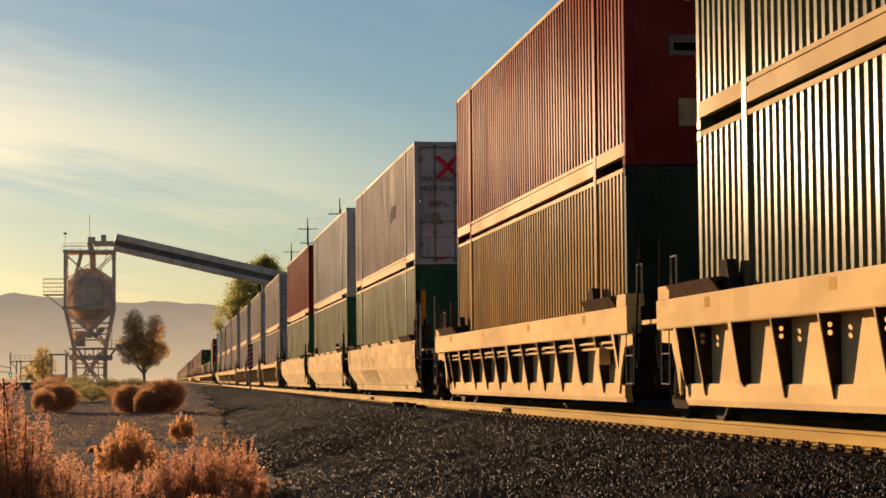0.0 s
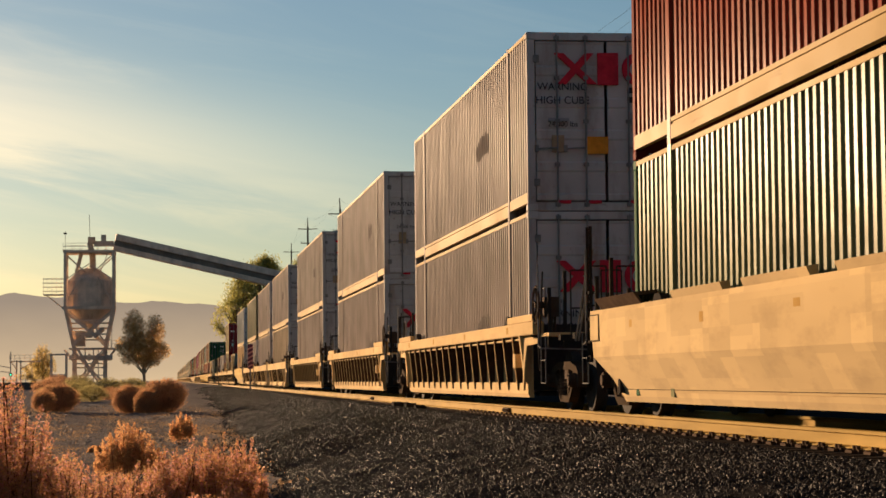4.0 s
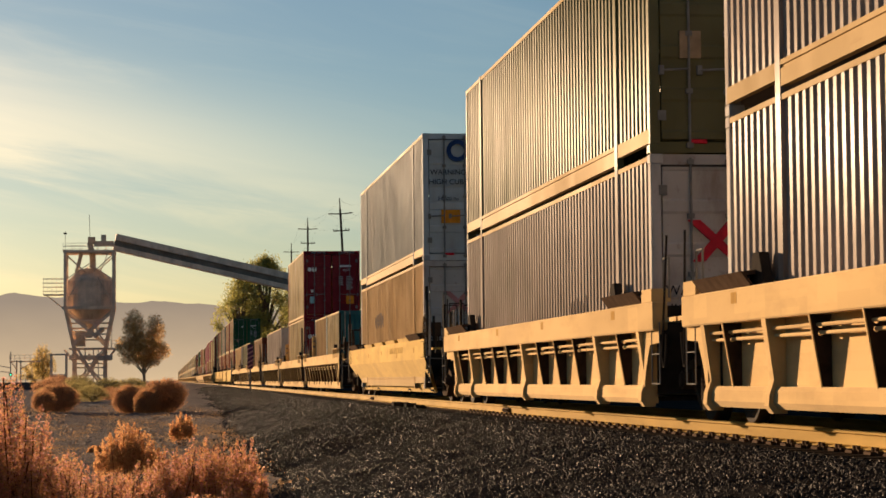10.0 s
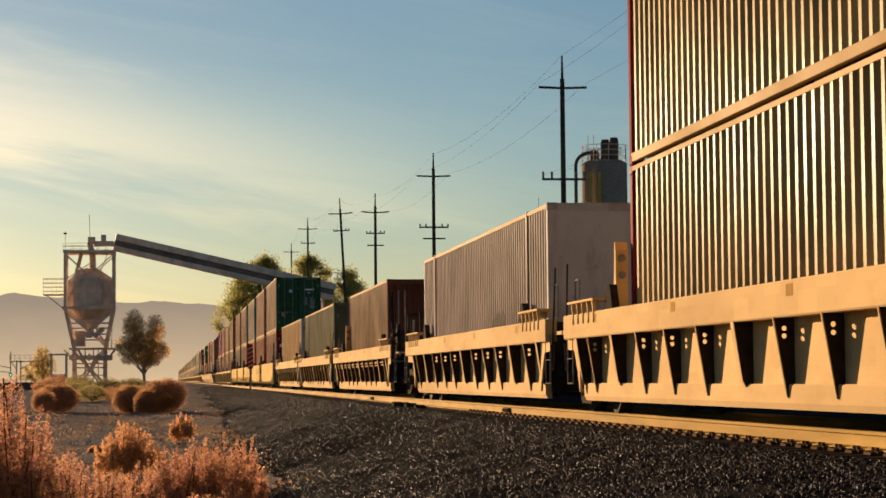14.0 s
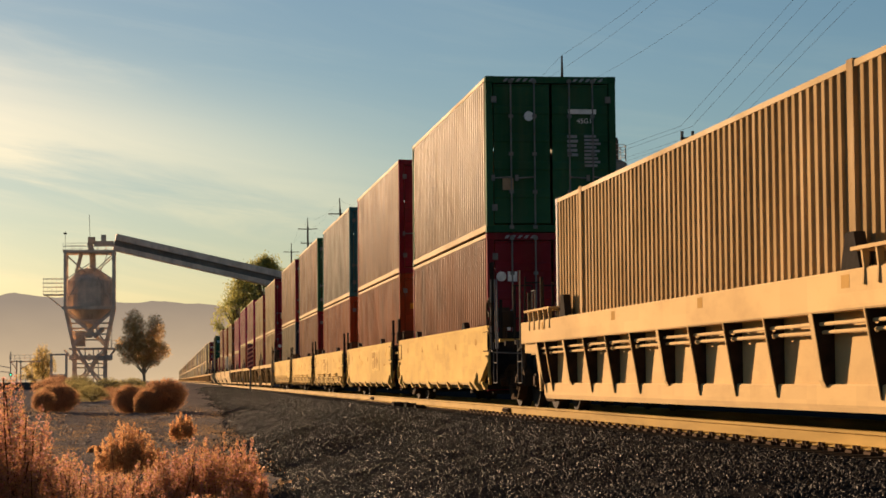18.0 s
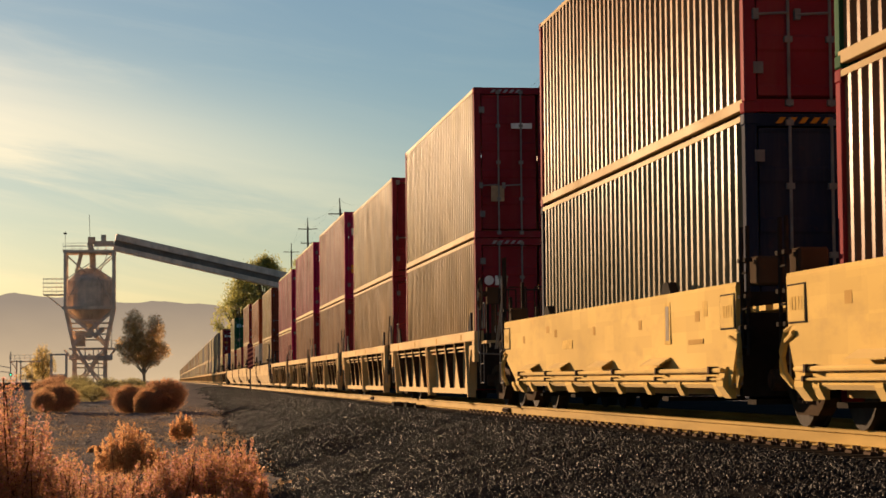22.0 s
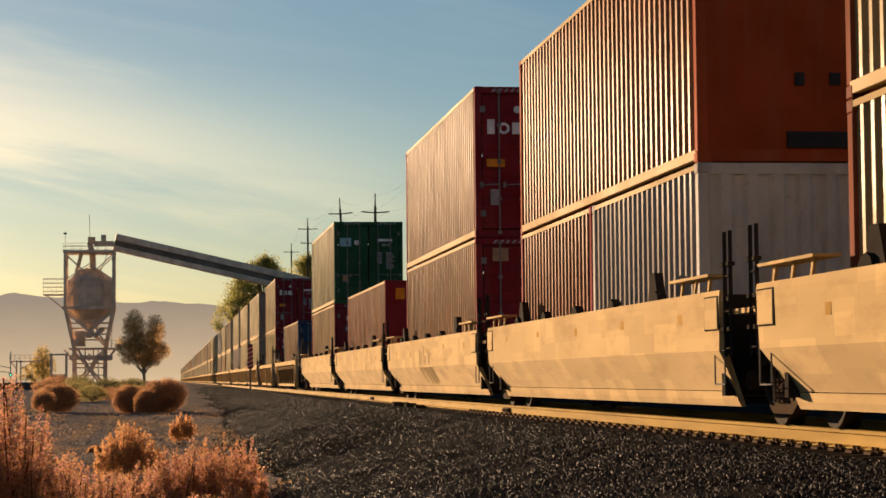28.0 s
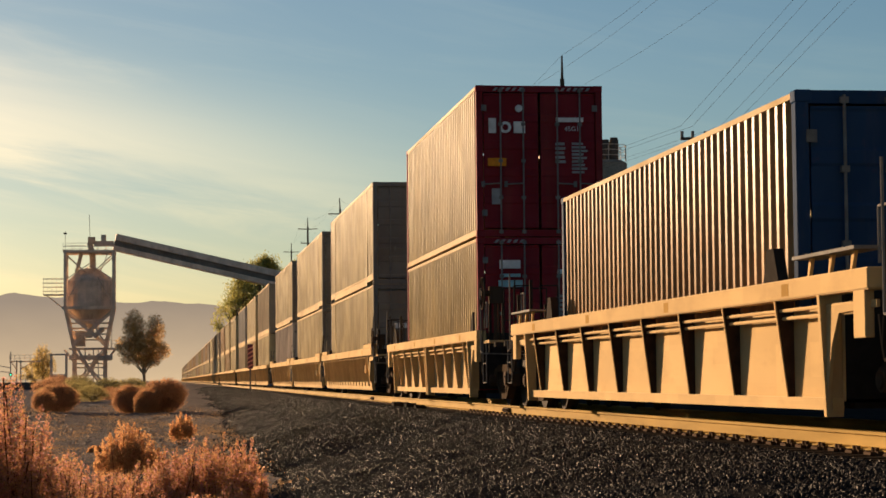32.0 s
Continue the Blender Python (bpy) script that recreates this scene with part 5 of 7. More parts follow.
# ---- the make-up of the train, first unit first: place of the front end, length, car kind, joint behind ----
L53A, L40A = "53-foot container riding in the well car", "40-foot container riding in the well car"
LOW, HIGH = 0.27, 3.17
REACH = {"A": (9.15, 9.9), "N": (9.8, 9.8), "B53": (8.6, 9.9), "B": (8.05, 8.6), "C": (6.72, 8.1), "D": (6.95, 8.1), "E": (9.05, 9.05)}
W53 = "white ribbed 53-foot container with stained door end, streaked"
TRAIN = [
    # y, size, car, joint to the next, car paint, boxes: (tier, paint, end, marks, label, size where it differs)
    (6.9, "53", "A", "art", CAR_TAN, [(1, OLIVE, "flat", [], "olive ribbed 53-foot container, sun-bleached"), (0, OLIVE, "flat", [], "dark green ribbed 53-foot container in the well")]),
    (26.8, "53", "A", "cpl", CAR_TAN, [(1, SCARLET, "flat", [("text", "53'", -0.35, 2.1, 0.3, "white"), ("rect", "placard", -0.72, 0.0, 1.4, 1.66, "smudge"), ("bars", -0.66, 1.56, 0.55, 0.1, 1, "cyan"), ("rect", "vent", -0.6, -0.3, 0.5, 0.85, "tan")], "red ribbed 53-foot container with white numerals on its end"), (0, GLARE_GOLD, "flat", GREEN_HEX, "golden ribbed 53-foot container with a hexagon badge on its end")]),
    (50.5, "53", "B53", "art", CAR_BUFF, [(1, CREAM, "door", WHITE_DOOR, W53), (0, GREEN, "flat", GREEN_YEL, "dark green 53-foot container with a yellow badge on its end")]),
    (70.2, "53", "B53", "art", CAR_BUFF, [(1, SILVER, "slat", [("bars", -1.1, 2.6, 0.07, 0.14, 8, "grey")], "silver-white 53-foot container with a louvered end wall"), (0, GREEN, "flat", GREEN_HEX, "green 53-foot container with a white hexagon badge")]),
    (89.8, "53", "B53", "cpl", CAR_BUFF, [(1, SCARLET, "flat", [("bars", 0.7, 2.4, 0.3, 0.1, 3, "red")], "red ribbed 53-foot container with a plain end"), (0, GREEN, "flat", [("hex", -0.7, 1.8, 0.2, "white"), ("rect", "logo_shape", -0.74, -0.66, 1.71, 1.89, "red"), ("bars", -0.98, 1.4, 0.62, 0.13, 1, "white"), ("bars", -1.0, 2.68, 0.7, 0.07, 2, "grey")], "green 53-foot container with a white hexagon badge")]),
    (113.9, "53", "N", "cpl", CAR_TAN, [(1, CREAM, "door", WHITE_DOOR, W53), (0, CREAM, "door", WHITE_DOOR_C, W53)]),
    (137.4, "53", "N", "cpl", CAR_TAN, [(1, CREAM, "door", WHITE_DOOR_B, W53), (0, CREAM, "door", WHITE_DOOR_C, W53)]),
    (161.0, "53", "N", "cpl", CAR_TAN, [(1, CREAM, "door", WHITE_DOOR, W53), (0, CREAM, "door", WHITE_DOOR_D, W53)]),
    (184.8, "53", "A", "art", CAR_TAN, [(1, CREAM, "door", WHITE_DOOR, W53), (0, TAN, "door", WHITE_DOOR_D, "sun-yellowed ribbed 53-foot container, lower tier")]),
    (204.5, "53", "A", "art", CAR_TAN, [(1, CREAM, "door", WHITE_DOOR_B, W53), (0, CREAM, "door", WHITE_DOOR_C, W53)]),
    (224.2, "53", "A", "cpl", CAR_TAN, [(1, OLIVE, "door", warning(-0.6, 2.1, 0.17, "white") + [("rect", "placard", -0.92, -0.66, 1.15, 1.48, "tan"), ("text", "53'", 0.1, 1.3, 0.26, "white")] + reflectors(), "dark green ribbed 53-foot container with white warning lettering"), (0, CREAM, "door", WHITE_DOOR_C, W53)]),
    (247.6, "53", "B53", "cpl", CAR_YELLOW, [(1, PEARL, "door", [("ring", -0.5, 2.5, 0.25, 0.1, "navy"), ("rect", "logo_shape", -0.14, 0.02, 2.26, 2.66, "navy"), ("rect", "logo_shape", -0.24, 0.12, 2.66, 2.75, "navy"), ("ring", 0.42, 2.5, 0.25, 0.1, "navy")] + warning(z=1.95) + [("text", "24,000 lbs", -0.72, 1.36, 0.12, "black"), ("rect", "placard", -0.88, -0.45, 0.85, 1.15, "yellow"), ("text", "53'", 0.62, 0.9, 0.24, "navy")] + reflectors(), "pale blue-white 53-foot container with a navy badge"), (0, GOLDEN, "door", red_logo(1.95, "pink") + warning(z=1.3), "sun-yellowed ribbed 53-foot container with a dark smudge on its side")]),
    (273.3, "40", "A", "art", CAR_TAN, [("20s", TEAL, GOLDEN, "rib")]),
    (292.9, "40", "A", "art", CAR_TAN, [(1, RED, "door", RED_ISO, "dark red 40-foot container with locking rods and white marks"), (0, RED, "door", RED_ISO, "dark red 40-foot container, lower tier")]),
    (310.7, "53", "A", "cpl", CAR_TAN, [(0, CREAM, "flat", warning(-0.4, 0.9, 0.17, "black"), "white ribbed 53-foot container with a plain end")]),
    (336.0, "40", "A", "art", CAR_TAN, [(0, BROWN, "rib", [], "brown 40-foot container with a ribbed end wall")]),
    (354.0, "53", "A", "art", CAR_TAN, [(0, OLIVE, "door", [("rect", "logo_shape", -0.2, 0.12, 1.95, 2.25, "tan"), ("rect", "logo_shape", 0.14, 0.4, 1.95, 2.25, "navy")], "dark green ribbed 53-foot container with a bright side")]),
    (373.1, "53", "A", "cpl", CAR_TAN, [(0, GOLDEN, "door", [("ring", -0.55, 2.1, 0.3, 0.12, "blue"), ("ring", 0.1, 2.1, 0.3, 0.12, "blue"), ("bars", -0.5, 1.5, 1.0, 0.09, 1, "blue")], "white 53-foot container with a round blue badge")]),
    (396.8, "40", "C", "art", CAR_YELLOW, [(1, GREEN, "door", GREEN_ISO[:-1], "dark green 40-foot container with locking rods"), (0, RED, "door", RED_ISO, "dark red 40-foot container, lower tier")]),
    (412.1, "40", "C", "art", CAR_YELLOW, [(1, RED, "door", ISO_MARKS + [("rect", "placard", -0.6, -0.35, 1.2, 1.55, "tan")], "dark red 40-foot container, weathered"), (0, ORANGE, "door", SIGN_ISO, "orange-red 40-foot container with a small yellow sign")]),
    (427.4, "40", "C", "art", CAR_YELLOW, [(1, TEAL, "door", [("rect", "placard", -0.85, -0.4, 2.25, 2.65, "grey"), ("rect", "placard", -0.7, -0.45, 0.8, 1.05, "red")], "blue-green 40-foot container with stickers on its doors"), (0, ORANGE, "door", SIGN_ISO, "orange-red 40-foot container with a small yellow sign")]),
    (442.7, "40", "C", "art", CAR_YELLOW, [(1, GREEN, "door", [("rect", "placard", -0.8, -0.5, 1.3, 1.6, "yellow")] + ISO_MARKS, "dark green 40-foot container, weathered"), (0, RED, "door", TEX_ISO, "dark red 40-foot container with a pale badge")]),
    (457.9, "40", "C", "cpl", CAR_YELLOW, [(1, RED, "door", ISO_MARKS, "brown-red 40-foot container, weathered"), (0, NAVY, "door", [("hazard", -0.9, -0.3, 2.79, "yellow")], "navy 40-foot container, lower tier")]),
    (477.5, "40", "D", "art", CAR_TAN, [(1, RED, "door", ISO_MARKS + [("rect", "logo_shape", -0.5, -0.1, 2.1, 2.2, "white"), ("rect", "placard", -0.9, -0.65, 0.7, 1.0, "tan")], "dark red 40-foot container with locking rods"), (0, RED, "door", RED_ISO, "dark red 40-foot container, lower tier")]),
    (492.9, "40", "D", "art", CAR_TAN, [(1, RED, "door", [m for m in ISO_MARKS if m[0] != "hazard"] + [("rect", "placard", -0.75, -0.4, 1.0, 1.3, "grey")], "dark red low 40-foot container with rust stains", "40low"), (0, RED, "door", ISO_MARKS, "dark red 40-foot container, lower tier")]),
    (508.5, "40", "D", "art", CAR_TAN, [(1, MAGENTA, "door", ONE_ISO, "magenta 40-foot container with a white block badge"), (0, RED, "door", ISO_MARKS + [("rect", "placard", 0.1, 0.72, 1.35, 1.75, "red"), ("bars", 0.16, 1.62, 0.5, 0.14, 1, "grey")], "dark red 40-foot container, lower tier, with a red badge")]),
    (524.4, "40", "D", "art", CAR_TAN, [(1, MAGENTA, "door", ONE_ISO, "magenta 40-foot container with a white block badge"), (0, RED, "door", HMM_ISO, "red 40-foot container with pale badges")]),
    (540.2, "40", "D", "cpl", CAR_TAN, [(1, MAGENTA, "door", ONE_ISO, "magenta 40-foot container, sun-faded"), (0, MAGENTA, "door", ISO_MARKS, "magenta low 40-foot container, lower tier", "40low")]),
    (560.9, "40", "B", "art", CAR_BUFF, [(1, BROWN, "door", ISO_MARKS, "brown 40-foot container, rust-stained"), (0, BROWN, "door", ISO_MARKS, "brown low 40-foot container, lower tier", "40low")]),
    (578.4, "40", "B", "art", CAR_BUFF, [(1, ORANGE, "flat", [("rect", "stain", -0.2, 0.95, 0.16, 0.34, "black"), ("bars", -0.1, 1.0, 0.14, 0.14, 1, "black"), ("bars", 0.3, 1.0, 0.14, 0.14, 1, "black"), ("bars", 0.7, 1.0, 0.14, 0.14, 1, "black")], "orange 40-foot container with a plain stained end wall"), ("20s", CREAM, RED, "rib")]),
    (595.9, "40", "B", "art", CAR_BUFF, [(1, RED, "door", TEX_ISO, "dark red 40-foot container with a pale badge"), (0, RED, "door", TRI_ISO, "dark red 40-foot container with a white square placard")]),
    (613.5, "40", "B", "art", CAR_BUFF, [(0, RED, "flat", [("rect", "placard", -0.93, -0.69, 2.38, 2.68, "yellow")], "brown-red 40-foot container with a yellow placard")]),
    (631.6, "40", "B", "cpl", CAR_BUFF, [(1, GREEN, "door", GREEN_ISO, "dark green 40-foot container with locking rods and stickers"), (0, RED, "door", HMM_ISO, "red 40-foot container with pale badges")]),
    (653.5, "40", "E", "cpl", CAR_TAN, [(0, BLUE, "door", [("bars", 0.2, 2.1, 0.6, 0.08, 2, "blue")], "blue 40-foot container with locking rods")]),
    (674.6, "40", "D", "cpl", CAR_TAN, [(1, RED, "door", TEX_ISO, "dark red 40-foot container with a pale badge"), (0, RED, "door", HMM_ISO, "red 40-foot container with pale badges")]),
    (694.9, "53", "N", "art", CAR_TAN, [(1, GREY, "door", [("hex", 0.0, 1.9, 0.2, "grey")], "grey ribbed 53-foot container with a dark end"), (0, GREY, "door", [("bars", -0.7, 1.8, 1.0, 0.14, 1, "white")], "grey ribbed 53-foot container, lower tier")]),
    (715.5, "53", "N", "art", CAR_TAN, [(1, GREY, "door", [], "grey ribbed 53-foot container"), (0, GREY, "door", [], "grey ribbed 53-foot container, lower tier")]),
    (735.6, "53", "N", "cpl", CAR_TAN, [(1, GREY, "door", [], "grey ribbed 53-foot container"), (0, CREAM, "door", [], "white ribbed 53-foot container, lower tier")]),
]
# beyond: the tail, only ever seen small in the distance
_r = random.Random(4)
_y = 759.5
for i in range(42):
    art = i % 3 != 2
    up, lo = _r.choice((GREY, GREY, TAN, TAN, RED, GREEN, GOLDEN, SILVER)), _r.choice((GREY, TAN, GREY, BROWN))
    TRAIN.append((_y, "53", "N", "art" if art else "cpl", CAR_TAN, [(1, up, "flat", [], "distant 53-foot container, sunlit"), (0, lo, "flat", [], "distant 53-foot container, lower tier")]))
    _y += 19.7 if art else 23.7

CAR_WORDS = {"A": "tan ribbed steel well car with dusty side panels", "N": "tan well car with close-set side ribs", "B": "buff smooth-sided well car with bulged flanks and stains", "B53": "buff smooth-sided well car with bulged flanks and stains", "C": "yellow flat-plate well car with hooks along its lower edge", "D": "tan short well car with tapered side ribs", "E": "tan well car with tapered side ribs and an empty upper tier"}


def build_train():
    spans = []
    for i, (y, size, kind, joint, *_) in enumerate(TRAIN):
        mid = y + SIZES[size][0] / 2
        before = TRAIN[i - 1][3] if i else "art"
        spans.append((mid - REACH[kind][before == "cpl"], mid + REACH[kind][joint == "cpl"]))
    for i, (y, size, kind, joint, mat, boxes) in enumerate(TRAIN):
        level = 1 if y > 758 else 0
        a, b = spans[i]
        g_rear = spans[i + 1][0] - b if i + 1 < len(TRAIN) else 3.0
        g_front = a - spans[i - 1][1] if i else 1.3
        j_front = TRAIN[i - 1][3] if i else "art"
        shape = "D" if kind == "E" else kind[0]
        well_car(shape, (b - a) / 2, g_front, g_rear, j_front, joint, mat, (a + b) / 2, CAR_WORDS[kind], level, 2 if 420 < y < 465 else 1, pipes=not (y < 10 or 290 < y < 320 or 350 < y < 365 or 690 < y < 720))
        short = any(q[0] == "20s" or (q[0] == 0 and "40low" in q[5:]) for q in boxes)
        for q in boxes:
            if q[0] == "20s":
                _, front, back, end = q
                container("20", front, end, [], y, LOW, "20-foot container with a ribbed end wall, in the well", level)
                container("20", back, end, [], y + 6.134, LOW, "20-foot container sharing the well with another", level)
            else:
                tier, paint_mat, end, marks, words, *other = q
                sm = None
                if size == "53" and paint_mat is CREAM and not level:
                    sm = ("smudge", -4.6 + (i % 3) * 0.4, -3.3 + (i % 3) * 0.5, 0.9 + 0.4 * tier, 1.4 + 0.4 * tier)
                if 247 < y < 248 and tier == 0:
                    sm = ("smudge", 1.3, 3.7, 1.6, 2.05)
                high = HIGH - 0.305 if short else HIGH
                container(other[0] if other else size, paint_mat, end, marks, y, high if tier else LOW, words, level, sm)


build_train()
# ---- the ground ----
SAND = ground_material("desert_sand", ((0.18, 0.165, 0.155), (0.23, 0.21, 0.192), (0.11, 0.10, 0.094), (0.29, 0.26, 0.232)), 7.0, 1.0)
BALLAST = ground_material("ballast_bed", ((0.03, 0.029, 0.028), (0.038, 0.036, 0.034), (0.021, 0.0205, 0.020), (0.048, 0.045, 0.042)), 26.0, 0.9, 0.75)


def ground_z(x, y):
    """Desert floor: low beside the camera, rising slowly to the level of the yard."""
    t = min(1.0, max(0.0, (y - 90.0) / 190.0))
    z = -1.12 + 1.0 * t * t * (3 - 2 * t)
    z += 0.05 * math.sin(x * 0.9 + y * 0.13) * (1 - t) + 0.03 * math.sin(x * 2.1 - y * 0.31) * (1 - t) + 0.05 * (1 - t) * noise.noise(Vector((x * 0.9, y * 0.22, 5.0)))
    return z


def toe_x(y):
    return 1.35 + 1.6 * min(1.0, max(0.0, (y - 30) / 90.0)) + 0.18 * math.sin(y * 0.23) + 0.09 * math.sin(y * 0.71 + 1)


def make_ground():
    bm = bmesh.new()
    ys = [-60, -30, -10] + [i * 2.0 for i in range(0, 60)] + [120 + i * 10 for i in range(30)] + [450, 600, 900, 1400, 2200, 3400, 4800]
    xs = [-2400, -1200, -600, -300, -150, -80, -40, -20, -12, -8] + [-6 + i * 0.8 for i in range(24)] + [16, 20, 30, 50, 90, 160, 300, 600, 1200, 2400]
    grid = [[bm.verts.new((x, y, ground_z(x, y))) for x in xs] for y in ys]
    for a, b in zip(grid, grid[1:]):
        for i in range(len(xs) - 1):
            bm.faces.new((a[i], a[i + 1], b[i + 1], b[i]))
    me = bpy.data.meshes.new("ground")
    bm.to_mesh(me)
    bm.free()
    me.materials.append(SAND)
    me.shade_smooth()
    tagged(new("ground", me), "dusty grey-brown desert floor with scattered scrub", "ground", kind="structure")


make_ground()


def bed_z(x, y):
    """Top of the ballast bank on the near side of the track."""
    edge = 5.25
    toe = toe_x(y)
    low = ground_z(toe, y) - 0.03
    if x >= edge:
        return -0.212
    t = (x - toe) / (edge - toe)
    return low + (-0.212 - low) * max(0.0, t) ** 0.85


def mound(x, y):
    """Uneven dumping of the ballast."""
    k = max(0.0, min(1.0, (5.1 - x) / 0.8)) * max(0.0, min(1.0, (78 - y) / 30))
    return k * (0.10 * noise.noise(Vector((x * 0.55, y * 0.33, 0.0))) + 0.05 * noise.noise(Vector((x * 1.3, y * 0.9, 0.0))))


def make_bed():
    bm = bmesh.new()
    ys = [4 + i * 0.8 for i in range(70)] + [60 + i * 3 for i in range(40)] + [180 + i * 20 for i in range(50)] + [1200, 1500, 1900]
    rows = []
    for y in ys:
        toe = toe_x(y)
        # dark bed past 8.6 is added only to keep the view under cars dark
        xs = [toe - 0.15 + (5.25 - toe + 0.15) * i / 14 for i in range(15)] + [5.6, 7.01, 8.6, 11.0, 16.0, 18.0]
        row = []
        for i, x in enumerate(xs):
            z = bed_z(x, y) if x <= 17 else -1.3
            if 0 < i < 14:
                z += mound(x, y) + 0.025 * noise.noise(Vector((x * 4, y * 3, 3.0)))
            row.append(bm.verts.new((x, y, z if i else ground_z(x, y) - 0.04)))
        rows.append(row)
    for a, b in zip(rows, rows[1:]):
        for i in range(len(a) - 1):
            bm.faces.new((a[i], a[i + 1], b[i + 1], b[i]))
    me = bpy.data.meshes.new("ballast_bank")
    bm.to_mesh(me)
    bm.free()
    me.materials.append(BALLAST)
    me.shade_smooth()
    tagged(new("ballast_bank", me), "sloping bank of dark crushed-stone ballast", "ballast", kind="structure")


make_bed()


def scatter_stones():
    """Loose crushed stones over the bank, thinner with distance."""
    rng = np.random.default_rng(7)
    base = np.array([(-1, -0.8, -0.6), (1, -0.7, -0.5), (0.8, 0.9, -0.6), (-0.9, 0.8, -0.5), (-0.6, -0.5, 0.7), (0.7, -0.6, 0.5), (0.5, 0.7, 0.8), (-0.7, 0.5, 0.6)])
    faces = np.array([(0, 3, 2, 1), (4, 5, 6, 7), (0, 1, 5, 4), (1, 2, 6, 5), (2, 3, 7, 6), (3, 0, 4, 7)])
    P, S = [], []
    for y0, y1, per, size in ((11, 24, 900, 0.012), (24, 38, 700, 0.0135), (38, 60, 300, 0.0175), (60, 90, 170, 0.021), (90, 140, 90, 0.024), (140, 230, 24, 0.03)):
        n = int((y1 - y0) * 4.2 * per)
        ys = rng.uniform(y0, y1, n)
        us = rng.uniform(-0.22, 1.0, n)
        for y, u in zip(ys, us):
            toe = toe_x(y)
            x = toe + u * (5.75 - toe)
            if u < 0.05 and rng.random() < 0.55 + (0.05 - u) * 1.7:
                continue
            P.append((x, y, (bed_z(x, y) + 0.004 + mound(x, y)) if u > 0 else ground_z(x, y)))
        S.append(rng.uniform(0.6, 1.5, len(P) - sum(len(s) for s in S)) * size)
    P, S = np.array(P), np.concatenate(S)
    n = len(P)
    ang = rng.uniform(0, 2 * np.pi, (n, 3))
    cx, sx, cy, sy, cz, sz = np.cos(ang[:, 0]), np.sin(ang[:, 0]), np.cos(ang[:, 1]), np.sin(ang[:, 1]), np.cos(ang[:, 2]), np.sin(ang[:, 2])
    R = np.stack([np.stack([cy * cz, sx * sy * cz - cx * sz, cx * sy * cz + sx * sz], -1), np.stack([cy * sz, sx * sy * sz + cx * cz, cx * sy * sz - sx * cz], -1), np.stack([-sy, sx * cy, cx * cy], -1)], 1)
    local = base[None] * rng.uniform(0.65, 1.3, (n, 8, 3)) * np.array([1.25, 1.0, 0.75]) * S[:, None, None]
    V = (np.einsum("nij,nkj->nki", R, local) + P[:, None]).reshape(-1, 3)
    F = (faces[None] + (np.arange(n) * 8)[:, None, None]).reshape(-1, 4)
    me = bpy.data.meshes.new("ballast_stones")
    me.vertices.add(len(V))
    me.vertices.foreach_set("co", V.astype(np.float32).ravel())
    me.loops.add(F.size)
    me.loops.foreach_set("vertex_index", F.astype(np.int32).ravel())
    me.polygons.add(len(F))
    me.polygons.foreach_set("loop_start", np.arange(0, F.size, 4, dtype=np.int32))
    me.update(calc_edges=True)
    me.materials.append(stones_material("crushed_stone", ((0.020, 0.020, 0.021), (0.026, 0.026, 0.0262), (0.030, 0.0297, 0.0296), (0.042, 0.040, 0.038), (0.023, 0.0234, 0.024))))
    tagged(new("ballast_stones", me), "loose dark angular crushed stones on the bank", "ballast", kind="stuff")


scatter_stones()


def scatter_clods():
    """Small clods and pebbles on the bare sand."""
    rng = np.random.default_rng(11)
    base = np.array([(-1, -0.8, -0.5), (1, -0.7, -0.5), (0.8, 0.9, -0.5), (-0.9, 0.8, -0.5), (-0.5, -0.4, 0.5), (0.6, -0.5, 0.4), (0.4, 0.6, 0.6), (-0.6, 0.4, 0.5)])
    faces = np.array([(0, 3, 2, 1), (4, 5, 6, 7), (0, 1, 5, 4), (1, 2, 6, 5), (2, 3, 7, 6), (3, 0, 4, 7)])
    n = 9000
    y = 28 + 110 * rng.random(n) ** 1.3
    x = rng.uniform(-8.5, 3.0, n)
    P = np.array([(a, c, ground_z(a, c)) for a, c in zip(x, y)])
    S = rng.uniform(0.4, 1.6, n) ** 2 * (0.008 + 0.00014 * y)
    ang = rng.uniform(0, 2 * np.pi, n)
    R = np.zeros((n, 3, 3))
    R[:, 0, 0], R[:, 0, 1], R[:, 1, 0], R[:, 1, 1], R[:, 2, 2] = np.cos(ang), -np.sin(ang), np.sin(ang), np.cos(ang), 1
    local = base[None] * rng.uniform(0.6, 1.4, (n, 8, 3)) * S[:, None, None] * np.array([1.6, 1.3, 0.7])
    V = (np.einsum("nij,nkj->nki", R, local) + P[:, None]).reshape(-1, 3)
    F = (faces[None] + (np.arange(n) * 8)[:, None, None]).reshape(-1, 4)
    me = bpy.data.meshes.new("clods")
    me.vertices.add(len(V))
    me.vertices.foreach_set("co", V.astype(np.float32).ravel())
    me.loops.add(F.size)
    me.loops.foreach_set("vertex_index", F.astype(np.int32).ravel())
    me.polygons.add(len(F))
    me.polygons.foreach_set("loop_start", np.arange(0, F.size, 4, dtype=np.int32))
    me.update(calc_edges=True)
    me.materials.append(stones_material("sand_clods", ((0.15, 0.13, 0.115), (0.19, 0.165, 0.145), (0.21, 0.185, 0.16), (0.12, 0.11, 0.10), (0.23, 0.20, 0.17))))
    tagged(new("clods", me), "small clods and pebbles strewn over the sand", "gravel", kind="stuff")


scatter_clods()

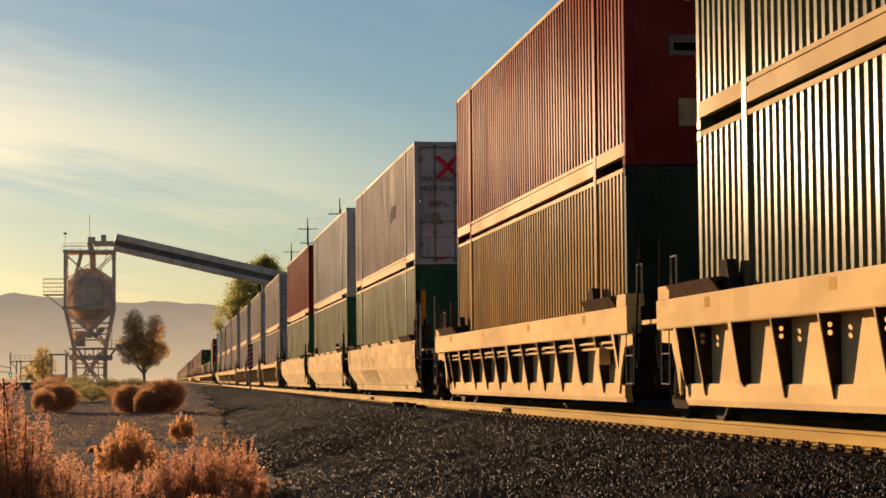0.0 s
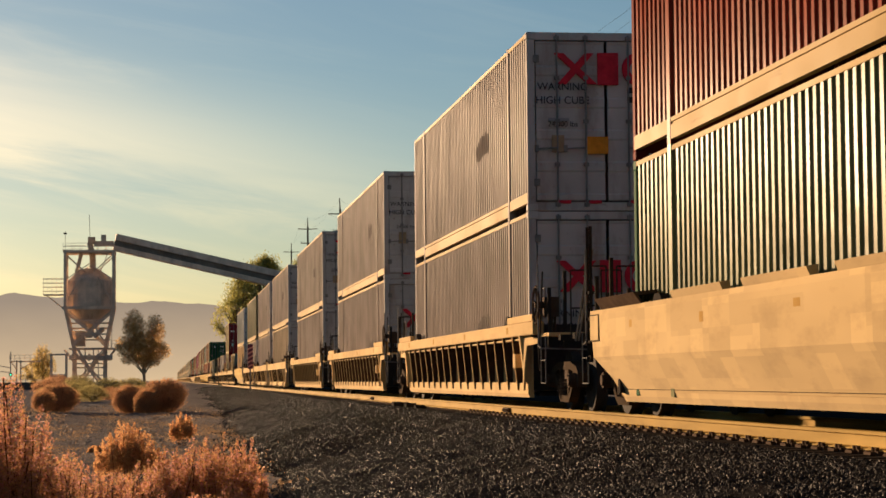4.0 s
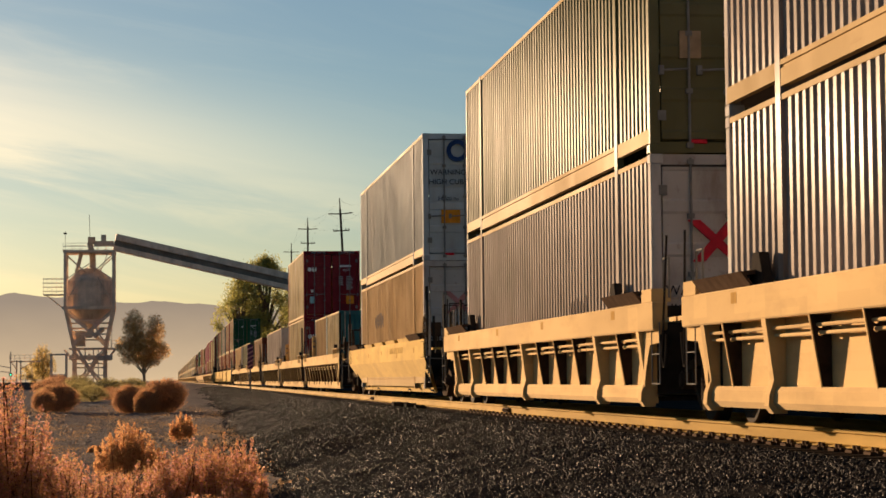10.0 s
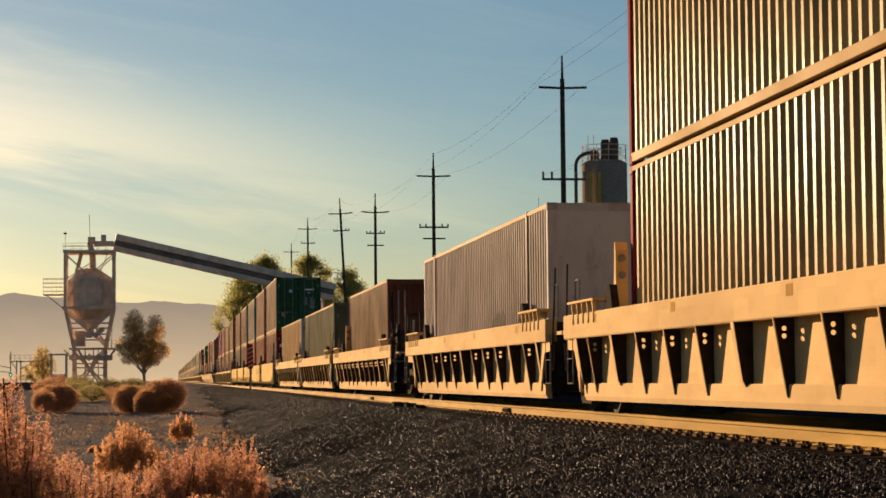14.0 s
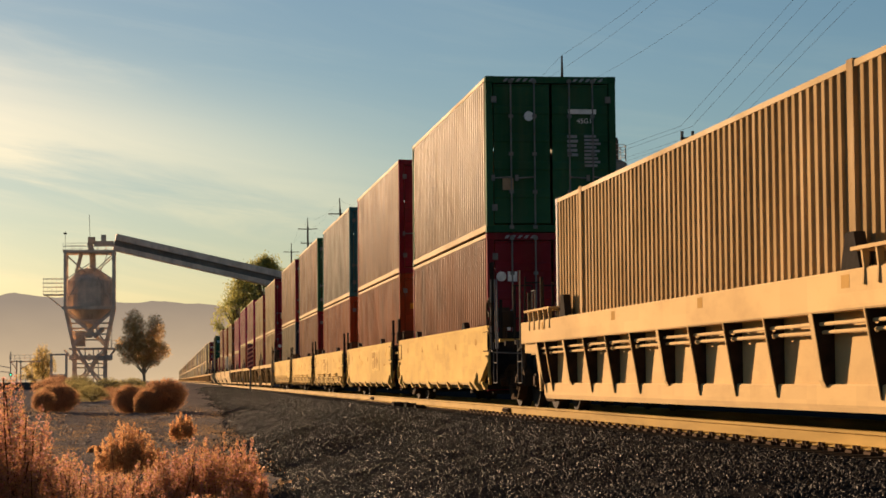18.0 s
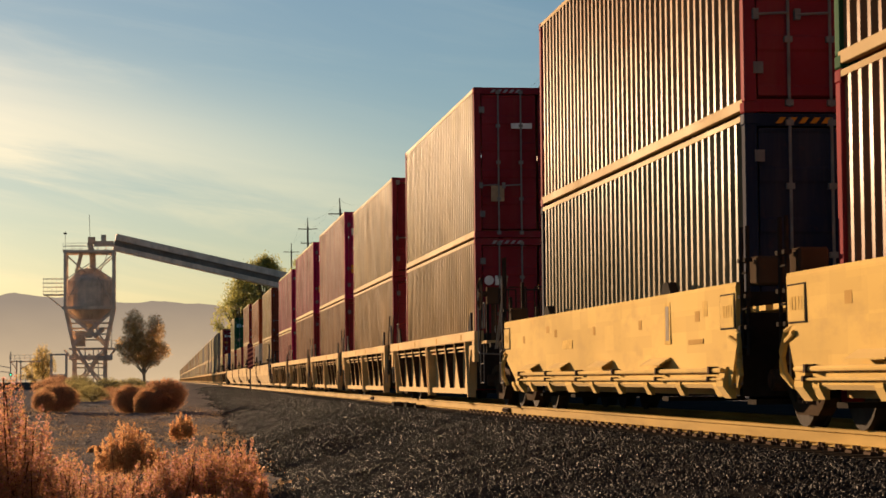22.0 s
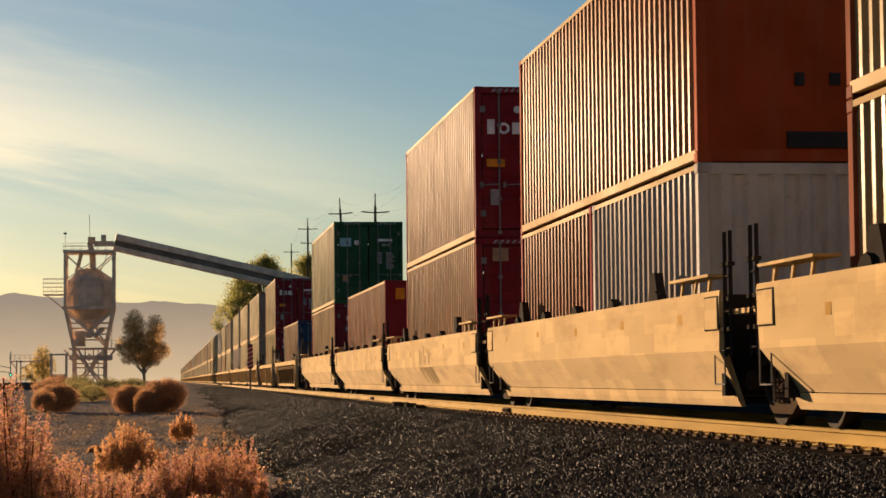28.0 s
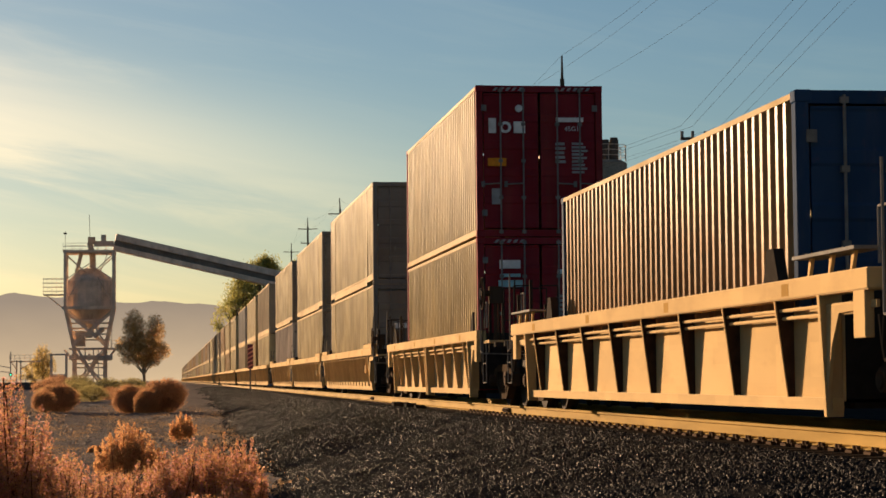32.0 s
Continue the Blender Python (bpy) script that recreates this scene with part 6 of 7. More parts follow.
# ---- the track ----
RAIL = plain("rail_steel", (0.37, 0.25, 0.082), 0.7, 0.0, 4.0, vary=0.28, gloss=0.002, lay=0.12)
TIE = plain("weathered_tie", (0.045, 0.036, 0.03), 0.9)


def make_track():
    prof = [(-0.068, -0.172), (0.068, -0.172), (0.068, -0.160), (0.012, -0.140), (0.010, -0.045), (0.036, -0.034), (0.036, -0.006), (0.024, 0.0), (-0.024, 0.0), (-0.036, -0.006), (-0.036, -0.034), (-0.010, -0.045), (-0.012, -0.140), (-0.068, -0.160)]
    for name, x in (("near_rail", TRACK - 0.755), ("far_rail", TRACK + 0.755)):
        bm = bmesh.new()
        bm_prism(bm, [(x + u, z) for u, z in prof], "y", -30, 2000)
        me = bpy.data.meshes.new("rail")
        bm.to_mesh(me)
        bm.free()
        me.materials.append(RAIL)
        tagged(new("rail", me), "sunlit steel rail with a worn top", "rail", "rails", "structure")
    tie_me = None
    root = None
    for i in range(180):
        y = 8 + i * 0.53
        tie = new("railroad_tie")
        tagged(tie, "weathered dark tie bedded in ballast", "tie", "ties under the track", "structure")
        tie.location = (TRACK, y, 0)
        box_part("beam", tie, TIE, -1.37, 1.37, -0.12, 0.12, -0.34, -0.2)
        for s in (-1,) if i < 120 else ():
            box_part("tie_plate", tie, CAST, s * 0.755 - 0.16, s * 0.755 + 0.16, -0.095, 0.095, -0.2, -0.174)
        if i < 70:
            for d in (-0.16, 0.16):
                box_part("rail_anchor", tie, CAST, -0.755 - 0.12, -0.755 - 0.02, d - 0.022, d + 0.022, -0.21, -0.166)
            for d in (-0.05, 0.05):
                box_part("spike", tie, CAST, -0.755 - 0.10, -0.755 - 0.065, d - 0.015, d + 0.015, -0.174, -0.135)


make_track()


def joint_bars():
    """Bolted bars where the near rail is joined, with loose track hardware beside the farther one."""
    for y in (40.0, 67.0):
        ob = new("joint_bar")
        ob.location = (TRACK - 0.755, y, 0)
        tagged(ob, "bolted steel joint bar on the rail", "joint bar", "joint bars on the rail")
        box_part("bar", ob, CAST, -0.06, -0.012, -0.30, 0.30, -0.135, -0.05)
        for d in (-0.22, -0.07, 0.07, 0.22):
            part("bolt", lambda bm: bm_cyl(bm, (-0.09, d, -0.095), (-0.05, d, -0.095), 0.022, 6), CAST, ob, key=("bolt", d))
    r = random.Random(3)
    for i in range(14):
        y = 51 + i * 0.45 + r.uniform(-0.1, 0.1)
        ob = new("track_hardware")
        ob.location = (5.95 + r.uniform(-0.25, 0.05), y, -0.2)
        tagged(ob, "dark loose track hardware lying by the rail", "track hardware", "loose track hardware")
        box_part("plate", ob, DARK, -0.12, 0.12, -0.12, 0.12, -0.03, 0.02 + 0.1 * r.random(), bevel=0.008)


joint_bars()


# ---- distance ----
def make_hills():
    for name, dist, tone, prof, words in (
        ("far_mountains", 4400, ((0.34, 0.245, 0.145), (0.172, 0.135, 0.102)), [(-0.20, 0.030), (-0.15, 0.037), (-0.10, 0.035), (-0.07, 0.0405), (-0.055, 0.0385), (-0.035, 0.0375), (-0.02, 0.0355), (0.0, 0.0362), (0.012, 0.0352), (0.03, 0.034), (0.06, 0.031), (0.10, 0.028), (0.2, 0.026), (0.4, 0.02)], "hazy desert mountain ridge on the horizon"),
    ):
        bm = bmesh.new()
        prev = None
        n = 260
        for i in range(n + 1):
            a = -0.3 + 0.8 * i / n
            h = np.interp(a, [p[0] for p in prof], [p[1] for p in prof])
            h += 0.0011 * noise.noise(Vector((a * 60, 0, 1))) + 0.0006 * noise.noise(Vector((a * 190, 3, 1)))
            x, y = dist * math.sin(a), dist * math.cos(a)
            row = [bm.verts.new((x * k, y * k, z)) for k, z in ((0.93, -3), (0.95, h * dist * 0.35), (0.98, h * dist * 0.8), (1.0, h * dist), (1.06, -3))]
            if prev:
                for j in range(4):
                    bm.faces.new((prev[j], row[j], row[j + 1], prev[j + 1]))
            prev = row
        me = bpy.data.meshes.new(name)
        bm.to_mesh(me)
        bm.free()
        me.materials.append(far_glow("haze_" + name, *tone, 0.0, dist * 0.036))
        me.shade_smooth()
        tagged(new(name, me), words, "mountains", kind="structure")


make_hills()
# ---- the loading tower and its conveyor ----
# tower steels paled: distance haze is put into their base colour
TIN = paint("dusty_tower_steel", (0.62, 0.50, 0.40), 0.6, 0.4, 0.25)
RUST = paint("rusty_hopper_steel", (0.60, 0.46, 0.34), 0.65, 0.4, 0.22)
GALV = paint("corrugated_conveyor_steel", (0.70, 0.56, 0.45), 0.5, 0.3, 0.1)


def beam(bm, p, q, w=0.16):
    p, q = Vector(p), Vector(q)
    bm_cyl(bm, p, q, w * 0.7, 4)


def loading_tower():
    root = new("loading_tower")
    root.location = (-11.4, 320, -0.12)
    tagged(root, "rusty steel loading tower with a round hopper and railed top deck", "silo tower")
    one = lambda name, make, mat=TIN, label="": part(name, make, mat, root, label)
    for sx in (-1, 1):
        for sy in (-1, 1):
            one("upper_leg", lambda bm: beam(bm, (sx * 3.45, sy * 3, 11.1), (sx * 3.45, sy * 3, 19.3), 0.40))
            one("lower_leg", lambda bm: beam(bm, (sx * 2.2, sy * 2.0, 5.3), (sx * 3.45, sy * 3, 11.2), 0.46))
            one("leg_post", lambda bm: beam(bm, (sx * 2.2, sy * 2.0, 0), (sx * 2.2, sy * 2.0, 5.5), 0.5))
            one("knee_brace", lambda bm: beam(bm, (sx * 2.2, sy * 2.0, 3.4), (sx * 3.6, sy * 2.4, 5.2), 0.14))
    for sy in (-1, 1):
        for a, b in (((-3.4, 11.3), (3.4, 11.3)), ((-3.4, 19.2), (3.4, 19.2)), ((-2.6, 5.4), (2.6, 5.4)), ((-3.4, 15.3), (0, 17.6)), ((3.4, 15.3), (0, 17.6)), ((-3.4, 19.0), (-0.6, 16.4)), ((3.4, 19.0), (0.6, 16.4)),
                     ((-3.3, 11.0), (2.3, 5.6)), ((3.3, 11.0), (-2.3, 5.6)), ((-2.4, 5.2), (1.2, 0.6)), ((2.3, 5.2), (-1.2, 0.6)), ((-2.2, 3.2), (2.2, 3.2)), ((-2.8, 8.3), (2.8, 8.3))):
            one("brace", lambda bm: beam(bm, (a[0], sy * 2.6, a[1]), (b[0], sy * 2.6, b[1]), 0.14))

    for a, b, w in (((-3.1, 10.4), (0.9, 7.0), 0.26), ((3.1, 10.4), (-0.9, 7.0), 0.26), ((0.4, 9.2), (2.4, 5.8), 0.22), ((-2.0, 9.4), (1.6, 9.4), 0.2), ((-2.5, 7.4), (2.5, 7.4), 0.2), ((-1.6, 5.2), (0.6, 1.6), 0.3), ((0.2, 3.0), (2.0, 5.2), 0.16), ((0.6, 0), (0.6, 5.2), 0.16), ((1.3, 0), (1.3, 5.2), 0.12), ((-2.2, 1.5), (2.2, 1.5), 0.14), ((-3.45, 13.2), (3.45, 13.2), 0.1), ((1.6, 16.4), (2.7, 19.2), 0.1), ((-3.3, 12.0), (-1.2, 15.6), 0.12), ((3.3, 12.0), (1.2, 15.6), 0.12)):
        one("brace", lambda bm: beam(bm, (a[0], -3.1, a[1]), (b[0], -3.1, b[1]), w))
    for a, b, w in (((-2.1, 0.3), (2.1, 4.9), 0.24), ((2.1, 0.3), (-2.1, 4.9), 0.24), ((-2.2, 2.6), (2.2, 2.6), 0.2), ((-2.5, 5.8), (2.9, 10.6), 0.3), ((2.5, 5.8), (-2.9, 10.6), 0.3), ((-2.9, 9.0), (2.9, 9.0), 0.22), ((-0.6, 0.0), (-0.6, 5.2), 0.18), ((-2.4, 6.6), (2.4, 6.6), 0.2)):
        one("brace", lambda bm: beam(bm, (a[0], -2.2, a[1]), (b[0], -2.2, b[1]), w))
    one("gate_valve", lambda bm: (bm_box(bm, -0.5, 0.4, -2.9, -1.6, 6.9, 7.8), bm_cyl(bm, (0.6, -2.6, 7.0), (2.0, -2.6, 8.2), 0.35, 10)), RUST)
    one("drive_motor", lambda bm: (bm_cyl(bm, (2.3, -2.4, 3.9), (3.1, -2.4, 3.9), 0.3, 10), bm_box(bm, 1.4, 2.3, -2.7, -2.1, 3.6, 4.3)), TIN)
    one("access_ladder", lambda bm: [beam(bm, (2.75, -3.2, 5.4), (3.0, -3.2, 11.2), 0.06), beam(bm, (3.15, -3.2, 5.4), (3.4, -3.2, 11.2), 0.06)] + [beam(bm, (2.77 + k * 0.0125, -3.2, 5.7 + k * 0.3), (3.17 + k * 0.0125, -3.2, 5.7 + k * 0.3), 0.04) for k in range(18)])

    def hopper(bm):
        rings = [(0.9, 17.0), (1.6, 16.75), (3.25, 15.2), (3.3, 15.1), (3.3, 11.6), (3.25, 11.4)]
        prev = None
        for rr, z in rings:
            row = [bm.verts.new((rr * math.cos(2 * math.pi * i / 24), rr * math.sin(2 * math.pi * i / 24), z)) for i in range(24)]
            if prev:
                for i in range(24):
                    bm.faces.new((prev[i], row[i], row[(i + 1) % 24], prev[(i + 1) % 24]))
            prev = row
    one("hopper_shell", hopper, paint("pale_hopper_steel", (0.70, 0.53, 0.41), 0.55, 0.4, 0.3))

    def cone(bm):
        prev = None
        for rr, z in ((3.25, 11.4), (2.9, 10.7), (1.15, 8.5), (0.6, 8.3), (0.6, 7.6)):
            row = [bm.verts.new((rr * math.cos(2 * math.pi * i / 24), rr * math.sin(2 * math.pi * i / 24), z)) for i in range(24)]
            if prev:
                for i in range(24):
                    bm.faces.new((prev[i], prev[(i + 1) % 24], row[(i + 1) % 24], row[i]))
            prev = row
    one("hopper_cone", cone, RUST)
    one("ring_beam", lambda bm: (bm_box(bm, -3.9, 3.7, -3.35, -3.05, 11.0, 11.4), bm_box(bm, -3.9, 3.7, 3.05, 3.35, 11.0, 11.4)))
    one("hatch", lambda bm: bm_box(bm, -0.7, 0.5, -1.2, 0.4, 16.2, 16.95), RUST)
    one("chute", lambda bm: (bm_cyl(bm, (0.45, 0, 16.6), (0.35, 0, 19.3), 0.45, 10), bm_cyl(bm, (0.35, 0, 19.2), (-0.05, 0, 20.8), 0.4, 10), bm_box(bm, -0.3, 0.75, -0.6, 0.6, 20.6, 21.6)), RUST)
    for k in range(10):
        a = 2 * math.pi * k / 10 + 0.2
        one("hopper_seam", lambda bm: beam(bm, (3.32 * math.cos(a), 3.32 * math.sin(a), 11.5), (3.32 * math.cos(a), 3.32 * math.sin(a), 15.1), 0.05))
    one("slide_pipe", lambda bm: bm_cyl(bm, (-1.9, -1, 16.4), (-1.2, -1, 19.2), 0.28, 8))
    one("top_deck", lambda bm: bm_box(bm, -3.75, 3.7, -3.2, 3.2, 19.2, 19.55))
    one("lower_deck", lambda bm: bm_box(bm, -2.9, 4.0, -2.6, 2.6, 5.2, 5.45))
    one("machine_house", lambda bm: bm_box(bm, -2.45, -0.7, -1.6, 1.6, 5.7, 7.9), RUST)
    one("conveyor_head", lambda bm: (bm_box(bm, 0.6, 3.4, -0.6, 0.6, 20.3, 21.0), bm_box(bm, 1.6, 2.3, -0.9, 0.9, 20.6, 21.9)))

    def railing(bm):
        for y in (-3.1, 3.1):
            for z in (20.05, 20.55):
                beam(bm, (-3.7, y, z), (3.6, y, z), 0.05)
            for i in range(7):
                beam(bm, (-3.7 + i * 1.2, y, 19.5), (-3.7 + i * 1.2, y, 20.55), 0.05)
        for y in (-2.5,):
            for z in (6.0, 6.5):
                beam(bm, (1.8, y, z), (3.9, y, z), 0.05)
            for i in range(4):
                beam(bm, (1.8 + i * 0.7, y, 5.4), (1.8 + i * 0.7, y, 6.5), 0.05)
    one("railing", railing)

    def balcony(bm):
        for z in (13.7, 14.3, 14.9, 15.5, 13.2):
            beam(bm, (-6.7, -1.5, z), (-3.4, -1.5, z), 0.06)
            beam(bm, (-6.7, 1.0, z), (-3.4, 1.0, z), 0.06)
        for i in range(6):
            beam(bm, (-6.6 + i * 0.62, -1.5, 13.1), (-6.6 + i * 0.62, -1.5, 15.6), 0.05)
        bm_box(bm, -6.6, -3.4, -1.6, 1.2, 13.1, 13.25)
        beam(bm, (-6.2, 0, 13.1), (-3.4, 0, 10.9), 0.12)
    one("side_balcony", balcony)
    one("mast", lambda bm: beam(bm, (0.0, 0, 21.4), (-0.1, 0, 24.9), 0.07), DARK)
    one("mast", lambda bm: beam(bm, (-3.6, 1, 19.4), (-3.6, 1, 22.6), 0.05), DARK)
    one("lamp_head", lambda bm: bm_box(bm, -3.85, -3.4, 0.8, 1.2, 22.1, 22.3), DARK)

    def pipes(bm):
        for z in (3.9, 4.2):
            bm_cyl(bm, (-2.9, -2.3, z), (3.3, -2.3, z), 0.2, 8)
        for i in range(5):
            bm_cyl(bm, (-2.4 + i * 1.2, -2.3, 3.6), (-2.4 + i * 1.2, -2.3, 4.6), 0.16, 8)
    one("pipe_rack", pipes)


loading_tower()


def conveyor():
    root = new("conveyor_gallery")
    tagged(root, "long enclosed conveyor gallery sloping down from the tower", "conveyor")
    A, B = Vector((-7.9, 320, 20.62)), Vector((24.2, 322, 13.30))
    d = (B - A).normalized()
    up = Vector((0, 0, 1)) - d * d.z
    up.normalize()
    side = d.cross(up)
    length = (B - A).length

    def at(s, u, w):
        return A + d * s + up * u + side * w

    def tube(u0, u1, w, s0=0.0, s1=length):
        def make(bm):
            v = [bm.verts.new(at(s, u, ww)) for s in (s0, s1) for u, ww in ((u0, -w), (u1, -w), (u1, w), (u0, w))]
            for f in ((0, 1, 2, 3), (7, 6, 5, 4), (0, 4, 5, 1), (1, 5, 6, 2), (2, 6, 7, 3), (3, 7, 4, 0)):
                bm.faces.new([v[i] for i in f])
            bmesh.ops.recalc_face_normals(bm, faces=bm.faces[:])
        return make
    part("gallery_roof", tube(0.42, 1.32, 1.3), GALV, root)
    # the recessed wall's shade is put into its darker colour
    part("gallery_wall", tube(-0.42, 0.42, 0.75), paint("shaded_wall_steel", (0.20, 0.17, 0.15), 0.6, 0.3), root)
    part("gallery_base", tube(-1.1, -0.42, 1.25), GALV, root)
    for i in range(12):
        s = length * (i + 0.5) / 12
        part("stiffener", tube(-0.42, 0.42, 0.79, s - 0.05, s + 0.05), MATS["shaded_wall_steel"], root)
    for s in (-1, 1):
        part("trestle_leg", lambda bm: beam(bm, (23.0, 322 + s * 2.2, -0.15), (22.6, 322 + s * 0.8, 12.6), 0.3), TIN, root)
    part("trestle_cap", lambda bm: bm_box(bm, 22.3, 23.0, 320.5, 323.5, 12.2, 12.55), TIN, root)


conveyor()


def silo_plant():
    """Concrete silos with a railed top beyond the track."""
    root = new("silo_plant")
    root.location = (40.6, 200, -0.15)
    tagged(root, "weathered round silo with vents and a railed top, beyond the track", "silo")
    conc = plain("dusty_concrete", (0.28, 0.24, 0.195), 0.85)
    sooty = plain("sooty_vent_steel", (0.10, 0.082, 0.07), 0.8)
    part("silo_shell", lambda bm: bm_cyl(bm, (0, 0, 0), (0, 0, 20.6), 2.15, 28), conc, root)
    part("silo_cap", lambda bm: bm_cyl(bm, (0, 0, 20.6), (0, 0, 20.9), 2.2, 28, 1.7), conc, root)
    for x, h in ((-0.9, 21.9), (0.1, 22.9), (0.95, 23.1)):
        part("vent_pipe", lambda bm: (bm_cyl(bm, (x, 0, 20.8), (x, 0, h - 0.2), 0.42, 12), bm_cyl(bm, (x, 0, h - 0.2), (x, 0, h), 0.36, 12)), sooty, root)
    for x in (-1.75, -0.9):
        part("downpipe", lambda bm: bm_cyl(bm, (x, -2.2, 14.0), (x, -2.2, 19.6), 0.17, 8), paint("yellow_pipe_paint", (0.5, 0.36, 0.10), 0.5, 0.3), root)

    def rail(bm):
        for z in (21.3, 21.8, 22.3):
            for i in range(16):
                a, b = math.pi * i / 8, math.pi * (i + 1) / 8
                beam(bm, (2.1 * math.cos(a), 2.1 * math.sin(a), z), (2.1 * math.cos(b), 2.1 * math.sin(b), z), 0.05)
        for i in range(12):
            a = math.pi * i / 6
            beam(bm, (2.1 * math.cos(a), 2.1 * math.sin(a), 20.8), (2.1 * math.cos(a), 2.1 * math.sin(a), 22.3), 0.05)
        for x in (-1.7, -1.2):
            beam(bm, (x, -1, 20.8), (x, -1, 23.2), 0.05)
    part("railing", rail, TIN, root)

    def gooseneck(bm):
        pts = [(-2.9, -1, 14.0), (-2.9, -1, 20.4)] + [(-2.9 + 1.5 * (1 - math.cos(t)), -1, 20.4 + 1.2 * math.sin(t)) for t in (0.4, 0.8, 1.2, 1.57)]
        bm_pipe(bm, pts, 0.16, 8)
        bm_cyl(bm, (-2.9, -1, 0), (-2.9, -1, 14.0), 0.16, 8)
    part("gooseneck_pipe", gooseneck, sooty, root)

    def low_house(bm):
        bm_box(bm, -6.6, -2.2, -1.5, 1.5, 0, 14.8)
    part("machine_house", low_house, conc, root)

    def deck(bm):
        bm_box(bm, -6.8, -2.2, -1.7, 1.7, 14.8, 15.0)
        for i in range(6):
            beam(bm, (-6.7 + i * 0.85, -1.6, 15.0), (-6.7 + i * 0.85, -1.6, 16.0), 0.05)
        for z in (15.5, 16.0):
            beam(bm, (-6.7, -1.6, z), (-2.3, -1.6, z), 0.05)
        beam(bm, (-6.3, 0, 15.0), (-6.3, 0, 17.4), 0.05)
        bm_cyl(bm, (-3.6, 0, 15.0), (-3.6, 0, 16.4), 0.5, 10)
    part("roof_deck", deck, TIN, root)


silo_plant()

# ---- pole line ----
WOOD = plain("dark_pole_timber", (0.09, 0.065, 0.05), 0.85)
WIRE = plain("line_wire", (0.05, 0.05, 0.05), 0.9, 0.0, gloss=0.0)
POLES = []


def utility_pole(x, y, top, arms, tilt=0.0, spike=True):
    """arms: (height below the top, half width, rise of the tips, insulators)."""
    root = new("utility_pole")
    root.matrix_basis = pose(x, y, -0.2, 0, tilt, 0)
    tagged(root, "dark timber utility pole with cross-arms", "utility pole", "pole line beyond the track")
    part("pole", lambda bm: (bm_cyl(bm, (0, 0, 0), (0, 0, top - 1.4 if spike else top), 0.2, 10, 0.14), bm_cyl(bm, (0, 0, top - 1.5), (0, 0, top), 0.09, 6, 0.05) if spike else None), WOOD, root)
    for drop, half, rise, ins in arms:
        z = top - drop
        part("cross_arm", lambda bm: (beam(bm, (-half, -0.12, z + rise), (0, -0.12, z), 0.13), beam(bm, (half, -0.12, z + rise), (0, -0.12, z), 0.13)), WOOD, root)
        if ins:
            for u in (-0.95, -0.55, 0.55, 0.95):
                part("insulator", lambda bm: bm_cyl(bm, (u * half, -0.12, z + 0.05), (u * half, -0.12, z + 0.05 + ins), 0.07, 6), STEEL, root)
    POLES.append((x, y, top - 0.2))


utility_pole(23.3, 127, 19.85, [(1.95, 1.45, 0.05, 0), (7.4, 1.3, 0.0, 0.4)])
utility_pole(23.2, 190, 20.6, [(2.1, 1.5, 0.05, 0), (6.6, 1.3, 0, 0.25), (7.6, 1.0, 0, 0)])
utility_pole(22.0, 232, 20.6, [(2.1, 1.5, 0.12, 0), (4.3, 1.0, 0, 0.2), (5.6, 0.9, 0, 0)])
utility_pole(22.35, 270, 23.3, [(2.0, 1.5, 0.08, 0), (4.1, 1.0, 0, 0.2)], tilt=-3.0)
utility_pole(21.6, 340, 26.0, [(1.8, 1.5, 0.06, 0), (4.0, 1.1, 0, 0.2)])
utility_pole(23.6, 422, 27.2, [(1.8, 1.5, 0.06, 0)])
utility_pole(24.5, 97, 11.9, [(0.35, 1.25, 0.0, 0.3)], spike=False)


def wires():
    root = new("overhead_wires")
    tagged(root, "thin overhead wires sagging between the poles", "wires", kind="stuff")
    line = [(23.3, 127, 18.0), (23.2, 190, 18.6), (22.0, 232, 18.5), (21.2, 270, 21.2), (21.6, 340, 24.0), (23.6, 422, 25.2)]
    start = [(24.2, 60, 19.5), *line]

    def run(off, dz):
        def make(bm):
            for p, q in zip(start, start[1:]):
                prev = None
                for k in range(9):
                    t = k / 8
                    pt = Vector(p).lerp(Vector(q), t) + Vector((off, 0, dz - 4 * 0.9 * t * (1 - t)))
                    if prev:
                        bm_cyl(bm, prev, pt, 0.006, 4)
                    prev = pt
        return make
    for off, dz in ((-1.4, 0.0), (1.4, 0.0), (0.0, 1.7)):
        part("wire", run(off, dz), WIRE, root)

    def low(off):
        def make(bm):
            pts = [Vector((24.5 + off, 97, 11.95)), Vector((24.6 + off, 60, 17.4)), Vector((24.8 + off, 30, 21.8))]
            pts2 = [Vector((24.5 + off, 97, 11.95)), Vector((23.3 + off, 127, 12.5))]
            bm_pipe(bm, pts, 0.006, 4)
            bm_pipe(bm, pts2, 0.006, 4)
        return make
    for off in (-1.2, -0.65, 0.65, 1.2):
        part("wire", low(off), WIRE, root)


wires()

# ---- plants ----
BRUSH = leafy("brush_seed_heads", ((0.50, 0.21, 0.13), (0.55, 0.28, 0.145), (0.48, 0.31, 0.13), (0.34, 0.21, 0.10), (0.64, 0.34, 0.33), (0.20, 0.09, 0.06)), 0.5)
BRUSH_DRY = leafy("dry_gold_brush", ((0.55, 0.30, 0.13), (0.60, 0.36, 0.17), (0.44, 0.25, 0.12), (0.5, 0.22, 0.12)), 0.6)
TWIG = plain("dry_twig", (0.10, 0.055, 0.03), 0.8)
TUMBLE = leafy("tumbleweed_twigs", ((0.42, 0.23, 0.12), (0.52, 0.30, 0.16), (0.32, 0.17, 0.09)), 0.5)
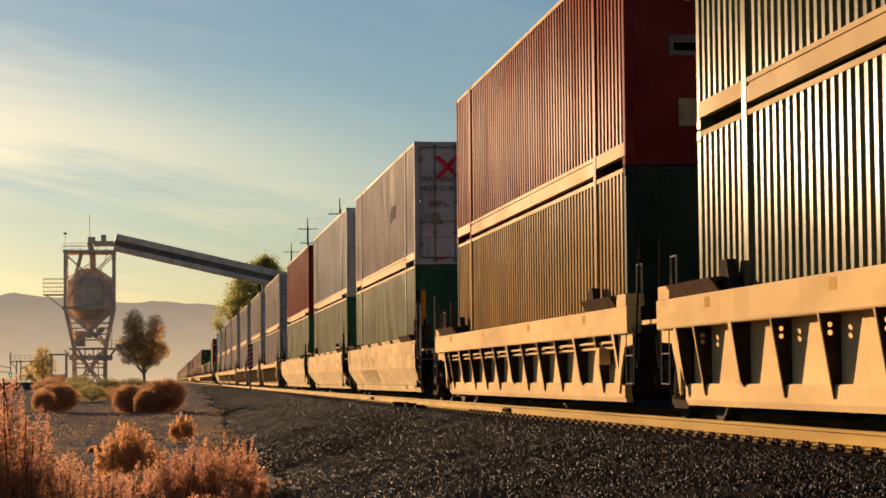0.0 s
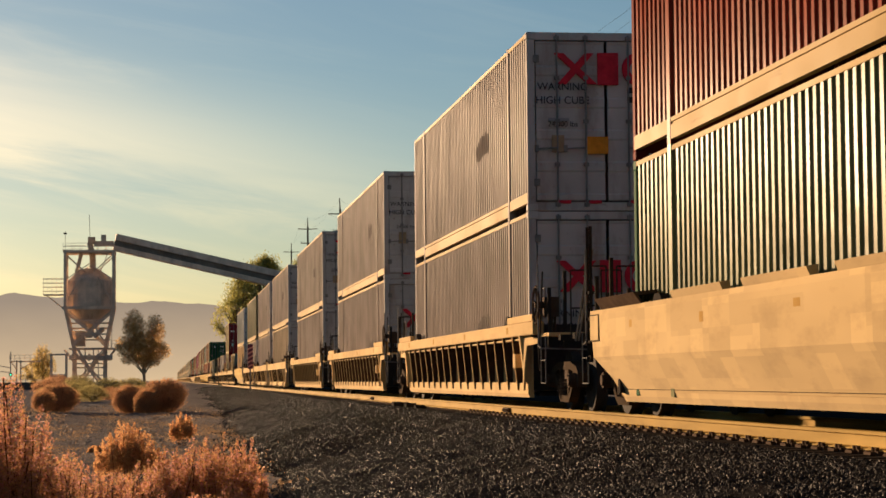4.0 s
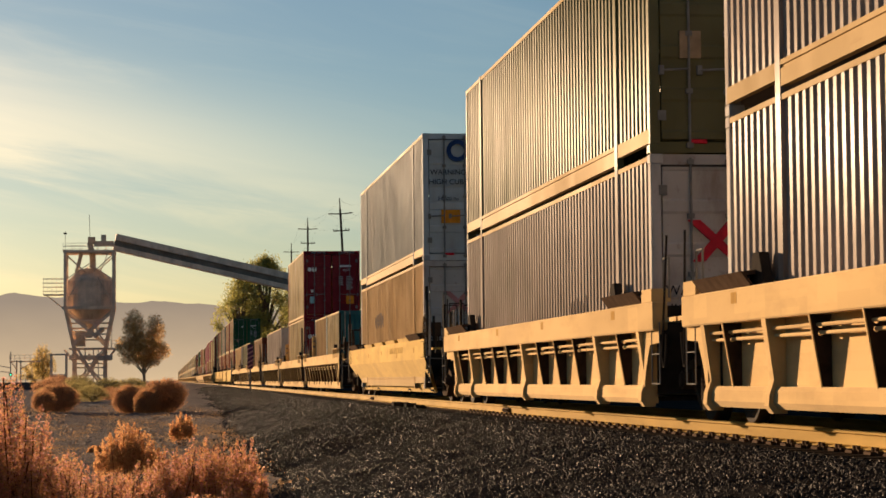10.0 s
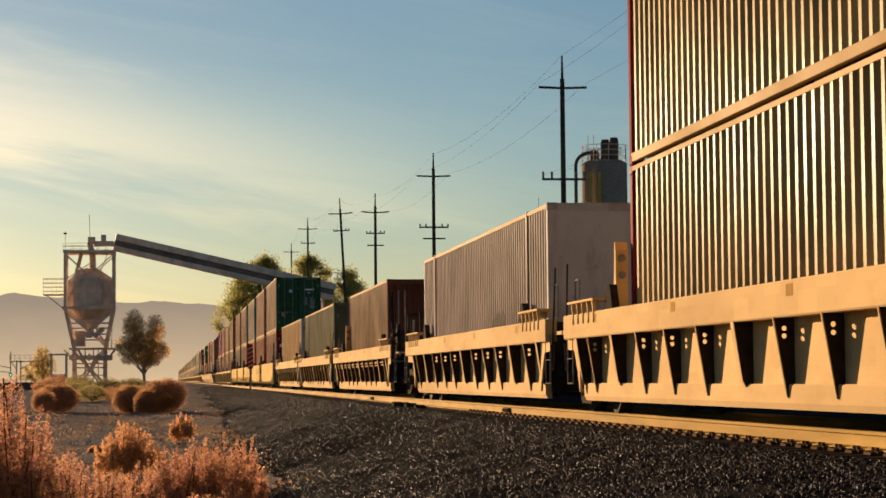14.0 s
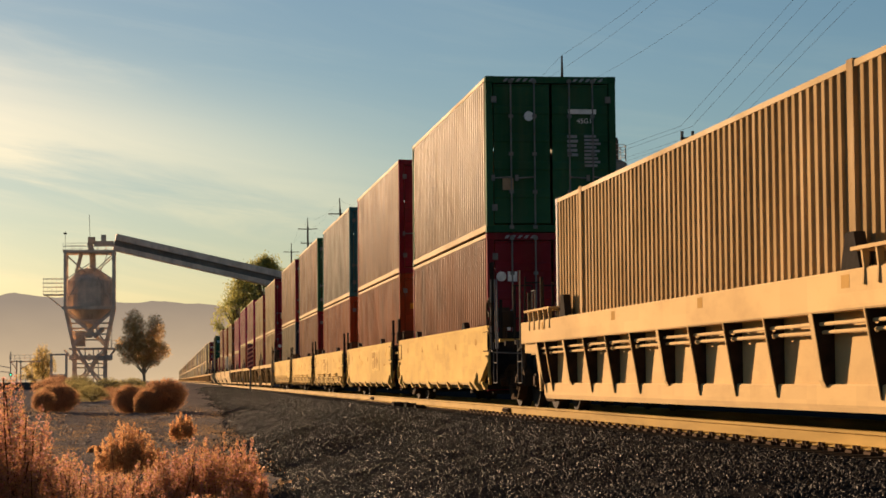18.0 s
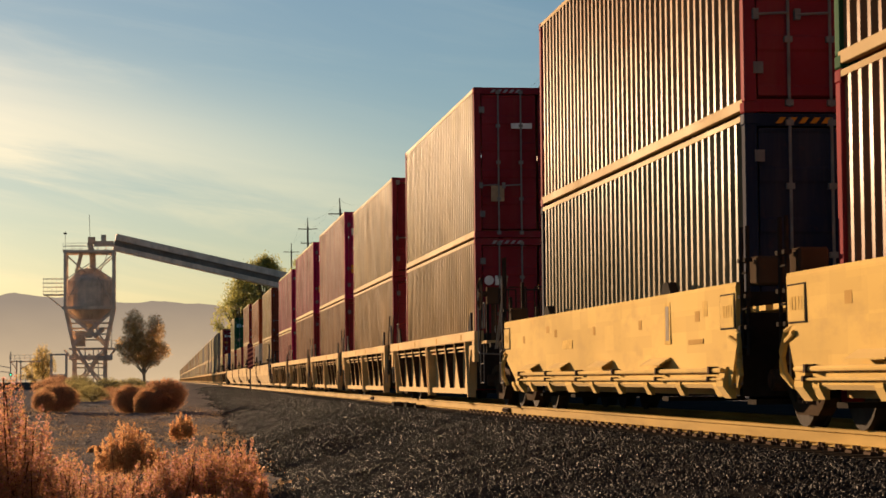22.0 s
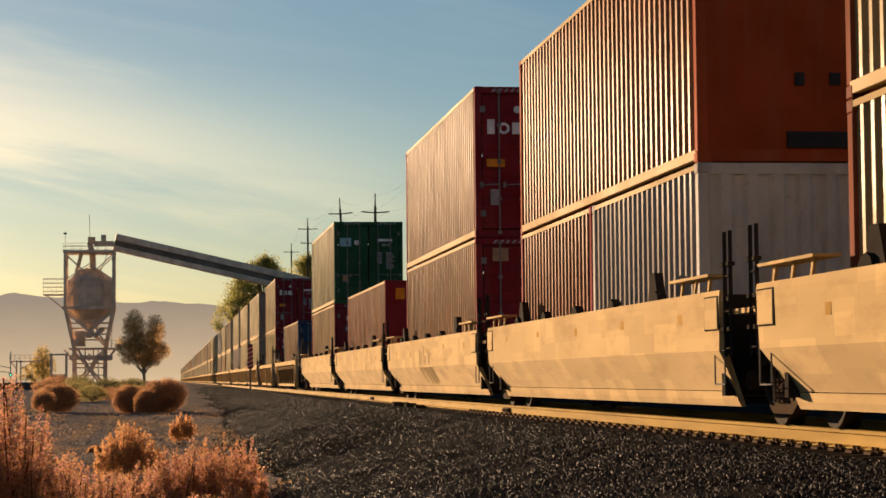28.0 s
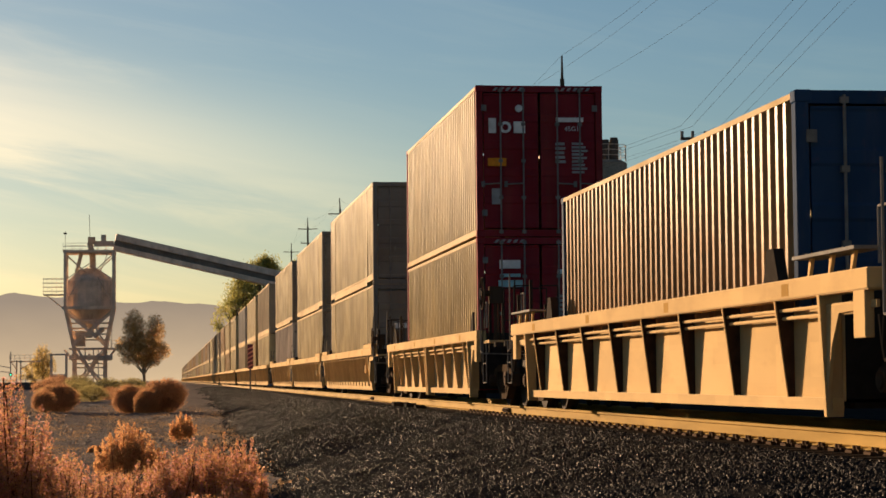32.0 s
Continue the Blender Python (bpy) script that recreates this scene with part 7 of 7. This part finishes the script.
LEAF = leafy("cottonwood_leaves", ((0.26, 0.27, 0.085), (0.33, 0.32, 0.10), (0.40, 0.35, 0.11), (0.23, 0.25, 0.08)), 0.5, haze_gaps=0.3)
LEAF_GOLD = leafy("yellowing_leaves", ((0.44, 0.34, 0.13), (0.50, 0.38, 0.15), (0.38, 0.31, 0.12)), 0.5, haze_gaps=0.35)
# haze is put into the paler leaf colour and the see-through share
LEAF_HAZE = leafy("hazy_brown_leaves", ((0.54, 0.36, 0.15), (0.58, 0.385, 0.16), (0.52, 0.345, 0.14), (0.56, 0.37, 0.155)), 0.6, haze_gaps=0.4)
SCRUB = leafy("grey_yellow_scrub", ((0.27, 0.24, 0.10), (0.34, 0.29, 0.12), (0.20, 0.17, 0.08)), 0.5)
BARK = plain("grey_bark", (0.13, 0.10, 0.075), 0.9)


def flakes(points, sizes, rng, stretch=1.6):
    """Small bent leaf pieces (two triangles each) at the points, turned at random."""
    n = len(points)
    d = rng.normal(size=(n, 3))
    d /= np.linalg.norm(d, axis=1)[:, None]
    e = np.cross(d, rng.normal(size=(n, 3)))
    e /= np.linalg.norm(e, axis=1)[:, None] + 1e-9
    f = np.cross(d, e)
    s = sizes[:, None]
    V = np.stack([points - d * s * stretch, points + e * s * 0.6 + f * s * 0.25, points + d * s * stretch, points - e * s * 0.6 + f * s * 0.25], 1).reshape(-1, 3)
    k = np.arange(n)[:, None] * 4
    F = np.concatenate([k + np.array([[0, 1, 2]]), k + np.array([[0, 2, 3]])], 1).reshape(-1, 3)
    return V, F


def mesh_from(name, V, F, mat):
    me = bpy.data.meshes.new(name)
    n = F.shape[1]
    me.vertices.add(len(V))
    me.vertices.foreach_set("co", np.asarray(V, np.float32).ravel())
    me.loops.add(F.size)
    me.loops.foreach_set("vertex_index", np.asarray(F, np.int32).ravel())
    me.polygons.add(len(F))
    me.polygons.foreach_set("loop_start", np.arange(0, F.size, n, dtype=np.int32))
    me.update(calc_edges=True)
    me.materials.append(mat)
    return me


def brush(x, y, width, height, stems, per, size, mat, words, seed, lean=0.25, mound=0.6, core=0, bare=0.35):
    """A desert shrub: wiry stems fanning up from the base, each with a plume of tiny seed heads."""
    rng = np.random.default_rng(seed)
    root = new("desert_shrub")
    root.location = (x, y, ground_z(x, y) - 0.03)
    tagged(root, words, "shrub", "desert shrubs")
    bm = bmesh.new()
    P = []
    for i in range(stems):
        a, rr = rng.uniform(0, 2 * math.pi), math.sqrt(rng.random())
        tip = np.array((math.cos(a) * rr * width / 2, math.sin(a) * rr * width / 2, height * (1 - mound * rr * rr) * rng.uniform(0.6, 1.14)))
        foot = np.array((tip[0] * 0.25, tip[1] * 0.25, 0.0))
        bend = foot * 0.5 + tip * 0.5 + rng.normal(size=3) * 0.05 * height + np.array((tip[0], tip[1], 0)) * lean * 0.4
        if i % 7 == 0:
            bm_pipe(bm, [Vector(foot), Vector(bend), Vector(tip)], 0.004 + 0.002 * rng.random(), 3)
        t = rng.uniform(bare, 1.0, per) ** 0.7
        q = (1 - t)[:, None] ** 2 * foot + 2 * ((1 - t) * t)[:, None] * bend + (t ** 2)[:, None] * tip
        q += rng.normal(size=(per, 3)) * (0.009 + 0.11 * (1.02 - t)[:, None] ** 1.3 * width)
        q[:, 2] = np.maximum(q[:, 2], 0.01)
        P.append(q)
    me = bpy.data.meshes.new("stalk")
    bm.to_mesh(me)
    bm.free()
    me.materials.append(TWIG)
    put("stalk", me, root)
    P = np.concatenate(P)
    V, F = flakes(P, rng.uniform(0.5, 1.4, len(P)) * size, rng)
    put("foliage", mesh_from("foliage", V, F, mat), root)
    if core:
        # dark twigs added to stand in for the shade inside the bush
        a, rr = rng.uniform(0, 2 * math.pi, core), np.sqrt(rng.random(core))
        hz = height * 0.72 * (1 - 0.6 * rr * rr) * rng.random(core)
        Q = np.stack([np.cos(a) * rr * width * 0.4, np.sin(a) * rr * width * 0.4, hz], 1)
        V, F = flakes(Q, rng.uniform(0.5, 1.4, core) * size * 1.3, rng, 3.0)
        put("dead_wood", mesh_from("dead_wood", V, F, leafy("shade_twig_mass", ((0.10, 0.05, 0.03), (0.06, 0.03, 0.02), (0.15, 0.08, 0.045)), 0.1)), root)
    return root


def build_brush():
    g = "russet desert shrub with wiry stems and small seed heads"
    rows = [  # x, y, width, height, stems, seed
        (-1.42, 14.0, 0.9, 1.80, 420, 1), (-1.05, 14.3, 0.85, 1.50, 380, 2), (-0.78, 14.8, 0.6, 1.12, 240, 3), (-1.25, 12.4, 0.8, 0.98, 260, 12), (-0.70, 15.8, 0.55, 0.98, 200, 13),
        (-0.48, 17.4, 0.6, 0.88, 200, 4), (-0.22, 18.4, 0.6, 0.86, 200, 14), (0.02, 18.8, 0.6, 0.98, 240, 5), (0.28, 19.2, 0.65, 1.04, 280, 15), (0.52, 19.8, 0.55, 1.02, 220, 6), (0.74, 20.4, 0.35, 0.98, 110, 16),
        (-0.12, 16.8, 0.65, 0.66, 200, 7), (0.22, 17.0, 0.6, 0.68, 200, 17), (0.50, 17.6, 0.5, 0.70, 170, 18), (-0.45, 16.0, 0.5, 0.66, 150, 19)]
    for x, y, w, h, stems, seed in rows:
        brush(x, y, w, h, stems, 170, 0.00035 * y + 0.0006, BRUSH, g, seed, mound=0.42, core=14000 if x < -0.9 else 2500, bare=0.62 if x < -0.9 else 0.35)
    brush(-0.70, 37.0, 1.15, 0.98, 190, 110, 0.0125, BRUSH_DRY, "dry golden desert shrub on bare sand", 8, mound=0.5)
    brush(0.32, 54.0, 0.72, 0.78, 90, 70, 0.015, BRUSH_DRY, "thin tuft of dry golden scrub", 10, mound=0.4)
    brush(-1.72, 52.5, 0.45, 0.18, 40, 50, 0.020, BRUSH_DRY, "low tuft of dry scrub", 11)


build_brush()


def ground_litter():
    """Tiny dry tufts and litter over the bare sand."""
    rng = np.random.default_rng(77)
    P = []
    for i in range(420):
        y = 30 + 95 * rng.random() ** 1.2
        x = rng.uniform(-0.075 * y - 1.0, 2.0)
        k = rng.uniform(0.06, 0.22) * (1 + y / 90)
        q = rng.normal(size=(40, 3)) * np.array([k, k, k * 0.35])
        q[:, 2] = np.abs(q[:, 2]) + ground_z(x, y)
        P.append(q + np.array([x, y, 0]))
    P = np.concatenate(P)
    V, F = flakes(P, rng.uniform(0.5, 1.4, len(P)) * 0.014, rng, 2.4)
    ob = new("dry_litter", mesh_from("dry_litter", V, F, leafy("dry_litter", ((0.22, 0.15, 0.09), (0.34, 0.23, 0.13), (0.16, 0.11, 0.07)), 0.4)))
    tagged(ob, "tiny dry tufts and plant litter strewn over the sand", "grass", kind="stuff")


ground_litter()


def tumbleweed(x, y, w, h, seed, words="round russet tumbleweed bush on the sand", mat=None, n=22000):
    rng = np.random.default_rng(seed)
    root = new("round_bush")
    root.location = (x, y, ground_z(x, y) - 0.05)
    tagged(root, words, "shrub", "round bushes on the sand")
    d = rng.normal(size=(n, 3))
    d /= np.linalg.norm(d, axis=1)[:, None]
    rad = 0.25 + 0.75 * rng.random(n) ** 0.55 + 0.07 * np.abs(rng.normal(size=n))
    lump = np.array([1 + 0.22 * noise.noise(Vector(v * 2.2) + Vector((seed, 0, 0))) for v in d])
    P = d * (rad * lump)[:, None] * np.array([w / 2, w / 2, h / 2]) + np.array([0, 0, h / 2])
    V, F = flakes(P, rng.uniform(0.5, 1.3, n) * w * 0.0075, rng, 5.0)
    put("twig_mass", mesh_from("twig_mass", V, F, mat or TUMBLE), root)
    bm = bmesh.new()
    for i in range(26):
        a = rng.uniform(0, 2 * math.pi)
        bm_pipe(bm, [Vector((0, 0, 0)), Vector((math.cos(a) * w * 0.2, math.sin(a) * w * 0.2, h * 0.35)), Vector((math.cos(a) * w * 0.42, math.sin(a) * w * 0.42, h * rng.uniform(0.3, 0.9)))], 0.012, 4)
    me = bpy.data.meshes.new("stalk")
    bm.to_mesh(me)
    bm.free()
    me.materials.append(TWIG)
    put("stalk", me, root)


def build_bushes():
    tumbleweed(-1.95, 111, 1.8, 1.42, 21)
    tumbleweed(-0.22, 109, 2.05, 1.66, 22)
    tumbleweed(-1.05, 107.5, 1.3, 1.2, 23)
    tumbleweed(-5.75, 116, 2.0, 1.45, 24)
    tumbleweed(-6.35, 113, 1.2, 1.1, 25)
    k = 30
    for x, y, w, h in ((-5.2, 150, 2.2, 1.2), (-4.2, 160, 1.8, 1.0), (-6.8, 170, 2.6, 1.3), (-3.2, 165, 1.9, 0.9), (-7.8, 150, 2.4, 1.1), (-9.6, 180, 3.0, 1.4), (-2.2, 175, 1.8, 0.9), (-8.5, 210, 3.0, 1.5), (-5.6, 205, 2.6, 1.3), (-11.5, 230, 3.2, 1.5), (-3.6, 220, 2.6, 1.2)):
        k += 1
        tumbleweed(x, y, w, h, k, "low dry yellow-green scrub in the distance", SCRUB if k % 4 else TUMBLE, 5000)


build_bushes()


def tree(x, y, base, height, spread, seed, words, mat, n=9000, clumps=34, bottom=0.22, leaf=0.11, lobes=None):
    rng = np.random.default_rng(seed)
    root = new("tree")
    root.location = (x, y, base)
    tagged(root, words, "tree")
    bm = bmesh.new()
    top = Vector((0.03 * height * rng.normal(), 0, height * 0.55))
    bm_cyl(bm, (0, 0, 0), top * 0.45, height * 0.035, 9, height * 0.025)
    bm_cyl(bm, top * 0.45, top, height * 0.025, 9, height * 0.012)
    C = []
    for i in range(clumps):
        t = rng.uniform(bottom, 1.0)
        if lobes:
            lx, lw, l0, l1 = lobes[i % len(lobes)]
            t = rng.uniform(l0, l1)
            mid = (t - l0) / (l1 - l0)
            wide = lw * math.sqrt(max(0.05, 1 - (2 * mid - 1) ** 2)) * spread / 2
            a = rng.uniform(0, 2 * math.pi)
            c = Vector((lx * spread / 2 + math.cos(a) * wide * math.sqrt(rng.random()), math.sin(a) * wide * math.sqrt(rng.random()), t * height))
        else:
            prof = math.sin(min(1.0, (t - bottom) / (1 - bottom) * 0.85 + 0.15) * math.pi) ** 0.7
            a, rr = rng.uniform(0, 2 * math.pi), spread / 2 * prof * rng.uniform(0.3, 1.0)
            c = Vector((math.cos(a) * rr, math.sin(a) * rr, t * height))
        C.append(c)
        if i % 2 == 0:
            start = top * min(1.0, max(0.25, c.z / height * 0.9))
            mid = start.lerp(c, 0.5) + Vector((0, 0, 0.03 * height))
            bm_cyl(bm, start, mid, height * 0.011, 6, height * 0.007)
            bm_cyl(bm, mid, c, height * 0.007, 5, height * 0.002)
    me = bpy.data.meshes.new("trunk")
    bm.to_mesh(me)
    bm.free()
    me.materials.append(BARK)
    put("trunk", me, root)
    per = n // clumps
    P = []
    for c in C:
        rad = min(spread, 9.0) * rng.uniform(0.07, 0.13)
        q = rng.normal(size=(per, 3)) * rad * np.array([0.62, 0.62, 0.55])
        P.append(q + np.array(c))
    P = np.concatenate(P)
    V, F = flakes(P, rng.uniform(0.6, 1.4, len(P)) * leaf, rng, 1.2)
    put("crown", mesh_from("crown", V, F, mat), root)


def lobed_tree(x, y, base, lobes, n, leaf, seed, words, mat):
    """A tree whose crown fills a few rounded lobes: (across, height of the middle, half width, half height)."""
    rng = np.random.default_rng(seed)
    root = new("tree")
    root.location = (x, y, base)
    tagged(root, words, "tree")
    bm = bmesh.new()
    fork = Vector((0, 0, 1.5))
    bm_cyl(bm, (0.05, 0, 0), fork, 0.24, 9, 0.2)
    for cx, cz, rx, rz in lobes:
        mid = Vector((cx * 0.45, rng.uniform(-0.3, 0.3), 1.5 + (cz - 1.5) * 0.45))
        bm_cyl(bm, fork, mid, 0.13, 7, 0.08)
        bm_cyl(bm, mid, (cx, 0, cz), 0.08, 6, 0.03)
    me = bpy.data.meshes.new("trunk")
    bm.to_mesh(me)
    bm.free()
    # bark paled: the haze is put into its colour
    me.materials.append(plain("haze_pale_bark", (0.34, 0.26, 0.18), 0.9))
    put("trunk", me, root)
    total = sum(rx * rx * rz for _, _, rx, rz in lobes)
    P = []
    for cx, cz, rx, rz in lobes:
        k = int(n * rx * rx * rz / total)
        d = rng.normal(size=(k, 3))
        d /= np.linalg.norm(d, axis=1)[:, None]
        lump = np.array([1 + 0.28 * noise.noise(Vector(v * 2.6) + Vector((cx, cz, seed))) + 0.12 * noise.noise(Vector(v * 7.0) + Vector((cz, cx, seed))) for v in d])
        r = rng.random(k) ** 0.42 * lump
        P.append(d * r[:, None] * np.array([rx, rx, rz]) + np.array([cx, 0, cz]))
    P = np.concatenate(P)
    V, F = flakes(P, rng.uniform(0.6, 1.4, len(P)) * leaf, rng, 1.2)
    put("crown", mesh_from("crown", V, F, mat), root)


def build_trees():
    lobed_tree(-3.4, 300, -0.15, [(-1.35, 8.0, 1.6, 2.3), (1.5, 7.5, 1.45, 2.2), (-2.5, 5.4, 1.5, 1.5), (2.1, 4.8, 1.6, 1.4), (-0.1, 5.3, 2.2, 2.1), (0.5, 3.4, 1.9, 1.0), (-1.9, 3.7, 1.3, 0.9)], 25000, 0.1, 51, "broad hazy cottonwood with twin rounded crowns", LEAF_HAZE)
    lobed_tree(-19.6, 345, -0.15, [(0.0, 4.4, 1.5, 2.0), (-0.9, 3.0, 1.2, 1.5), (1.0, 3.1, 1.2, 1.6), (0.1, 1.8, 1.5, 1.0)], 4500, 0.12, 52, "small yellowing tree beside the yard", LEAF_GOLD)
    tree(16.3, 370, -0.15, 21.2, 14.0, 53, "tall green-gold tree behind the conveyor", LEAF, 15000, 120, bottom=0.3, leaf=0.2)
    tree(24.0, 372, -0.15, 21.4, 13.5, 54, "tall green-gold tree behind the conveyor", LEAF, 14500, 115, bottom=0.3, leaf=0.2)
    tree(30.2, 366, -0.15, 18.8, 10.5, 55, "tall green-gold tree behind the conveyor", LEAF, 10500, 85, bottom=0.3, leaf=0.2)
    tree(12.3, 366, -0.15, 18.2, 9.0, 56, "green-gold tree beside the track", LEAF, 10000, 80, bottom=0.2, leaf=0.19)
    tree(-24.0, 400, -0.15, 4.2, 6.0, 57, "low hazy tree in the yard", LEAF_GOLD, 2600, 20, leaf=0.16)


build_trees()

# ---- small things beside the track and in the yard ----
def marker_post():
    root = new("marker_post")
    root.location = (4.98, 135, -0.25)
    tagged(root, "striped marker panel on a post beside the track", "marker post")
    part("post", lambda bm: bm_cyl(bm, (0, 0.03, 0), (0, 0.03, 3.0), 0.05, 8), STEEL, root)
    box_part("panel", root, plain("dark_purple_panel", (0.10, 0.04, 0.07), 0.6), -0.17, 0.17, -0.03, -0.005, 1.45, 2.95)

    def stripe(bm, z):
        bm_prism(bm, [(-0.165, z), (-0.165, z + 0.1), (0.165, z + 0.26), (0.165, z + 0.16)], "y", -0.036, -0.028)
    for i in range(5):
        part("stripe", lambda bm: stripe(bm, 1.5 + i * 0.27), INK["pink"], root)


marker_post()


def yard():
    shed = new("open_steel_frame")
    shed.location = (-15.6, 315, -0.15)
    tagged(shed, "tall open steel frame booth with a solid lower half", "booth")
    for sx in (-1, 1):
        for sy in (-1, 1):
            part("post", lambda bm: beam(bm, (sx * 1.05, sy * 1.05, 0), (sx * 1.05, sy * 1.05, 4.5), 0.24), TIN, shed)
    part("roof", lambda bm: bm_box(bm, -1.25, 1.25, -1.25, 1.25, 4.4, 4.62), TIN, shed)
    part("lower_wall", lambda bm: bm_box(bm, -1.0, 1.0, -1.0, 1.0, 0.0, 1.7), GALV, shed)

    gantry = new("signal_gantry")
    gantry.location = (-22.3, 330, -0.15)
    tagged(gantry, "railway signal gantry with a railed walkway and ladder mast", "signal gantry")
    part("column", lambda bm: (beam(bm, (-0.25, 0, 0), (-0.25, 0, 3.9), 0.2), beam(bm, (0.35, 0, 0), (0.35, 0, 3.9), 0.2)), TIN, gantry)
    part("cantilever", lambda bm: (beam(bm, (-1.3, 0, 3.7), (3.2, 0, 3.7), 0.2), beam(bm, (0.3, 0, 2.6), (2.2, 0, 3.6), 0.14), beam(bm, (-0.3, 0, 2.6), (-1.0, 0, 3.6), 0.14)), TIN, gantry)

    def walk_rail(bm):
        for z in (4.2, 4.65):
            beam(bm, (-1.3, 0, z), (3.2, 0, z), 0.06)
        for i in range(7):
            beam(bm, (-1.3 + i * 0.75, 0, 3.7), (-1.3 + i * 0.75, 0, 4.65), 0.05)
        beam(bm, (3.0, 0, 3.7), (3.0, 0, 6.3), 0.08)
    part("walkway_rail", walk_rail, TIN, gantry)
    part("hanger", lambda bm: beam(bm, (2.0, 0, 1.2), (2.0, 0, 3.6), 0.08), TIN, gantry)

    mast = new("signal_mast")
    mast.location = (-17.75, 250, -0.3)
    tagged(mast, "slim signal mast with a green lamp lit", "signal")
    part("mast", lambda bm: beam(bm, (0, 0, 0), (0, 0, 4.2), 0.11), TIN, mast)
    part("lamp_hood", lambda bm: bm_cyl(bm, (0, -0.1, 1.65), (0, 0.25, 1.65), 0.2, 12), DARK, mast)
    part("lamp_lens", lambda bm: bm_cyl(bm, (0, -0.125, 1.65), (0, -0.1, 1.65), 0.09, 12), glow("green_signal_lamp", (0.05, 0.9, 0.45), 1.2), mast, "lit green signal lens")
    part("arm", lambda bm: (beam(bm, (0, 0, 2.4), (-2.4, 0, 2.9), 0.09), beam(bm, (0, 0, 1.9), (-2.4, 0, 2.1), 0.09)), TIN, mast)

    wall = new("low_retaining_wall")
    wall.location = (-22.0, 230, -0.6)
    tagged(wall, "low dark retaining wall along the yard track", "wall", kind="structure")
    part("wall_face", lambda bm: bm_box(bm, -14, 9.4, 0, 0.4, -0.6, 1.05), plain("dark_wall", (0.12, 0.10, 0.085), 0.85), wall)
    part("wall_rail", lambda bm: (beam(bm, (-14, 0.2, 1.35), (9.3, 0.2, 1.3), 0.07), [beam(bm, (-13.8 + i * 2.1, 0.2, 1.0), (-13.8 + i * 2.1, 0.2, 1.35), 0.07) for i in range(12)]), TIN, wall)


yard()


# ---- motion: the whole train rolls toward the camera ----
def rolled(t):
    return 19.8105 * t - 0.00324 * t * (t - 32.0)


def motions():
    times = [0, 4, 8, 12, 16, 20, 24, 28, 32]
    for ob, y, z in MOVING:
        walk(ob, [(t, pose(TRACK, y - rolled(t), z)) for t in times])


motions()
